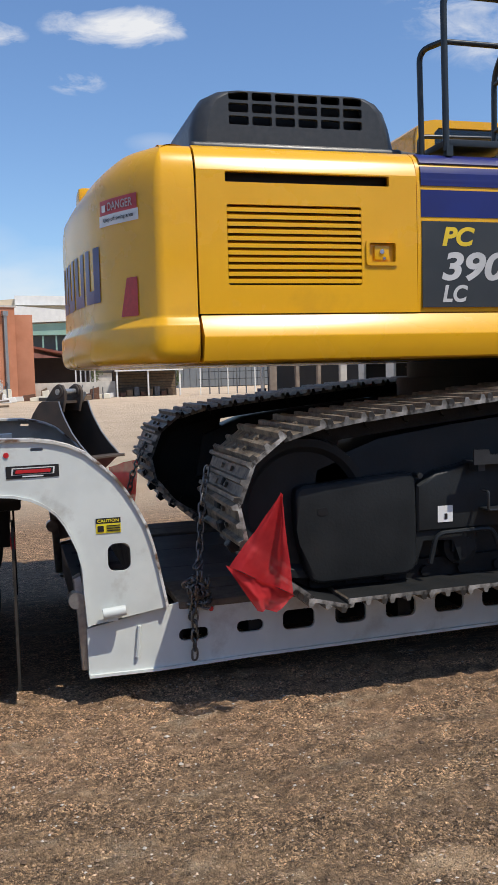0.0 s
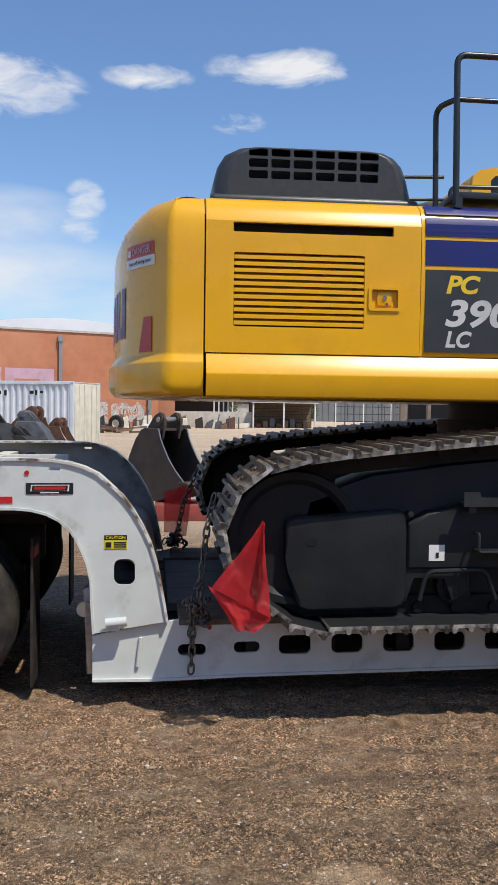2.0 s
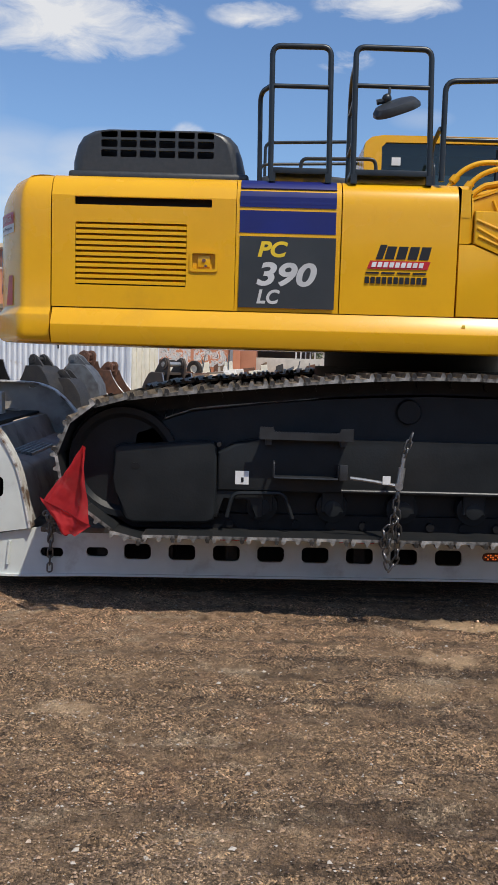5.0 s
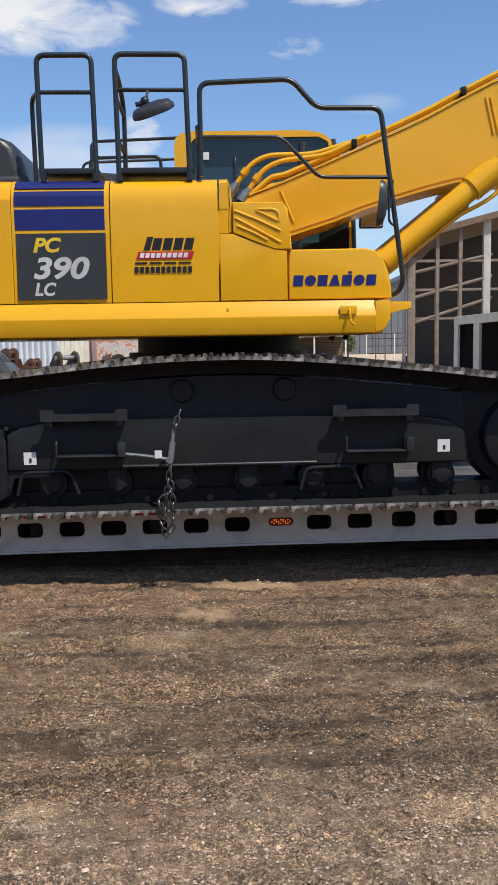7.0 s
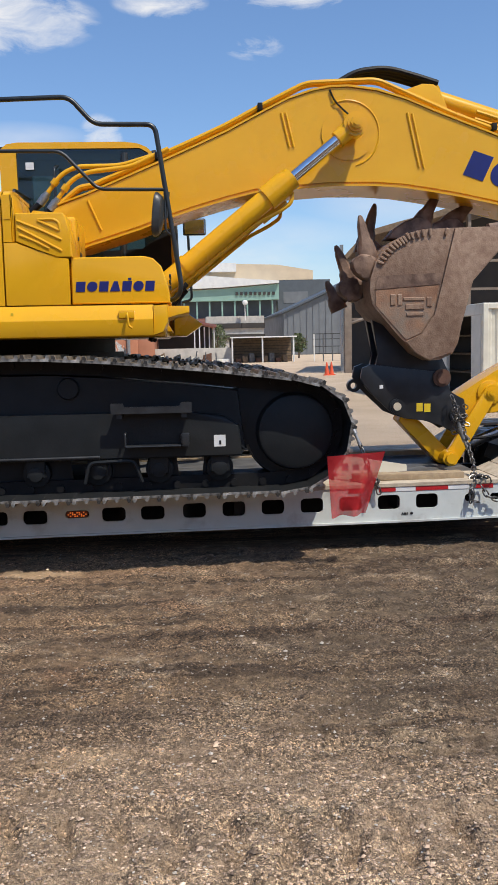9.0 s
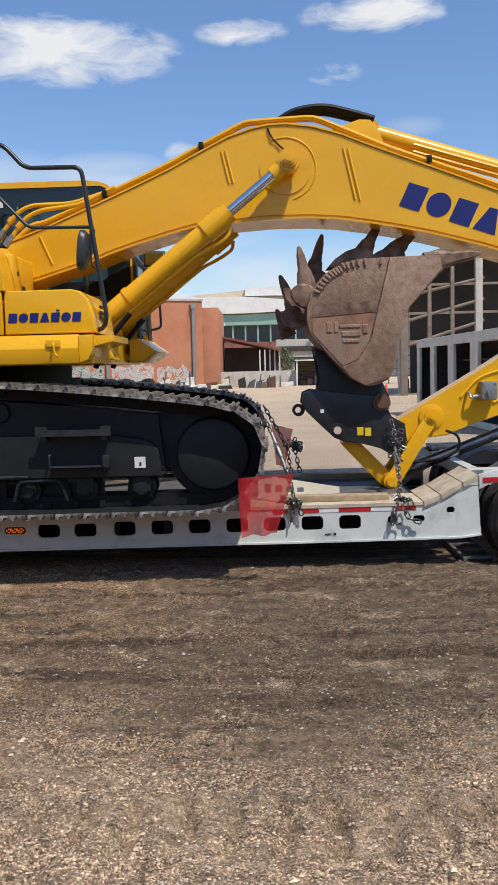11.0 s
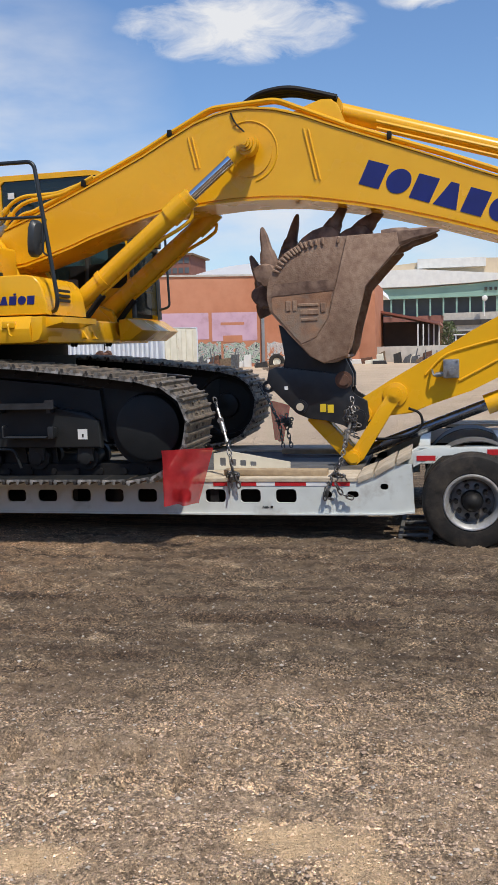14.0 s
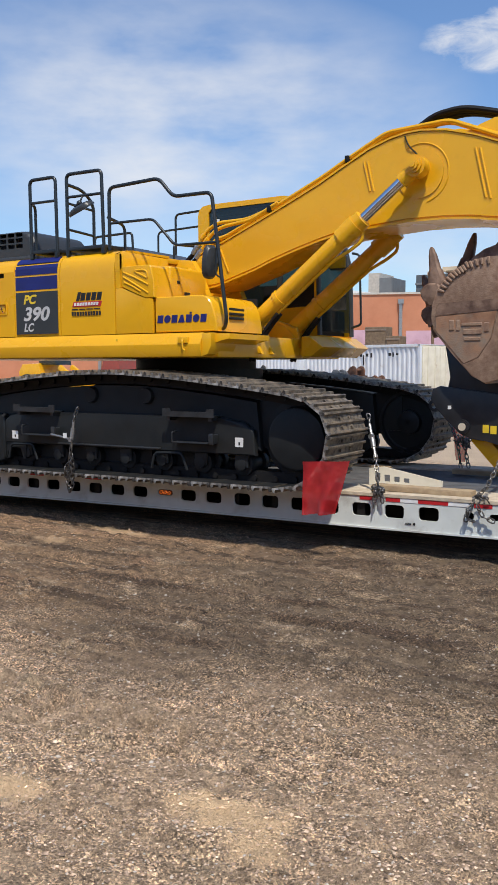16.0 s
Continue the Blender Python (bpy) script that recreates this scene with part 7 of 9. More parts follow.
for y, s in ((TY0 - 0.035, 1), (TY1 + 0.03, -1)):
    bm = bmesh.new()
    plate(bm, (GOUT + GIN)[::-1], gh, y, y + s * 0.02)
    rim_bm = bmesh.new()
    for curve, into in ((GOUT, rim_bm), (GIN, bm)):
        off = []
        for i, p in enumerate(curve):
            a, b = Vector(curve[max(0, i - 1)]), Vector(curve[min(len(curve) - 1, i + 1)])
            t = (b - a).normalized()
            off.append((p[0] - t.y * 0.014, p[1] + t.x * 0.014))
        prism(into, list(curve) + off[::-1], min(y - s * 0.014, y + s * 0.11), max(y - s * 0.014, y + s * 0.11))
    # far plate's shade is painted as grey in place of the near plate's white
    GN = part("gooseneck", bm, TRAILW if s > 0 else NECKG, TRL, "white curved gooseneck side plate" if s > 0 else "far neck plate with its inner shade painted grey")
    seat_in(part("neck_rim", rim_bm, RIMWEAR, None, "chipped white rim of the neck"), GN)
    if s > 0:
        slab("maker_plate", 0.05, 0.315, 1.283, 1.347, y - 0.001, BLACK_D, GN, label="black maker's plate")
        slab("plate_banner", 0.075, 0.29, 1.300, 1.337, y - 0.0045, WHITE_D, GN, 0.004)
        slab("plate_banner", 0.083, 0.282, 1.304, 1.333, y - 0.008, BLACK_D, GN, 0.004)
        slab("plate_banner", 0.095, 0.270, 1.310, 1.327, y - 0.0115, RED_D, GN, 0.004)
        slab("plate_bar", 0.13, 0.235, 1.289, 1.296, y - 0.0045, WHITE_D, GN)
        for x0 in (-0.305, -0.72, -1.2):
            slab("reflective_strip", x0, x0 + 0.28, 1.232, 1.270, y - 0.001, RED_D, GN)
        slab("caution_sticker", 0.49, 0.62, 0.965, 1.015, y - 0.001, YELLOW_S, GN, label="yellow caution sticker")
        slab("caution_band", 0.49, 0.62, 1.017, 1.045, y - 0.001, BLACK_D, GN)
        writing("letters", "CAUTION", 0.498, 1.023, y - 0.004, 0.016, YELLOW_S, GN, 0, 0.01, 0.112)
        for k in range(3):
            slab("print_bar", 0.545, 0.615, 0.975 + 0.013 * k, 0.980 + 0.013 * k, y - 0.0045, BLACK_D, GN)
        slab("print_mark", 0.498, 0.530, 0.975, 1.005, y - 0.0045, BLACK_D, GN)
        bm = bmesh.new()
        rod(bm, (0.055, y - 0.006, 1.405), (0.055, y, 1.405), 0.014, n=14)
        seat_in(part("small_lamp", bm, RED_D), GN)
        bm = bmesh.new()
        rod(bm, (0.50, y - 0.05, 0.545), (0.62, y - 0.05, 0.555), 0.028, n=14)
        box(bm, 0.52, 0.58, y - 0.05, y, 0.50, 0.545, 0.006)
        seat_in(part("lock_pin", bm, TRAILW), GN)
# plate added inside the neck to shadow the ground below it
bm = bmesh.new()
box(bm, -4.2, 0.28, TY0, TY1, 1.165, 1.19)
part("neck_sun_block", bm, DARKM, TRL, "added dark plate that keeps sun from falling through the neck")
# stepped bulkhead between the two neck plates, with a slatted tread
bm = bmesh.new()
plate_pts = [(0.30, 1.16), (0.35, 1.16), (0.44, 0.97), (0.66, 0.93), (0.72, 0.88), (0.77, 0.72), (0.80, 0.53), (0.76, 0.53), (0.73, 0.72), (0.69, 0.85), (0.63, 0.90), (0.42, 0.93)]
prism(bm, plate_pts, TY0, TY1, 0.004, 1)
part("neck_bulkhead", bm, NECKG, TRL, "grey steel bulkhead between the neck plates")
for k in range(5):
    bm = bmesh.new()
    box(bm, 0.465 + 0.036 * k, 0.485 + 0.036 * k, 1.25, 2.0, 0.95 - 0.006 * k, 0.985 - 0.006 * k, 0.004, 1)
    part("tread_slat", bm, GALV, TRL)
for x in (-3.5, -2.4, -1.4, -0.5):
    bm = bmesh.new()
    box(bm, x, x + 0.12, TY0, TY1, 1.22, 1.40)
    part("neck_beam", bm, CREAM, TRL)
for y in (0.95, 1.63, 2.3):
    bm = bmesh.new()
    box(bm, -4.2, 0.10, y - 0.06, y + 0.06, 1.20, 1.40)
    part("neck_beam", bm, WHITEB, TRL)
for y in (TY0 + 0.02, TY1 - 0.10):
    bm = bmesh.new()
    prism(bm, [(0.36, 0.72), (0.40, 0.74), (0.43, 0.6), (0.43, 0.22), (0.385, 0.22), (0.375, 0.55)], y, y + 0.08, 0.01)
    rod(bm, (0.375, y - 0.03, 0.61), (0.375, y + 0.05, 0.61), 0.045, n=20)
    part("neck_lock", bm, GALV, TRL, "worn steel gooseneck lock")
bm = bmesh.new()
box(bm, 0.44, 0.90, TY0 + 0.02, TY1 - 0.02, 0.22, 0.44, 0.01)
part("neck_pocket", bm, GREYST, TRL)

# ---- truck under the gooseneck ----
TRK = thing("truck_rear", (-1.2, 1.63, 0.0), "dark rear frame of a truck with chrome wheels under the gooseneck", "truck")
for x in (-0.545, -1.85):
    for y, s in ((0.33, -1), (2.93, 1)):
        wheel(TRK, x, 0.53, 0.53, 0.30, y, s, 0.28, ALU, 0.03, "large black truck tyre on a polished rim")
    for y, s in ((0.65, -1), (2.61, 1)):
        wheel(TRK, x, 0.53, 0.53, 0.30, y, s, 0.28, ALU, 0.0, "large black truck tyre")
bm = bmesh.new()
for y in (1.1, 2.05):
    box(bm, -4.5, 0.05, y, y + 0.09, 0.75, 1.0, 0.01)
for x in (-0.545, -1.85):
    rod(bm, (x, 0.5, 0.53), (x, 2.76, 0.53), 0.09, n=16)
    box(bm, x - 0.2, x + 0.2, 1.45, 1.8, 0.35, 0.75, 0.05)
# top plate added to shade the ground under the truck
box(bm, -4.5, 0.12, 0.75, 2.5, 1.02, 1.10, 0.02)
part("chassis", bm, DARKM, TRK, "black truck chassis and axles")
for y in (0.40, 2.58):
    bm = bmesh.new()
    box(bm, 0.06, 0.075, y, y + 0.30, 0.10, 0.98)
    part("mud_flap", bm, TYRE, TRK, "black rubber mud flap")
bm = bmesh.new()
box(bm, 0.055, 0.08, 0.42, 0.60, 0.86, 0.93, 0.006, 1)
part("tail_lamp_bar", bm, RED_D, TRK, "small red tail lamp bar")

# ---- chains, binders and flags ----


def link_mesh():
    bm = bmesh.new()
    pts = []
    for i in range(16):
        a = 2 * math.pi * i / 16
        pts.append((0.018 * math.cos(a), 0, 0.018 * math.sin(a) + (0.016 if math.sin(a) > 1e-6 else -0.016 if math.sin(a) < -1e-6 else 0)))
    sweep(bm, pts, 0.0065, 6, True)
    return finish(bm, "chain_link", CHAINM, 60)


LINK = link_mesh()


def chain(name, paths, label, binder=None, pile=None, seed=1):
    """A chain of separate links along paths, a lever binder between two points, and a loose heap of links."""
    rs = random.Random(seed)
    top = Vector(paths[0][0])
    ob = thing(name, tuple(top), label, "chain", "tie-down chains")
    for path in paths:
        pts = [Vector(p) for p in path]
        run, want, k = 0.0, 0.0, 0
        for a, b in zip(pts, pts[1:]):
            d = (b - a).length
            while want <= run + d:
                p = a.lerp(b, (want - run) / d)
                q = (b - a).to_track_quat("Z", "Y").to_matrix().to_4x4()
                shared("chain_link", LINK, ob, Matrix.Translation(p) @ q @ Matrix.Rotation(radians(90 * (k % 2) + rs.uniform(-15, 15)), 4, "Z"))
                want += 0.052
                k += 1
            run += d
    if pile:
        (cx, cy, cz), (sx, sy, sz), cnt = pile
        for k in range(cnt):
            p = Vector((cx + rs.gauss(0, sx), cy + rs.gauss(0, sy), cz + rs.gauss(0, sz)))
            shared("chain_link", LINK, ob, Matrix.Translation(p) @ Euler((rs.uniform(0, 3), rs.uniform(0, 3), rs.uniform(0, 3))).to_matrix().to_4x4())
    if binder:
        a, b, h0, h1 = (Vector(v) for v in binder)
        bm = bmesh.new()
        rod(bm, a, b, 0.014, n=10)
        rod(bm, a.lerp(b, 0.30), a.lerp(b, 0.70), 0.024, n=12)
        sweep(bm, rounded([h0, h0.lerp(h1, 0.5) + Vector((0, 0, 0.004)), h1], 0.05), 0.012, 8)
        rod(bm, h0 + Vector((0, -0.02, 0)), h0 + Vector((0, 0.02, 0)), 0.026, n=12)
        seat_in(part("binder", bm, GALV, None, "steel ratchet chain binder"), ob)
    return ob


chain("tie_down_chain", [[(3.44, -0.20, 1.28), (3.40, -0.21, 1.17)], [(3.365, -0.22, 0.90), (3.352, -0.22, 0.79), (3.33, -0.22, 0.62), (3.30, -0.22, 0.50), (3.335, -0.22, 0.41), (3.375, -0.22, 0.48), (3.385, -0.22, 0.66), (3.37, -0.22, 0.80)],
                         [(3.345, -0.225, 0.72), (3.285, -0.225, 0.66), (3.29, -0.225, 0.58)]],
      "grey steel tie-down chain with a binder on the track frame", ((3.40, -0.21, 1.17), (3.365, -0.22, 0.88), (3.37, -0.23, 0.965), (3.06, -0.20, 1.005)), seed=2)
slab_ob = thing("chain_label", (3.30, -0.235, 1.0), "small red and white load label", "label")
slab("load_label", 3.265, 3.315, 0.975, 1.03, -0.232, WHITE_D, slab_ob)
chain("tie_down_chain", [[(6.40, 0.60, 1.25), (6.43, 0.56, 1.18)], [(6.545, 0.44, 0.88), (6.60, 0.36, 0.70), (6.62, 0.34, 0.56)], [(6.60, 0.31, 0.56), (6.585, 0.305, 0.42)], [(6.66, 0.31, 0.56), (6.68, 0.305, 0.46)]],
      "steel tie-down chain with a binder at the track front", ((6.43, 0.56, 1.18), (6.545, 0.44, 0.88), (6.47, 0.51, 1.07), (6.50, 0.48, 1.0)), ((6.63, 0.35, 0.585), (0.028, 0.025, 0.016), 20), 3)
chain("tie_down_chain", [[(7.60, 1.30, 1.20), (7.62, 1.24, 1.10), (7.60, 1.1, 0.98)], [(7.60, 0.95, 0.92), (7.56, 0.55, 0.66), (7.50, 0.36, 0.56), (7.47, 0.31, 0.44)], [(7.56, 0.315, 0.50), (7.60, 0.31, 0.43), (7.68, 0.31, 0.40)]],
      "grey steel tie-down chain from the coupler to the deck", ((7.60, 1.1, 0.98), (7.57, 0.75, 0.78), (7.59, 1.0, 0.92), (7.60, 0.8, 0.86)), ((7.60, 1.12, 1.00), (0.025, 0.03, 0.055), 34), 4)
chain("tie_down_chain", [[(7.46, 0.31, 0.46), (7.455, 0.305, 0.40), (7.50, 0.305, 0.39)]], "hooked chain end on the side beam", None, ((7.53, 0.39, 0.575), (0.035, 0.03, 0.012), 16), 5)
chain("tie_down_chain", [[(1.13, 0.42, 1.22), (1.09, 0.38, 1.05), (1.06, 0.34, 0.80), (1.04, 0.30, 0.66)], [(1.01, 0.275, 0.60), (1.00, 0.272, 0.22)], [(1.05, 0.29, 0.66), (0.99, 0.28, 0.45)]],
      "heavy dark tie-down chain hanging over the side beam", None, ((1.03, 0.295, 0.59), (0.028, 0.014, 0.045), 40), 6)
chain("tie_down_chain", [[(6.38, 2.75, 1.30), (6.52, 2.70, 1.05), (6.62, 2.65, 0.85), (6.66, 2.64, 0.58)], [(6.70, 2.62, 0.86), (6.76, 2.62, 0.58)]],
      "rusty tie-down chain at the far track", None, ((6.70, 2.62, 0.88), (0.04, 0.04, 0.03), 30), 7)
chain("tie_down_chain", [[(1.12, 2.75, 1.20), (1.02, 2.80, 0.95), (0.95, 2.85, 0.60)]], "tie-down chain at the far rear of the track", None, ((0.95, 2.84, 0.60), (0.05, 0.04, 0.03), 30), 8)


def flag(name, corners, folds, label, seed=1, rows=22, cols=22, weight=0.02):
    """A hanging cloth between four corners (top left, top right, bottom right, bottom left) with folds across it."""
    rs = random.Random(seed)
    a, b, c, d = (Vector(v) for v in corners)
    nrm = (b - a).cross(d - a).normalized()
    bm = bmesh.new()
    grid = []
    for i in range(rows + 1):
        v = i / rows
        row = []
        for j in range(cols + 1):
            u = j / cols
            p = a.lerp(b, u).lerp(d.lerp(c, u), v)
            p = p + nrm * (weight * math.sin(u * folds * 6.28 + v * 1.2 + seed) * (0.4 + v) + 0.025 * noise.noise((u * 3, v * 2.2, seed)) + 0.010 * noise.noise((u * 9, v * 5, seed)))
            row.append(bm.verts.new(p))
        grid.append(row)
    for i in range(rows):
        for j in range(cols):
            bm.faces.new((grid[i][j], grid[i][j + 1], grid[i + 1][j + 1], grid[i + 1][j]))
    ob = part(name, bm, FLAG, smooth=180)
    return tagged(ob, label, "flag", "warning flags")


flag("warning_flag", ((1.345, -0.28, 1.175), (1.352, -0.29, 1.165), (1.40, -0.29, 0.66), (1.06, -0.27, 0.835)), 1.6, "red mesh warning flag draped over the track's end", 1, weight=0.035)
flag("warning_flag", ((1.06, -0.27, 0.835), (1.40, -0.29, 0.66), (1.30, -0.29, 0.59), (1.21, -0.28, 0.60)), 1.2, "red mesh warning flag draped over the track's end", 2)
flag("warning_flag", ((6.15, -0.275, 0.885), (6.60, -0.265, 0.91), (6.45, -0.265, 0.43), (6.17, -0.275, 0.415)), 1.7, "red mesh warning flag hung on the side beam", 3, weight=0.035)
flag("warning_flag", ((0.85, 2.95, 1.02), (1.10, 2.95, 1.08), (1.05, 2.97, 0.62), (0.85, 2.97, 0.66)), 1.2, "faded red warning flag on the far side", 4)
flag("warning_flag", ((6.45, 2.95, 1.10), (6.70, 2.95, 1.04), (6.60, 2.97, 0.60), (6.50, 2.97, 0.62)), 1.2, "faded red warning flag on the far side", 5)
# alloy loading bracket and loose timber on the deck
PLK = thing("loading_bracket", (6.6, 0.85, 0.55), "pale metal bracket with square holes on the deck", "bracket")
bm = bmesh.new()
plate(bm, [(6.30, 0.55), (6.30, 0.72), (6.45, 0.745), (7.05, 0.64), (7.05, 0.585), (6.6, 0.555)], [rrect(6.36 + 0.1 * k, 6.42 + 0.1 * k, 0.60, 0.68 - 0.012 * k, 0.005, 1) for k in range(4)], 0.86, 0.88)
part("plate", bm, CREAM, PLK)
bm = bmesh.new()
box(bm, 6.30, 7.0, 0.86, 1.0, 0.545, 0.56)
part("foot", bm, CREAM, PLK)
for x0, x1, y0, y1 in ((6.75, 7.6, 2.05, 2.2), (6.5, 7.45, 0.46, 0.60)):
    tm = thing("loose_timber", ((x0 + x1) / 2, (y0 + y1) / 2, 0.56), "loose pale timber lying on the deck", "timber")
    bm = bmesh.new()
    box(bm, x0, x1, y0, y1, 0.567, 0.62, 0.006)
    part("timber", bm, WOOD, tm)

# small steel ladder lying on the ground under the trailer
LAD = thing("steel_ladder", (8.22, 0.9, 0.0), "short grey steel ladder lying under the trailer", "ladder")
for x in (8.10, 8.36):
    bm = bmesh.new()
    box(bm, x - 0.018, x + 0.018, 0.40, 1.36, 0.02, 0.06, 0.004, 1)
    part("rail", bm, GREYST, LAD)
for k in range(4):
    bm = bmesh.new()
    box(bm, 8.11, 8.35, 0.44 + 0.28 * k, 0.50 + 0.28 * k, 0.035, 0.058, 0.003, 1)
    part("rung", bm, GREYST, LAD)

# ---- yard behind the trailer ----


def container(name, corner, ang, length, mat_side, mat_end, label):
    """A corrugated shipping container; its long side runs from corner along -x before it is turned by ang."""
    ob = thing(name, (corner[0], corner[1], 0), label, "container")
    ob.rotation_euler = (0, 0, radians(ang))
    x0, y0 = corner
    h, w = 2.62, 2.44
    n = int(length / 0.235)
    for yy, s in ((y0, 1), (y0 + w, -1)):
        bm = bmesh.new()
        pts = []
        for k in range(n):
            a = x0 - 0.12 - (length - 0.24) * k / n
            d = (length - 0.24) / n
            pts += [(a, 0.0), (a - d * 0.32, 0.0), (a - d * 0.5, 0.05), (a - d * 0.82, 0.05)]
        pts.append((x0 - length + 0.12, 0.0))
        lo = [bm.verts.new((x, yy + s * (0.03 + d), 0.15)) for x, d in pts]
        hi = [bm.verts.new((x, yy + s * (0.03 + d), h - 0.10)) for x, d in pts]
        for i in range(len(pts) - 1):
            bm.faces.new((lo[i], lo[i + 1], hi[i + 1], hi[i]))
        part("corrugated_side", bm, mat_side, ob, "", 20)
        bm = bmesh.new()
        for z0, z1 in ((0.02, 0.17), (h - 0.11, h)):
            box(bm, x0 - length, x0, min(yy, yy + s * 0.08), max(yy, yy + s * 0.08), z0, z1, 0.01, 1)
        for x in (x0 - 0.13, x0 - length):
            box(bm, x, x + 0.13, min(yy, yy + s * 0.12), max(yy, yy + s * 0.12), 0.02, h, 0.012, 1)
        part("side_frame", bm, mat_side, ob)
    bm = bmesh.new()
    box(bm, x0 - 0.05, x0 - 0.02, y0 + 0.1, y0 + w - 0.1, 0.1, h - 0.05)
    part("end_wall", bm, mat_end, ob)
    for k in range(2):
        bm = bmesh.new()
        ya = y0 + 0.13 + k * 1.10
        box(bm, x0 - 0.03, x0 + 0.03, ya, ya + 1.08, 0.16, h - 0.12, 0.012)
        for f in (0.3, 0.75):
            rod(bm, (x0 + 0.05, ya + f, 0.12), (x0 + 0.05, ya + f, h - 0.10), 0.018, n=8)
        part("door", bm, mat_end, ob)
    bm = bmesh.new()
    box(bm, x0 - length, x0 - 0.01, y0 + 0.05, y0 + w - 0.05, h - 0.04, h - 0.015)
    box(bm, x0 - length, x0 - length + 0.05, y0 + 0.05, y0 + w - 0.05, 0.1, h - 0.05)
    part("roof", bm, mat_side, ob)
    return ob


WHITEC = container("shipping_container", (-2.1, 25.1), -18, 6.3, CONTW, CREAM, "white corrugated shipping container with cream doors")
container("shipping_container", (-8.8, 27.6), -18, 6.06, CONTW, CONTW, "pale grey shipping container at the yard's edge")


for k, (dx, z0, w_, h_) in enumerate(((3.55, 2.18, 0.16, 0.10), (3.35, 2.10, 0.08, 0.20), (3.12, 2.15, 0.12, 0.13), (2.95, 1.80, 0.07, 0.42), (2.80, 2.16, 0.14, 0.12), (2.55, 2.12, 0.10, 0.18),
                                      (1.60, 2.18, 0.15, 0.11), (1.40, 2.14, 0.08, 0.17), (1.22, 2.20, 0.12, 0.08))):
    slab("lettering_bar", -2.1 - dx, -2.1 - dx + w_, z0, z0 + h_, 25.122, BLACK_D, WHITEC)


def digger_bucket(name, loc, ang, s, mat, label, width=0.62):
    """A spare digging bucket lying on its back with its mouth turned along local +x: two cheeks, a bent shell, ears with a pin, a worn lip."""
    ob = thing(name, (loc[0], loc[1], 0), label, "bucket", "spare buckets")
    M = Matrix.Translation(loc) @ Matrix.Rotation(radians(ang), 4, "Z") @ Matrix.Scale(s, 4)
    mouth = [(0.0, 1.18), (0.06, 1.02), (0.126, 0.91), (0.27, 0.70), (0.44, 0.53), (0.64, 0.37)]
    back_ = [(0.60, 0.31), (0.30, 0.10), (0.0, 0.02), (-0.35, 0.0), (-0.68, 0.10), (-0.84, 0.36), (-0.78, 0.70), (-0.60, 1.0), (-0.44, 1.16), (-0.36, 1.19)]
    w = width / 2
    bm = bmesh.new()
    for y0, y1 in ((-w, -w + 0.025), (w - 0.025, w)):
        prism(bm, mouth + back_, y0, y1, 0.006, 1)
    inner = [(x * 0.96 - 0.01, 0.03 + z * 0.965) for x, z in back_]
    loop = back_ + [(-0.08, 1.19), (-0.08, 1.15)] + inner[::-1]
    prism(bm, loop, -w + 0.025, w - 0.025)
    bm.transform(M)
    part("shell", bm, mat, ob)
    for yy in (-w * 0.62, w * 0.62 - 0.05):
        bm = bmesh.new()
        prism(bm, [(-0.52, 1.03), (-0.40, 1.22), (-0.24, 1.40), (-0.13, 1.45), (-0.03, 1.43), (0.03, 1.34), (0.02, 1.22), (-0.04, 1.02)], yy, yy + 0.05, 0.01, 1)
        prism(bm, disc(-0.11, 1.33, 0.10, 20), yy - 0.015, yy + 0.065, 0.006, 1)
        bm.transform(M)
        part("ear", bm, mat, ob)
    bm = bmesh.new()
    rod(bm, (-0.11, -w * 0.72, 1.33), (-0.11, w * 0.72, 1.33), 0.045, n=16)
    bm.transform(M)
    part("pin", bm, GALV if mat is BROWNSTEEL else mat, ob)
    for yy in (-w + 0.0125, w - 0.0125):
        bm = bmesh.new()
        sweep(bm, [(x + 0.004, yy, z + 0.004) for x, z in mouth], 0.011, 6)
        bm.transform(M)
        part("worn_edge", bm, GALV, ob)
    bm = bmesh.new()
    box(bm, 0.52, 0.76, -w - 0.01, w + 0.01, 0.325, 0.365, 0.008, 1)
    bm.transform(M)
    part("lip", bm, mat, ob)
    return ob


digger_bucket("spare_bucket", (1.02, 9.45, 0.24), -52, 1.0, BROWNSTEEL, "spare dark brown digging bucket resting on a red steel block")
bm = bmesh.new()
box(bm, 0.75, 1.85, 8.75, 9.75, 0.0, 0.25, 0.02)
tagged(part("steel_block", bm, REDST), "faded red steel block lying under a bucket", "block")
for x, y, a, s, mt, wd, wide in ((-5.95, 17.2, -35, 1.30, BROWNSTEEL, "muddy brown", 0.9), (-5.5, 17.0, -40, 1.24, RUSTP, "rusty", 0.8), (-5.0, 17.3, -30, 1.20, BLACKSCRAP, "black", 0.7),
                                 (-4.55, 17.1, -35, 1.24, BLACKSCRAP, "black", 0.6), (-3.45, 17.2, 150, 1.13, BLACKSCRAP, "black", 0.6), (-2.75, 17.2, 165, 0.87, BLACKSCRAP, "black", 0.7),
                                 (-2.95, 19.4, 175, 1.14, GREYSCRAP, "grey", 0.7), (-2.60, 20.6, -20, 1.22, RUSTP, "rusty", 0.6), (-1.95, 20.9, -15, 1.0, RUSTP, "rusty", 0.7),
                                 (-6.7, 17.6, -30, 1.3, RUSTP, "rusty", 0.9)):
    digger_bucket("spare_bucket", (x, y, 0.0), a, s, mt, f"spare {wd} digging bucket in a row by the container", wide)

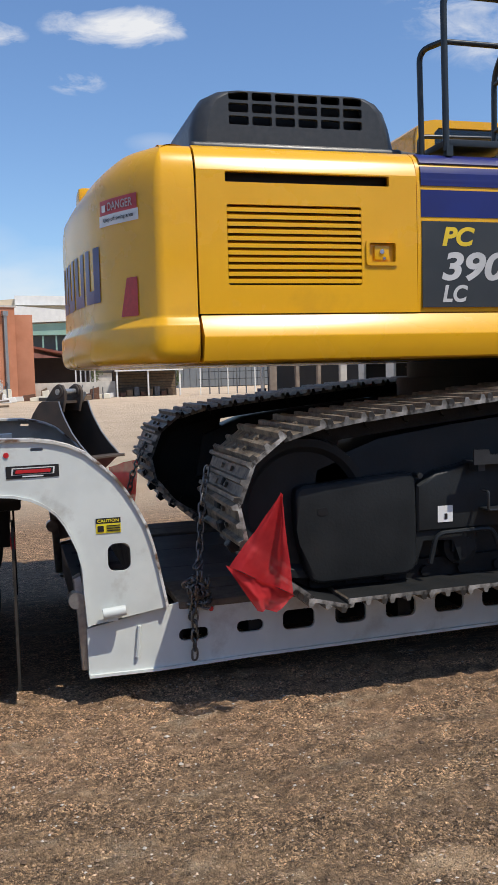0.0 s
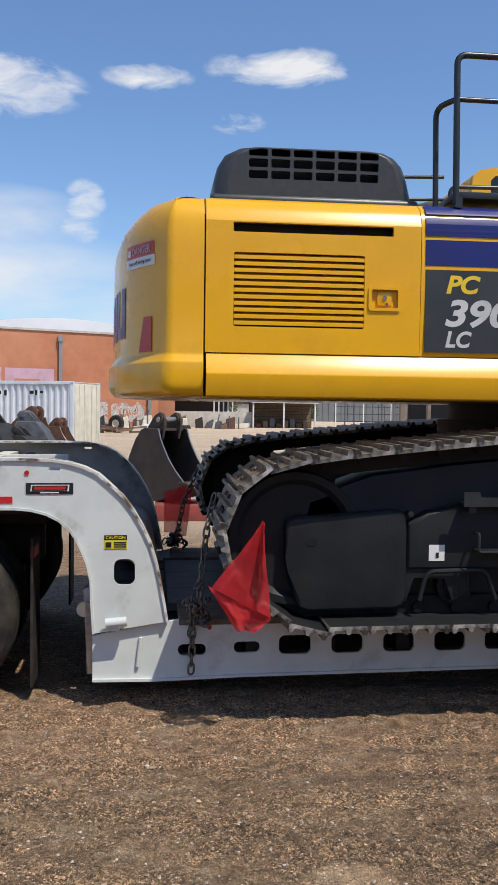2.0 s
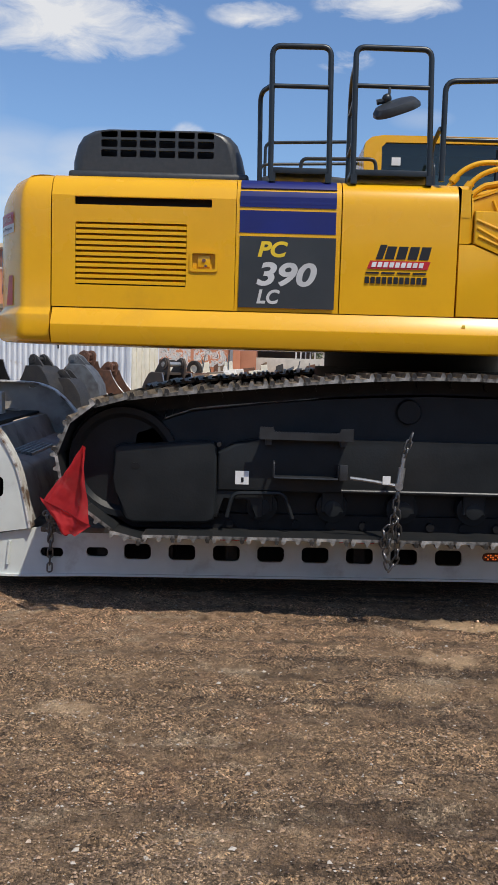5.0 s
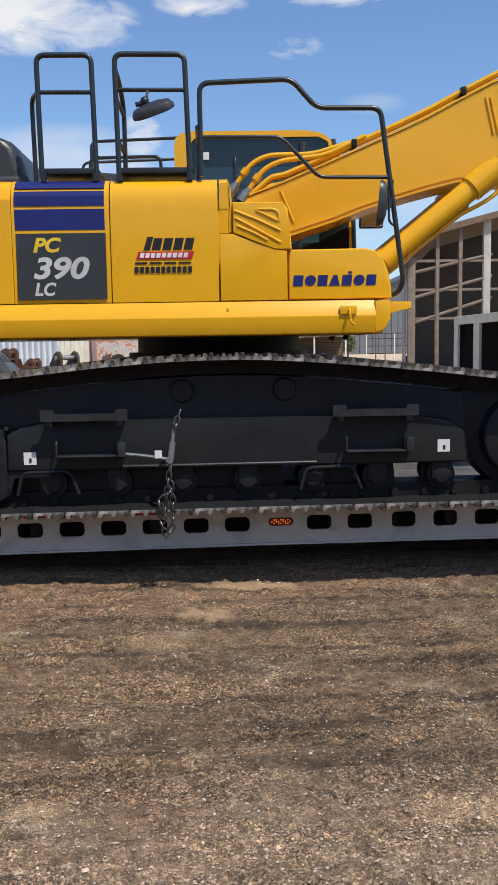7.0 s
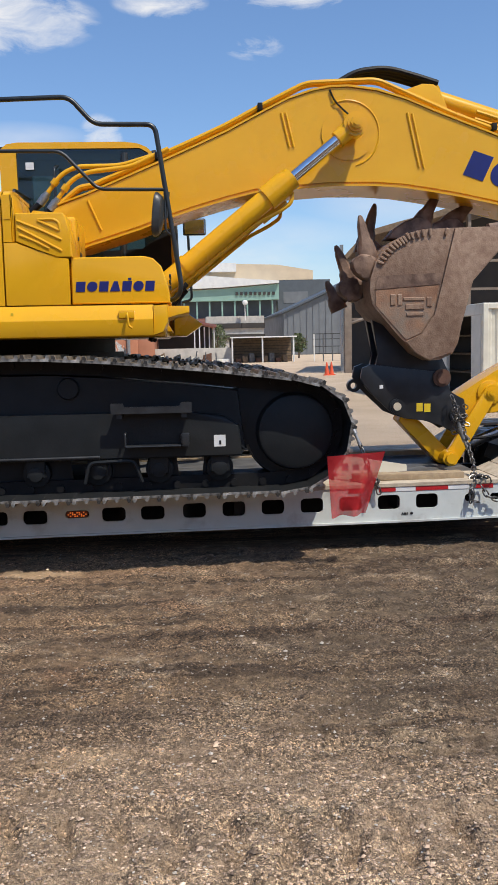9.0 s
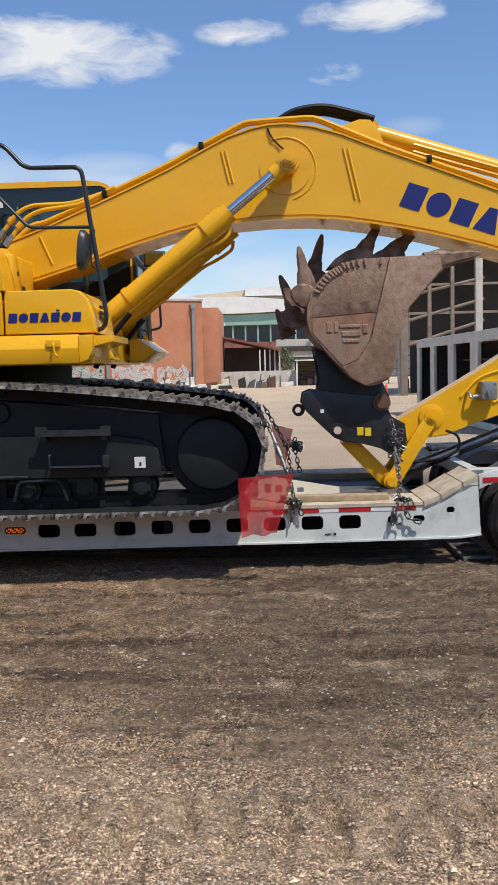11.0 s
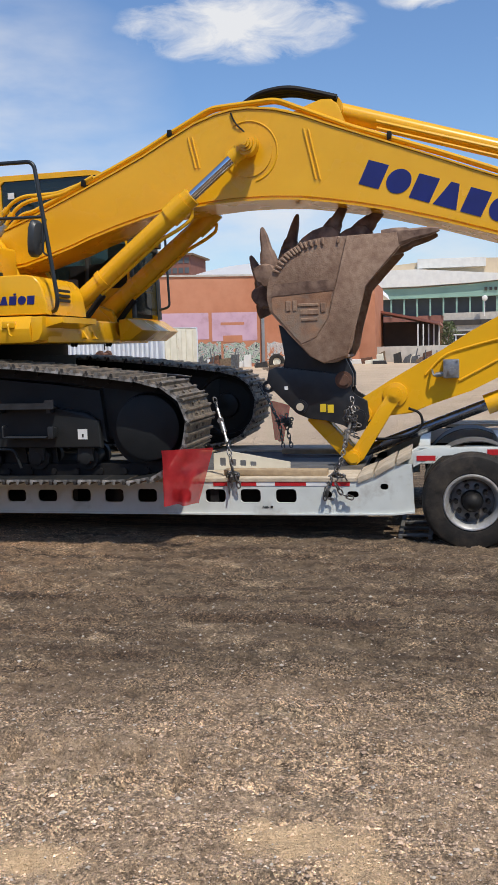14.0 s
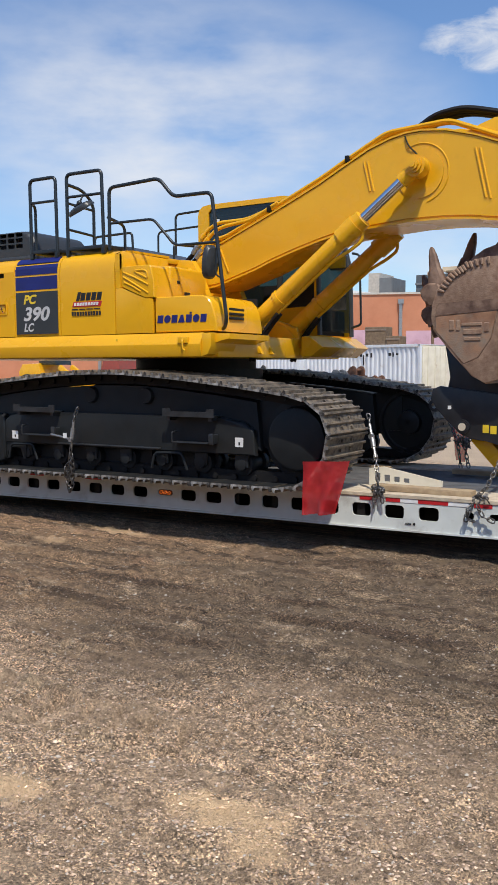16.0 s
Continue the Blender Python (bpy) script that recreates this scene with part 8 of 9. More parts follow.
for dx, z0, h_, w_ in ((0.0, 0.0, 2.0, 1.5), (0.05, 2.0, 2.3, 1.4), (1.55, 0.0, 2.0, 1.1), (1.5, 2.0, 1.7, 0.9)):
    CRT = thing("timber_crate", (-13.2 + dx, 45, z0), "weathered brown timber crate in a stack behind the container", "crate", "stacked crates")
    bm = bmesh.new()
    box(bm, -13.2 + dx, -13.2 + dx + w_, 45, 46.2, z0, z0 + h_, 0.03, 1)
    part("body", bm, OLDWOOD, CRT)
    for k in range(3):
        bm = bmesh.new()
        box(bm, -13.22 + dx, -13.18 + dx + w_, 44.96, 45.0, z0 + 0.15 + (h_ - 0.4) * k / 2, z0 + 0.27 + (h_ - 0.4) * k / 2, 0.01, 1)
        part("batten", bm, TIMB, CRT)
for x, y, z, tilt in ((-3.9, 58.2, 0.62, 12), (-2.3, 58.9, 0.60, -30)):
    TY = thing("old_tyre", (x, y, 0), "old black tyre standing in the scrap", "tyre", "old tyres")
    bm = bmesh.new()
    lathe_y(bm, [(0.30, -0.12), (0.40, -0.17), (0.56, -0.15), (0.61, -0.10), (0.61, 0.10), (0.56, 0.15), (0.40, 0.17), (0.30, 0.12), (0.30, -0.12)], 0, 0, 28, False)
    bm.transform(Matrix.Translation((x, y, z)) @ Matrix.Rotation(radians(tilt), 4, "Z"))
    part("tyre", bm, TYRE, TY)
    bm = bmesh.new()
    lathe_y(bm, [(0.30, -0.10), (0.24, -0.04), (0.10, -0.06), (0.02, -0.06)], 0, 0, 20, False)
    bm.transform(Matrix.Translation((x, y, z)) @ Matrix.Rotation(radians(tilt), 4, "Z"))
    part("rim", bm, CREAM, TY)
rs = random.Random(12)
for k in range(14):
    x, y = -4.0 + 3.4 * rs.random(), 55.5 + 1.5 * rs.random()
    PL = thing("scrap_timber", (x, y, 0), "broken brown timber lying in a heap", "timber", "timber heap")
    bm = bmesh.new()
    box(bm, -0.6, 0.6, -0.09, 0.09, 0, 0.14, 0.01, 1)
    bm.transform(Matrix.Translation((x, y, 0.02 + 0.10 * (k % 4))) @ Euler((0, rs.uniform(-0.1, 0.1), rs.uniform(-0.7, 0.7))).to_matrix().to_4x4())
    part("timber", bm, (OLDWOOD, TIMB, RUSTP)[k % 3], PL)

# ---- brick warehouse ----
BRK = thing("brick_warehouse", (0.7, 76.0, 0), "long red brick warehouse with white domed roof and sprayed paint", "warehouse")
E0, E1 = Vector((0.7, 76.0)), Vector((-75.0, 44.0))
al = (E1 - E0).normalized()
wall_n = Vector((al.y, -al.x))
if wall_n.y > 0:
    wall_n = -wall_n


def wall_box(bm, s0, s1, z0, z1, out, deep):
    """A block along the warehouse's front: s runs from its right corner, out stands proud of the wall."""
    p = [E0 + al * s0 + wall_n * out, E0 + al * s1 + wall_n * out, E0 + al * s1 - wall_n * deep, E0 + al * s0 - wall_n * deep]
    lo, hi = [bm.verts.new((q.x, q.y, z0)) for q in p], [bm.verts.new((q.x, q.y, z1)) for q in p]
    bm.faces.new(lo), bm.faces.new(hi[::-1])
    for i in range(4):
        bm.faces.new((lo[i], lo[(i + 1) % 4], hi[(i + 1) % 4], hi[i]))


bm = bmesh.new()
wall_box(bm, 0, 82, 0, 8.25, 0, 14)
part("wall", bm, BRICK, BRK)
bm = bmesh.new()
wall_box(bm, -0.1, 82, 8.25, 8.42, 0.12, 14.1)
part("coping", bm, CONC, BRK)
for s0, top in ((1.0, 7.5), (9.3, 7.4), (22, 7.4), (36, 7.4), (50, 7.4)):
    bm = bmesh.new()
    wall_box(bm, s0 - 0.14, s0 + 0.14, 0.2, top, 0.3, -0.02)
    wall_box(bm, s0 - 0.25, s0 + 0.25, top, top + 0.4, 0.42, -0.02)
    part("downpipe", bm, GALV, BRK, "grey rainwater downpipe")
for s0, s1, z0, z1, mt in ((9.8, 14.0, 2.4, 5.0, PINK), (14.3, 21.5, 2.6, 5.0, PINK), (23, 31, 2.6, 5.1, PINK), (31.4, 39, 2.6, 5.1, PINK), (39.4, 48, 2.6, 5.1, PINK)):
    bm = bmesh.new()
    wall_box(bm, s0, s1, z0, z1, 0.02, -0.005)
    part("paint_patch", bm, mt, BRK, "pink painted patch on the brick")
bm = bmesh.new()
wall_box(bm, 11.0, 13.2, 3.85, 4.1, 0.03, -0.005)
wall_box(bm, 11.2, 13.0, 2.3, 2.9, 0.03, -0.005)
part("paint_patch", bm, BRICK, BRK)


def mural(s0, s1, z0, z1, mat, seed):
    """A stretch of sprayed lettering on the wall with an uneven upper edge."""
    q = random.Random(seed)
    pts, k = [(s0, z0), (s1, z0)], int((s1 - s0) / 0.35)
    for i in range(k + 1):
        pts.append((s1 - (s1 - s0) * i / k, z1 + 0.35 * q.uniform(-1, 0.6)))
    bm = bmesh.new()
    bm.faces.new([bm.verts.new((*(E0 + al * a + wall_n * 0.025), z)) for a, z in pts])
    part("spray_paint", bm, mat, BRK, "sprayed lettering in white, green and black", 0)


mural(1.4, 4.6, 0.5, 2.2, MURAL, 3)
mural(4.9, 8.9, 0.4, 2.4, MURAL, 4)
mural(9.6, 13.0, 0.3, 2.1, MURAL_G, 5)
mural(13.2, 17.5, 0.3, 2.3, MURAL_G, 6)
mural(17.8, 22.0, 0.3, 2.2, MURAL, 7)
mural(23.0, 30.0, 0.3, 2.1, MURAL_G, 8)
# return wall at the right
bm = bmesh.new()
box(bm, 0.7, 2.2, 76.05, 88, 0, 7.6, 0.02)
part("side_wall", bm, BRICK, BRK)
bm = bmesh.new()
n = 16
for cx in (-11, -40):
    prof = [(cx + 12 * math.cos(math.pi * i / n), 8.0 + 3.4 * math.sin(math.pi * i / n)) for i in range(n + 1)]
    prism(bm, prof, 92, 120)
part("dome_roof", bm, DOMEW, BRK, "white domed roof behind the brick wall")

# low building with a red porch roof, beside the warehouse
PCH = thing("low_building", (6, 82, 0), "low building with a faded red porch roof on white posts", "building")
bm = bmesh.new()
vs = [bm.verts.new(p) for p in ((2.0, 84, 5.2), (8.2, 79, 3.75), (8.4, 92, 3.75), (2.0, 96, 5.2), (2.0, 84, 5.0), (8.2, 79, 3.5), (8.4, 92, 3.5), (2.0, 96, 5.0))]
for f in ((0, 1, 2, 3), (4, 7, 6, 5), (0, 4, 5, 1), (1, 5, 6, 2), (2, 6, 7, 3), (3, 7, 4, 0)):
    bm.faces.new([vs[i] for i in f])
part("porch_roof", bm, material("faded_red_roof", (0.42, 0.20, 0.16), (0.36, 0.16, 0.125), 0.8, scale=1), PCH)
bm = bmesh.new()
box(bm, 2.3, 8.0, 86, 97, 0, 4.0)
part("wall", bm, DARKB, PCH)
for k in range(5):
    bm = bmesh.new()
    box(bm, 6.0 + 0.5 * k, 6.12 + 0.5 * k, 79.6 + 0.6 * k, 79.8 + 0.6 * k, 0, 3.6)
    part("post", bm, WHITEB, PCH)
# low concrete wall with clutter before it
WLL = thing("yard_wall", (4, 78.5, 0), "low pale concrete yard wall", "wall")
bm = bmesh.new()
box(bm, 1.2, 9.6, 78.4, 78.7, 0, 1.5, 0.02)
part("wall", bm, CONC, WLL)
rs = random.Random(5)
for k in range(60):
    x = -16 + 25 * rs.random()
    y = 66 + 5.5 * rs.random() + max(0, x + 6) * 0.4
    h, w_, d_ = 0.3 + 0.9 * rs.random(), 0.3 + 1.2 * rs.random(), 0.3 + 0.5 * rs.random()
    mt = rs.choice((CONC, WHITEB, RUSTP, GREYSCRAP, OLDWOOD, BLACKSCRAP, CREAM))
    ob = thing("scrap_piece", (x, y, 0), "piece of scrap stacked before the warehouse", "scrap", "scrap along the warehouse")
    bm = bmesh.new()
    a = rs.uniform(-0.4, 0.4)
    prism(bm, [(x - w_ / 2, 0), (x + w_ / 2, 0), (x + w_ / 2 * (1 - abs(a)), h), (x - w_ / 2 * (0.8 + a), h * rs.uniform(0.6, 1))], y, y + d_, 0.03, 1)
    part("block", bm, mt, ob)
    if k % 4 == 0:
        bm = bmesh.new()
        rod(bm, (x, y - 0.05, 0), (x + rs.uniform(-0.3, 0.3), y - 0.05, h + 0.6), 0.05, n=6)
        part("pole", bm, GREYSCRAP, ob)

# lamp post before the warehouse
LMP = thing("lamp_post", (-12.73, 56.6, 0), "tall brown lamp post with a round white lamp", "lamp post")
bm = bmesh.new()
rod(bm, (-12.73, 56.6, 0), (-12.73, 56.6, 9.0), 0.13, 0.10, n=12)
part("pole", bm, OLDWOOD, LMP)
bm = bmesh.new()
bmesh.ops.create_uvsphere(bm, u_segments=16, v_segments=10, radius=0.20, matrix=Matrix.Translation((-13.0, 56.5, 8.75)))
rod(bm, (-13.0, 56.5, 8.75), (-12.73, 56.6, 8.85), 0.05, n=8)
part("lamp", bm, WHITEB, LMP)

# ---- open timber shed with two bays ----
DFR = thing("open_store", (12.6, 77, 0), "low open-fronted store with white posts and a dark inside", "shed")
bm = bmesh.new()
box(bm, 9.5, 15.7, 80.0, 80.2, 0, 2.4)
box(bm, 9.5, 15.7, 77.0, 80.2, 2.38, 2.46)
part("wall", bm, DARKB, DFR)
for x in (9.6, 12.5, 15.5):
    bm = bmesh.new()
    box(bm, x - 0.07, x + 0.07, 76.85, 77.05, 0, 2.4, 0.02)
    part("post", bm, WHITEB, DFR)
bm = bmesh.new()
box(bm, 9.4, 15.8, 76.7, 77.1, 2.38, 2.50, 0.02)
part("lintel", bm, WHITEB, DFR)
for k in range(9):
    bm = bmesh.new()
    box(bm, 9.6, 15.6, 79.9, 79.98, 0.05 + 0.26 * k, 0.27 + 0.26 * k, 0.01, 1)
    part("back_board", bm, OLDWOOD, DFR)
for k in range(8):
    bm = bmesh.new()
    x = 10.0 + 0.65 * k
    box(bm, x, x + 0.5, 78, 79, 0, 0.4 + 0.5 * ((k * 7) % 3) / 2, 0.03)
    part("crate", bm, (RUSTP, OLDWOOD, GREYSCRAP)[k % 3], DFR)
RCK = thing("steel_rack", (20, 77, 0), "dark steel stock rack", "rack")
for k in range(9):
    bm = bmesh.new()
    x = 17.5 + 0.9 * k
    box(bm, x - 0.05, x + 0.05, 77, 77.1, 0, 2.6)
    part("upright", bm, GREYSCRAP if k % 3 else WHITEB, RCK)
for z in (0.7, 1.4, 2.1, 2.6):
    bm = bmesh.new()
    box(bm, 17.4, 25, 77.02, 77.4, z, z + 0.07)
    part("bar", bm, BLACKSCRAP, RCK)

# ---- grey gabled building ----
GRY = thing("grey_building", (40, 140, 0), "grey metal-clad gabled building", "building")
bm = bmesh.new()
prism(bm, [(20.6, 0), (20.6, 6.5), (45, 17.2), (70, 6.5), (70, 0)], 130, 165)
part("wall", bm, GREYC, GRY)
bm = bmesh.new()
for a, b in (((20.2, 6.4), (45, 17.3)), ((45, 17.3), (70.4, 6.4))):
    prism(bm, [a, b, (b[0], b[1] + 0.3), (a[0], a[1] + 0.3)], 129.4, 165.3)
part("roof", bm, BLUEG, GRY)
for k in range(24):
    bm = bmesh.new()
    x = 21.2 + 1.0 * k
    box(bm, x, x + 0.12, 129.9, 130, 0, 6.5 + (x - 20.6) * 0.4385 - 0.1)
    part("cladding_rib", bm, GREYC, GRY)

# ---- tall open timber shed ----
SHD = thing("tall_open_shed", (20, 44, 0), "tall open-sided shed with pale posts and a brown roof", "shed")
SX = [14.45, 15.9, 17.2, 18.7, 21.5, 24.5, 28]
RIDGE = [(14.25, 6.35), (15.75, 7.95), (17.6, 8.45), (19.6, 8.95), (24, 10.2), (30, 12.0)]
for i, x in enumerate(SX):
    top = np.interp(x, [p[0] for p in RIDGE], [p[1] for p in RIDGE])
    bm = bmesh.new()
    wd = 0.20 if i in (0, 3) else 0.10
    box(bm, x - wd, x + wd, 43.0, 43.3, 0, top - 0.1, 0.01)
    part("post", bm, CONC if i == 3 else TIMB, SHD)
bm = bmesh.new()
prism(bm, [(x - 0.3, z) for x, z in RIDGE] + [(x - 0.3, z - 0.35) for x, z in RIDGE[::-1]], 42.6, 56)
for v in bm.verts:
    v.co.x += 0.20 * max(0, v.co.y - 43)
part("roof", bm, OLDWOOD, SHD)
for z0, z1 in ((4.2, 5.4), (2.8, 4.2), (5.6, 6.6)):
    bm = bmesh.new()
    rod(bm, (14.45, 43.1, z0), (19, 43.1, z1), 0.09, n=8)
    part("brace", bm, TIMB, SHD)
for z in (3.0, 4.6, 6.2):
    bm = bmesh.new()
    box(bm, 14.5, 28, 43.06, 43.2, z, z + 0.14)
    part("girt", bm, TIMB, SHD)
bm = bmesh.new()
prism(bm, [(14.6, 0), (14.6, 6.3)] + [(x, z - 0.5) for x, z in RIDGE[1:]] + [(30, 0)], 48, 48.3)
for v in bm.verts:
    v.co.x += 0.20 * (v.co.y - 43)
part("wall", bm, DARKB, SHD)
STK2 = thing("flue_stack", (14.6, 45.8, 0), "tall thin galvanised flue stack", "stack")
bm = bmesh.new()
rod(bm, (14.6, 45.8, 0), (14.6, 45.8, 7.55), 0.11, n=14)
part("pipe", bm, GALV, STK2)

# ---- cream container with an open side ----
CBN = thing("open_container", (12.0, 18.9, 0), "cream steel container with tall open bays along its side", "container")
CA, CB = Vector((11.85, 24.2, 0)), Vector((12.15, 13.6, 0))
CU = (CB - CA).normalized()
CM = Matrix.Translation(CA) @ Matrix((CU, Vector((-CU.y, CU.x, 0)), Vector((0, 0, 1)))).transposed().to_4x4()
CLEN = 10.6


def cabin_part(name, boxes, mat, label="", bevel=0.012):
    bm = bmesh.new()
    for b in boxes:
        box(bm, *b, bevel, 1)
    bm.transform(CM)
    return part(name, bm, mat, CBN, label)


cabin_part("top_beam", [(0, CLEN, 0, 0.12, 2.33, 2.60)], CREAMW)
cabin_part("sill_beam", [(0, CLEN, 0, 0.12, 0.02, 0.20)], CREAMW)
for u0, u1 in ((0.0, 0.45), (2.17, 2.75), (4.60, 5.30), (7.15, 7.95), (9.80, 10.45)):
    cabin_part("side_post", [(u0, u1, 0.005, 0.10, 0.19, 2.34)], CREAMW)
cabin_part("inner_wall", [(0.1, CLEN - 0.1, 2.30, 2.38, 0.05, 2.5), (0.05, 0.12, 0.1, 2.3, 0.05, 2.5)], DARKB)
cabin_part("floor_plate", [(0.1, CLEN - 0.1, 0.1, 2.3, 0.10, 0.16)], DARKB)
cabin_part("roof", [(0, CLEN, 0.0, 2.44, 2.56, 2.61)], CREAMW)
for k, z in enumerate((0.75, 1.3, 1.85)):
    cabin_part("shelf", [(0.6, 9.6, 1.5, 2.2, z, z + 0.05)], OLDWOOD)
bm = bmesh.new()
pts = []
for k in range(9):
    a = 0.12 + 2.2 * k / 9
    pts += [(a, 0.0), (a + 0.08, 0.0), (a + 0.12, -0.035), (a + 0.20, -0.035)]
pts.append((2.32, 0.0))
lo = [bm.verts.new((CLEN - 0.02 + d, v, 0.16)) for v, d in pts]
hi = [bm.verts.new((CLEN - 0.02 + d, v, 2.5)) for v, d in pts]
for k in range(len(pts) - 1):
    bm.faces.new((lo[k], lo[k + 1], hi[k + 1], hi[k]))
bm.transform(CM)
part("end_wall", bm, CREAM, CBN, "stained cream corrugated end wall", 20)
cabin_part("end_frame", [(CLEN - 0.10, CLEN + 0.03, 0, 0.13, 0.02, 2.6), (CLEN - 0.10, CLEN + 0.03, 2.31, 2.44, 0.02, 2.6), (CLEN - 0.08, CLEN + 0.02, 0.1, 2.35, 0.02, 0.17), (CLEN - 0.08, CLEN + 0.02, 0.1, 2.35, 2.47, 2.6)], CREAM)
for x, y in ((12.73, 40.2), (13.05, 40.6)):
    CON = thing("traffic_cone", (x, y, 0), "orange plastic traffic cone on the yard", "cone", "traffic cones")
    bm = bmesh.new()
    rod(bm, (x, y, 0.04), (x, y, 0.72), 0.14, 0.03, n=16)
    box(bm, x - 0.19, x + 0.19, y - 0.19, y + 0.19, 0, 0.04)
    part("cone", bm, ORANGE, CON)
DRUMP = material("drum_paint", (0.02, 0.035, 0.09), None, 0.5)
for x, y in ((15.3, 48.4), (15.95, 48.3)):
    DRM = thing("blue_drum", (x, y, 0), "dark blue steel drum standing on the yard", "drum", "drums")
    bm = bmesh.new()
    lathe_y(bm, [(0.02, 0), (0.29, 0), (0.30, 0.02), (0.29, 0.04), (0.29, 0.29), (0.305, 0.30), (0.29, 0.31), (0.29, 0.59), (0.305, 0.60), (0.29, 0.61), (0.29, 0.86), (0.30, 0.88), (0.28, 0.88), (0.02, 0.86)], 0, 0, 24)
    bm.transform(Matrix.Translation((x, y, 0)) @ Matrix.Rotation(radians(90), 4, "X"))
    part("drum", bm, DRUMP, DRM)

# ---- stadium far behind ----
STD = thing("stadium", (20, 220, 0), "large stadium with a tan roof, white canopy and green stands", "stadium")
bm = bmesh.new()
prism(bm, [(-30, 20.5), (-10, 21.5), (5, 22.8), (18, 23.0), (30, 22.6), (39.5, 21.0), (39.5, 18.5), (30, 18.5), (-30, 18.5)], 226, 300)
part("roof", bm, TAN, STD)
bm = bmesh.new()
prism(bm, [(2, 23.2), (19, 23.0), (19, 20.8), (2, 20.8)], 224, 226)
prism(bm, [(-30, 20.5), (2, 20.5), (20, 18.9), (30, 18.2), (30, 17.6), (15, 16.6), (2, 16.2), (-30, 16.2)], 222, 226)
part("canopy", bm, WHITEB, STD)
bm = bmesh.new()
prism(bm, [(-30, 15.8), (2, 15.8), (15, 16.3), (30, 17.4), (30, 13.4), (18, 13.2), (-30, 13.2)], 223, 226)
part("upper_stand", bm, GREEN, STD)
bm = bmesh.new()
prism(bm, [(-30, 13.2), (29.5, 13.4), (29.5, 9.0), (-30, 8.6)], 226, 228)
part("concourse", bm, BLUEG, STD)
for k in range(18):
    bm = bmesh.new()
    box(bm, -28 + 3.3 * k, -27.6 + 3.3 * k, 223.5, 224.2, 8.6, 13.3)
    part("column", bm, GREEN, STD)
for k in range(9):
    bm = bmesh.new()
    x = 18.6 + 1.2 * k
    box(bm, x, x + 0.7, 222.7, 223, 14.6, 15.4)
    part("window", bm, DARKB, STD)
bm = bmesh.new()
box(bm, -30, 29.5, 224, 230, 0, 8.8)
part("lower_wall", bm, BRICK_HI, STD)
bm = bmesh.new()
box(bm, 30, 44, 226, 240, 0, 18.6)
part("stair_tower", bm, BLUEG, STD)
slab("sign_panel", 31.5, 38, 12.5, 15.5, 225.9, GREYC, STD)
# small white hall and trees between
HAL = thing("white_hall", (14, 130, 0), "small white hall with dark windows", "building")
bm = bmesh.new()
box(bm, 8.5, 17.5, 130, 138, 0, 6.2)
part("wall", bm, CONC, HAL)
for k in range(2):
    bm = bmesh.new()
    box(bm, 8.4, 17.6, 129.7, 130, 2.6 + 1.7 * k, 3.4 + 1.7 * k)
    part("window_band", bm, DARKB, HAL)
bm = bmesh.new()
rod(bm, (14.5, 129, 5.5), (14.5, 129, 8.2), 0.07, n=8)
bmesh.ops.create_uvsphere(bm, u_segments=16, v_segments=8, radius=0.42, matrix=Matrix.Translation((14.5, 128.7, 8.2)) @ Matrix.Diagonal((1, 0.35, 1, 1)))
part("dish", bm, WHITEB, HAL)


def shrub(name, x, y, h, w_, seed):
    q = random.Random(seed)
    ob = thing(name, (x, y, 0), "dusty green shrub at the yard's edge", "tree", "shrubs")
    bm = bmesh.new()
    rod(bm, (x, y, 0), (x + 0.1, y, h * 0.7), 0.12, 0.05, n=8)
    for k in range(5):
        a = q.uniform(0, 6.28)
        rod(bm, (x, y, h * 0.35), (x + w_ * 0.4 * math.cos(a), y + w_ * 0.4 * math.sin(a), h * q.uniform(0.6, 0.9)), 0.06, 0.02, n=6)
    part("trunk", bm, OLDWOOD, ob)
    verts, faces = [], []
    for k in range(900):
        a, t, r = q.uniform(0, 6.28), q.uniform(0.25, 1), q.random() ** 0.5
        rad = w_ * 0.5 * r * math.sin(min(1, t * 1.05) * 2.6) * (0.7 + 0.5 * noise.noise((a * 2, t * 4, seed)))
        c = Vector((x + rad * math.cos(a), y + rad * math.sin(a), h * t))
        u, v = Vector((q.gauss(0, 1), q.gauss(0, 1), q.gauss(0, 1))).normalized() * 0.16, Vector((q.gauss(0, 1), q.gauss(0, 1), q.gauss(0, 1))).normalized() * 0.09
        i = len(verts)
        verts += [c - u, c + v, c + u, c - v]
        faces.append((i, i + 1, i + 2, i + 3))
    me = bpy.data.meshes.new("crown")
    me.from_pydata(verts, [], faces)
    me.materials.append(LEAF)
    seat_in(new("crown", me), ob)


shrub("shrub", 9.0, 100, 4.2, 4.0, 1)
shrub("shrub", 19.0, 100, 3.0, 2.6, 2)
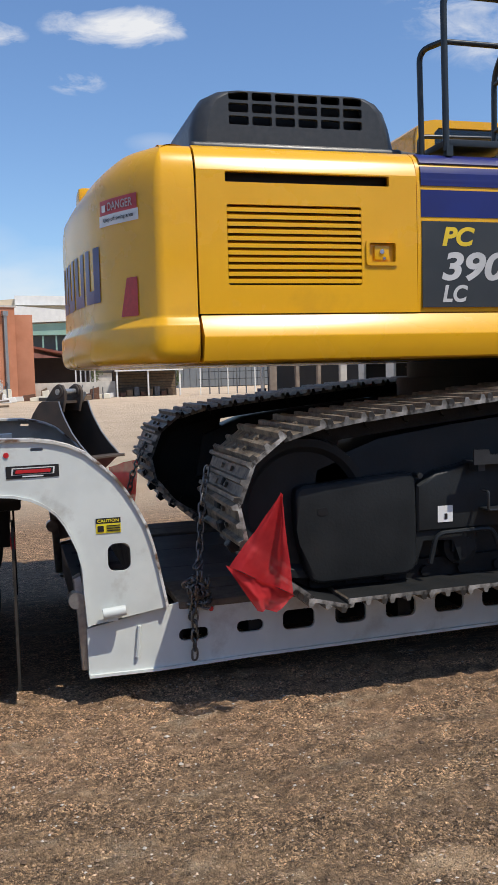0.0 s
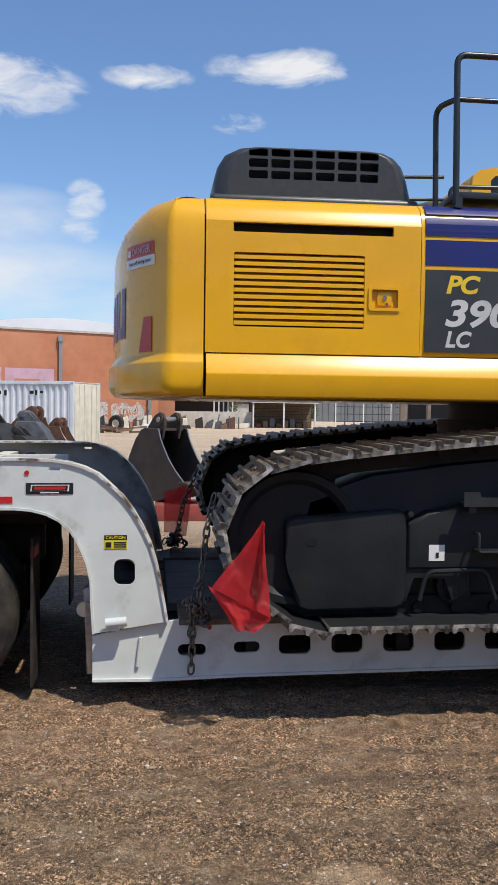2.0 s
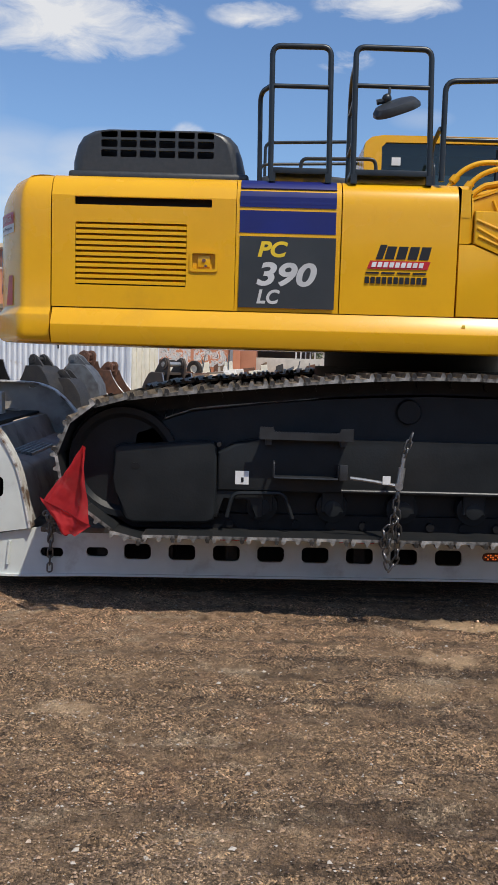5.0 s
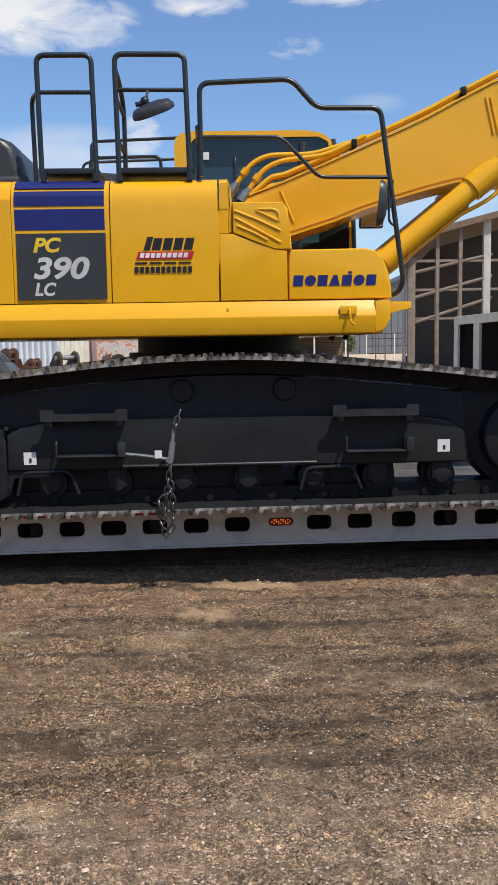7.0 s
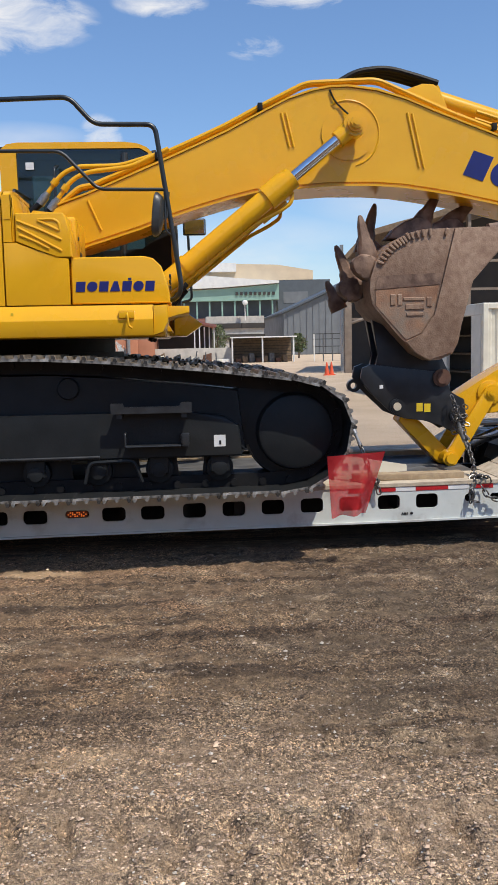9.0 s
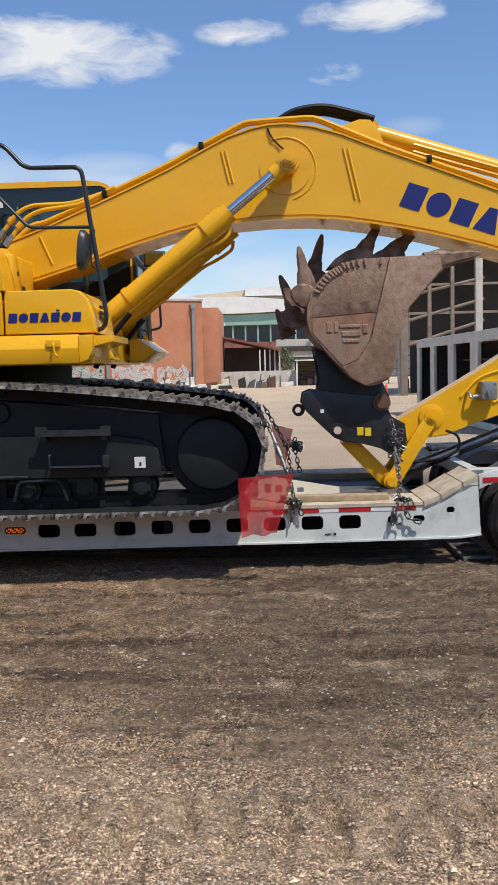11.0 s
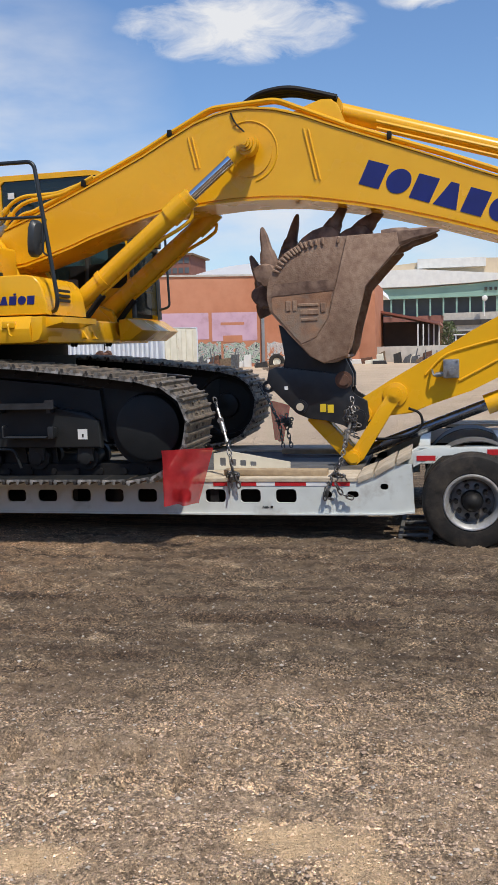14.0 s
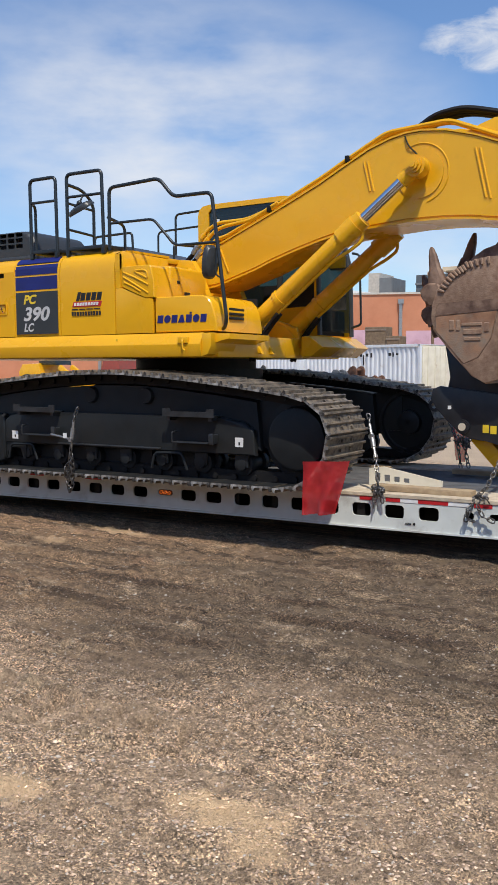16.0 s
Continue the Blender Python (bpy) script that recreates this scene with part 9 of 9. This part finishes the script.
# far office tower behind the warehouse
TWR = thing("office_tower", (-49, 172, 0), "far brown office tower with bands of windows", "tower")
bm = bmesh.new()
box(bm, -49, -42.3, 168, 180, 0, 21.0)
part("wall", bm, BRICK_HI, TWR)
bm = bmesh.new()
box(bm, -56, -49, 168.6, 180, 0, 20.9)
part("wing", bm, BLUEG, TWR, "dark glazed wing")
for k in range(6):
    for x in range(5):
        bm = bmesh.new()
        box(bm, -48.7 + 1.3 * x, -47.8 + 1.3 * x, 167.9, 168.05, 9.4 + 2.0 * k, 10.5 + 2.0 * k)
        part("window", bm, BLUEG, TWR)
    bm = bmesh.new()
    box(bm, -56.1, -49.1, 168.3, 168.6, 8.9 + 2.0 * k, 9.3 + 2.0 * k)
    part("balcony_band", bm, GREYC, TWR)
bm = bmesh.new()
box(bm, -49.2, -41.6, 167.4, 181, 21.0, 21.35)
part("roof", bm, OLDWOOD, TWR)
bm = bmesh.new()
box(bm, -50.5, -45.0, 169, 178, 21.35, 22.3)
part("crown", bm, TAN, TWR)
FRB = thing("far_block", (-64, 168, 0), "pale far office block with a flat roof", "building")
bm = bmesh.new()
box(bm, -66.5, -64.0, 168, 176, 0, 21.8)
part("wall", bm, CONC, FRB)
bm = bmesh.new()
box(bm, -64.0, -61.2, 168, 176, 0, 20.7)
part("wing", bm, GREYC, FRB)
# yellow loader and a red and white truck at the far end of the yard
PLT = thing("yellow_loader", (-26.5, 30, 0), "yellow wheel loader parked across the yard", "loader")
LX = -26.5
bm = bmesh.new()
prism(bm, [(LX - 2.2, 0.8), (LX - 2.3, 1.5), (LX - 2.0, 1.95), (LX - 0.6, 2.0), (LX - 0.5, 1.2), (LX + 1.4, 1.15), (LX + 1.4, 0.7), (LX - 1.9, 0.7)], 30.1, 31.7, 0.08)
part("body", bm, YELLOW, PLT)
bm = bmesh.new()
prism(bm, [(LX - 0.8, 1.9), (LX - 0.75, 3.2), (LX + 0.35, 3.2), (LX + 0.55, 1.9)], 30.25, 31.55, 0.06)
part("cab", bm, GLASS, PLT, "dark glazed loader cab")
bm = bmesh.new()
prism(bm, [(LX - 0.95, 3.18), (LX - 0.95, 3.32), (LX + 0.5, 3.32), (LX + 0.5, 3.18)], 30.15, 31.65, 0.04)
part("cab_roof", bm, YELLOW, PLT)
bm = bmesh.new()
for yy in (30.3, 31.3):
    prism(bm, [(LX + 0.6, 1.7), (LX + 0.8, 1.9), (LX + 2.6, 0.7), (LX + 2.5, 0.45), (LX + 2.2, 0.55)], yy, yy + 0.18, 0.02)
part("lift_arm", bm, YELLOW, PLT)
bm = bmesh.new()
prism(bm, [(LX + 2.3, 0.1), (LX + 2.2, 0.9), (LX + 2.5, 1.25), (LX + 2.65, 1.2), (LX + 2.55, 0.4), (LX + 3.3, 0.16), (LX + 3.3, 0.08)], 29.6, 32.2, 0.03)
part("bucket", bm, YELLOW, PLT)
for x in (LX - 1.5, LX + 1.1):
    for yy in (29.85, 31.45):
        bm = bmesh.new()
        lathe_y(bm, [(0.3, yy), (0.62, yy), (0.68, yy + 0.08), (0.68, yy + 0.42), (0.62, yy + 0.5), (0.3, yy + 0.5)], x, 0.68, 28)
        wh = part("wheel", bm, TYRE, PLT)
        bm = bmesh.new()
        lathe_y(bm, [(0.30, yy + 0.02), (0.26, yy + 0.06), (0.12, yy + 0.02), (0.02, yy + 0.02)], x, 0.68, 20)
        seat_in(part("rim", bm, YELLOW), wh)
VAN = thing("flatbed_truck", (-22.0, 31.5, 0), "red and white flatbed truck parked beside the loader", "truck")
bm = bmesh.new()
prism(bm, [(-23.2, 0.6), (-23.3, 1.5), (-23.0, 2.3), (-21.9, 2.35), (-21.8, 0.6)], 31.0, 33.0, 0.06)
part("cab", bm, REDST, VAN, "faded red truck cab")
bm = bmesh.new()
box(bm, -21.75, -18.6, 31.0, 33.0, 0.85, 1.35, 0.03)
part("flatbed", bm, WHITEB, VAN, "white flatbed")
bm = bmesh.new()
box(bm, -23.2, -18.7, 31.4, 32.6, 0.5, 0.8, 0.02)
part("chassis", bm, DARKM, VAN)
for x in (-22.6, -19.6):
    for yy in (31.0, 32.7):
        bm = bmesh.new()
        lathe_y(bm, [(0.2, yy), (0.40, yy), (0.45, yy + 0.04), (0.45, yy + 0.25), (0.2, yy + 0.28)], x, 0.45, 24)
        part("wheel", bm, TYRE, VAN)
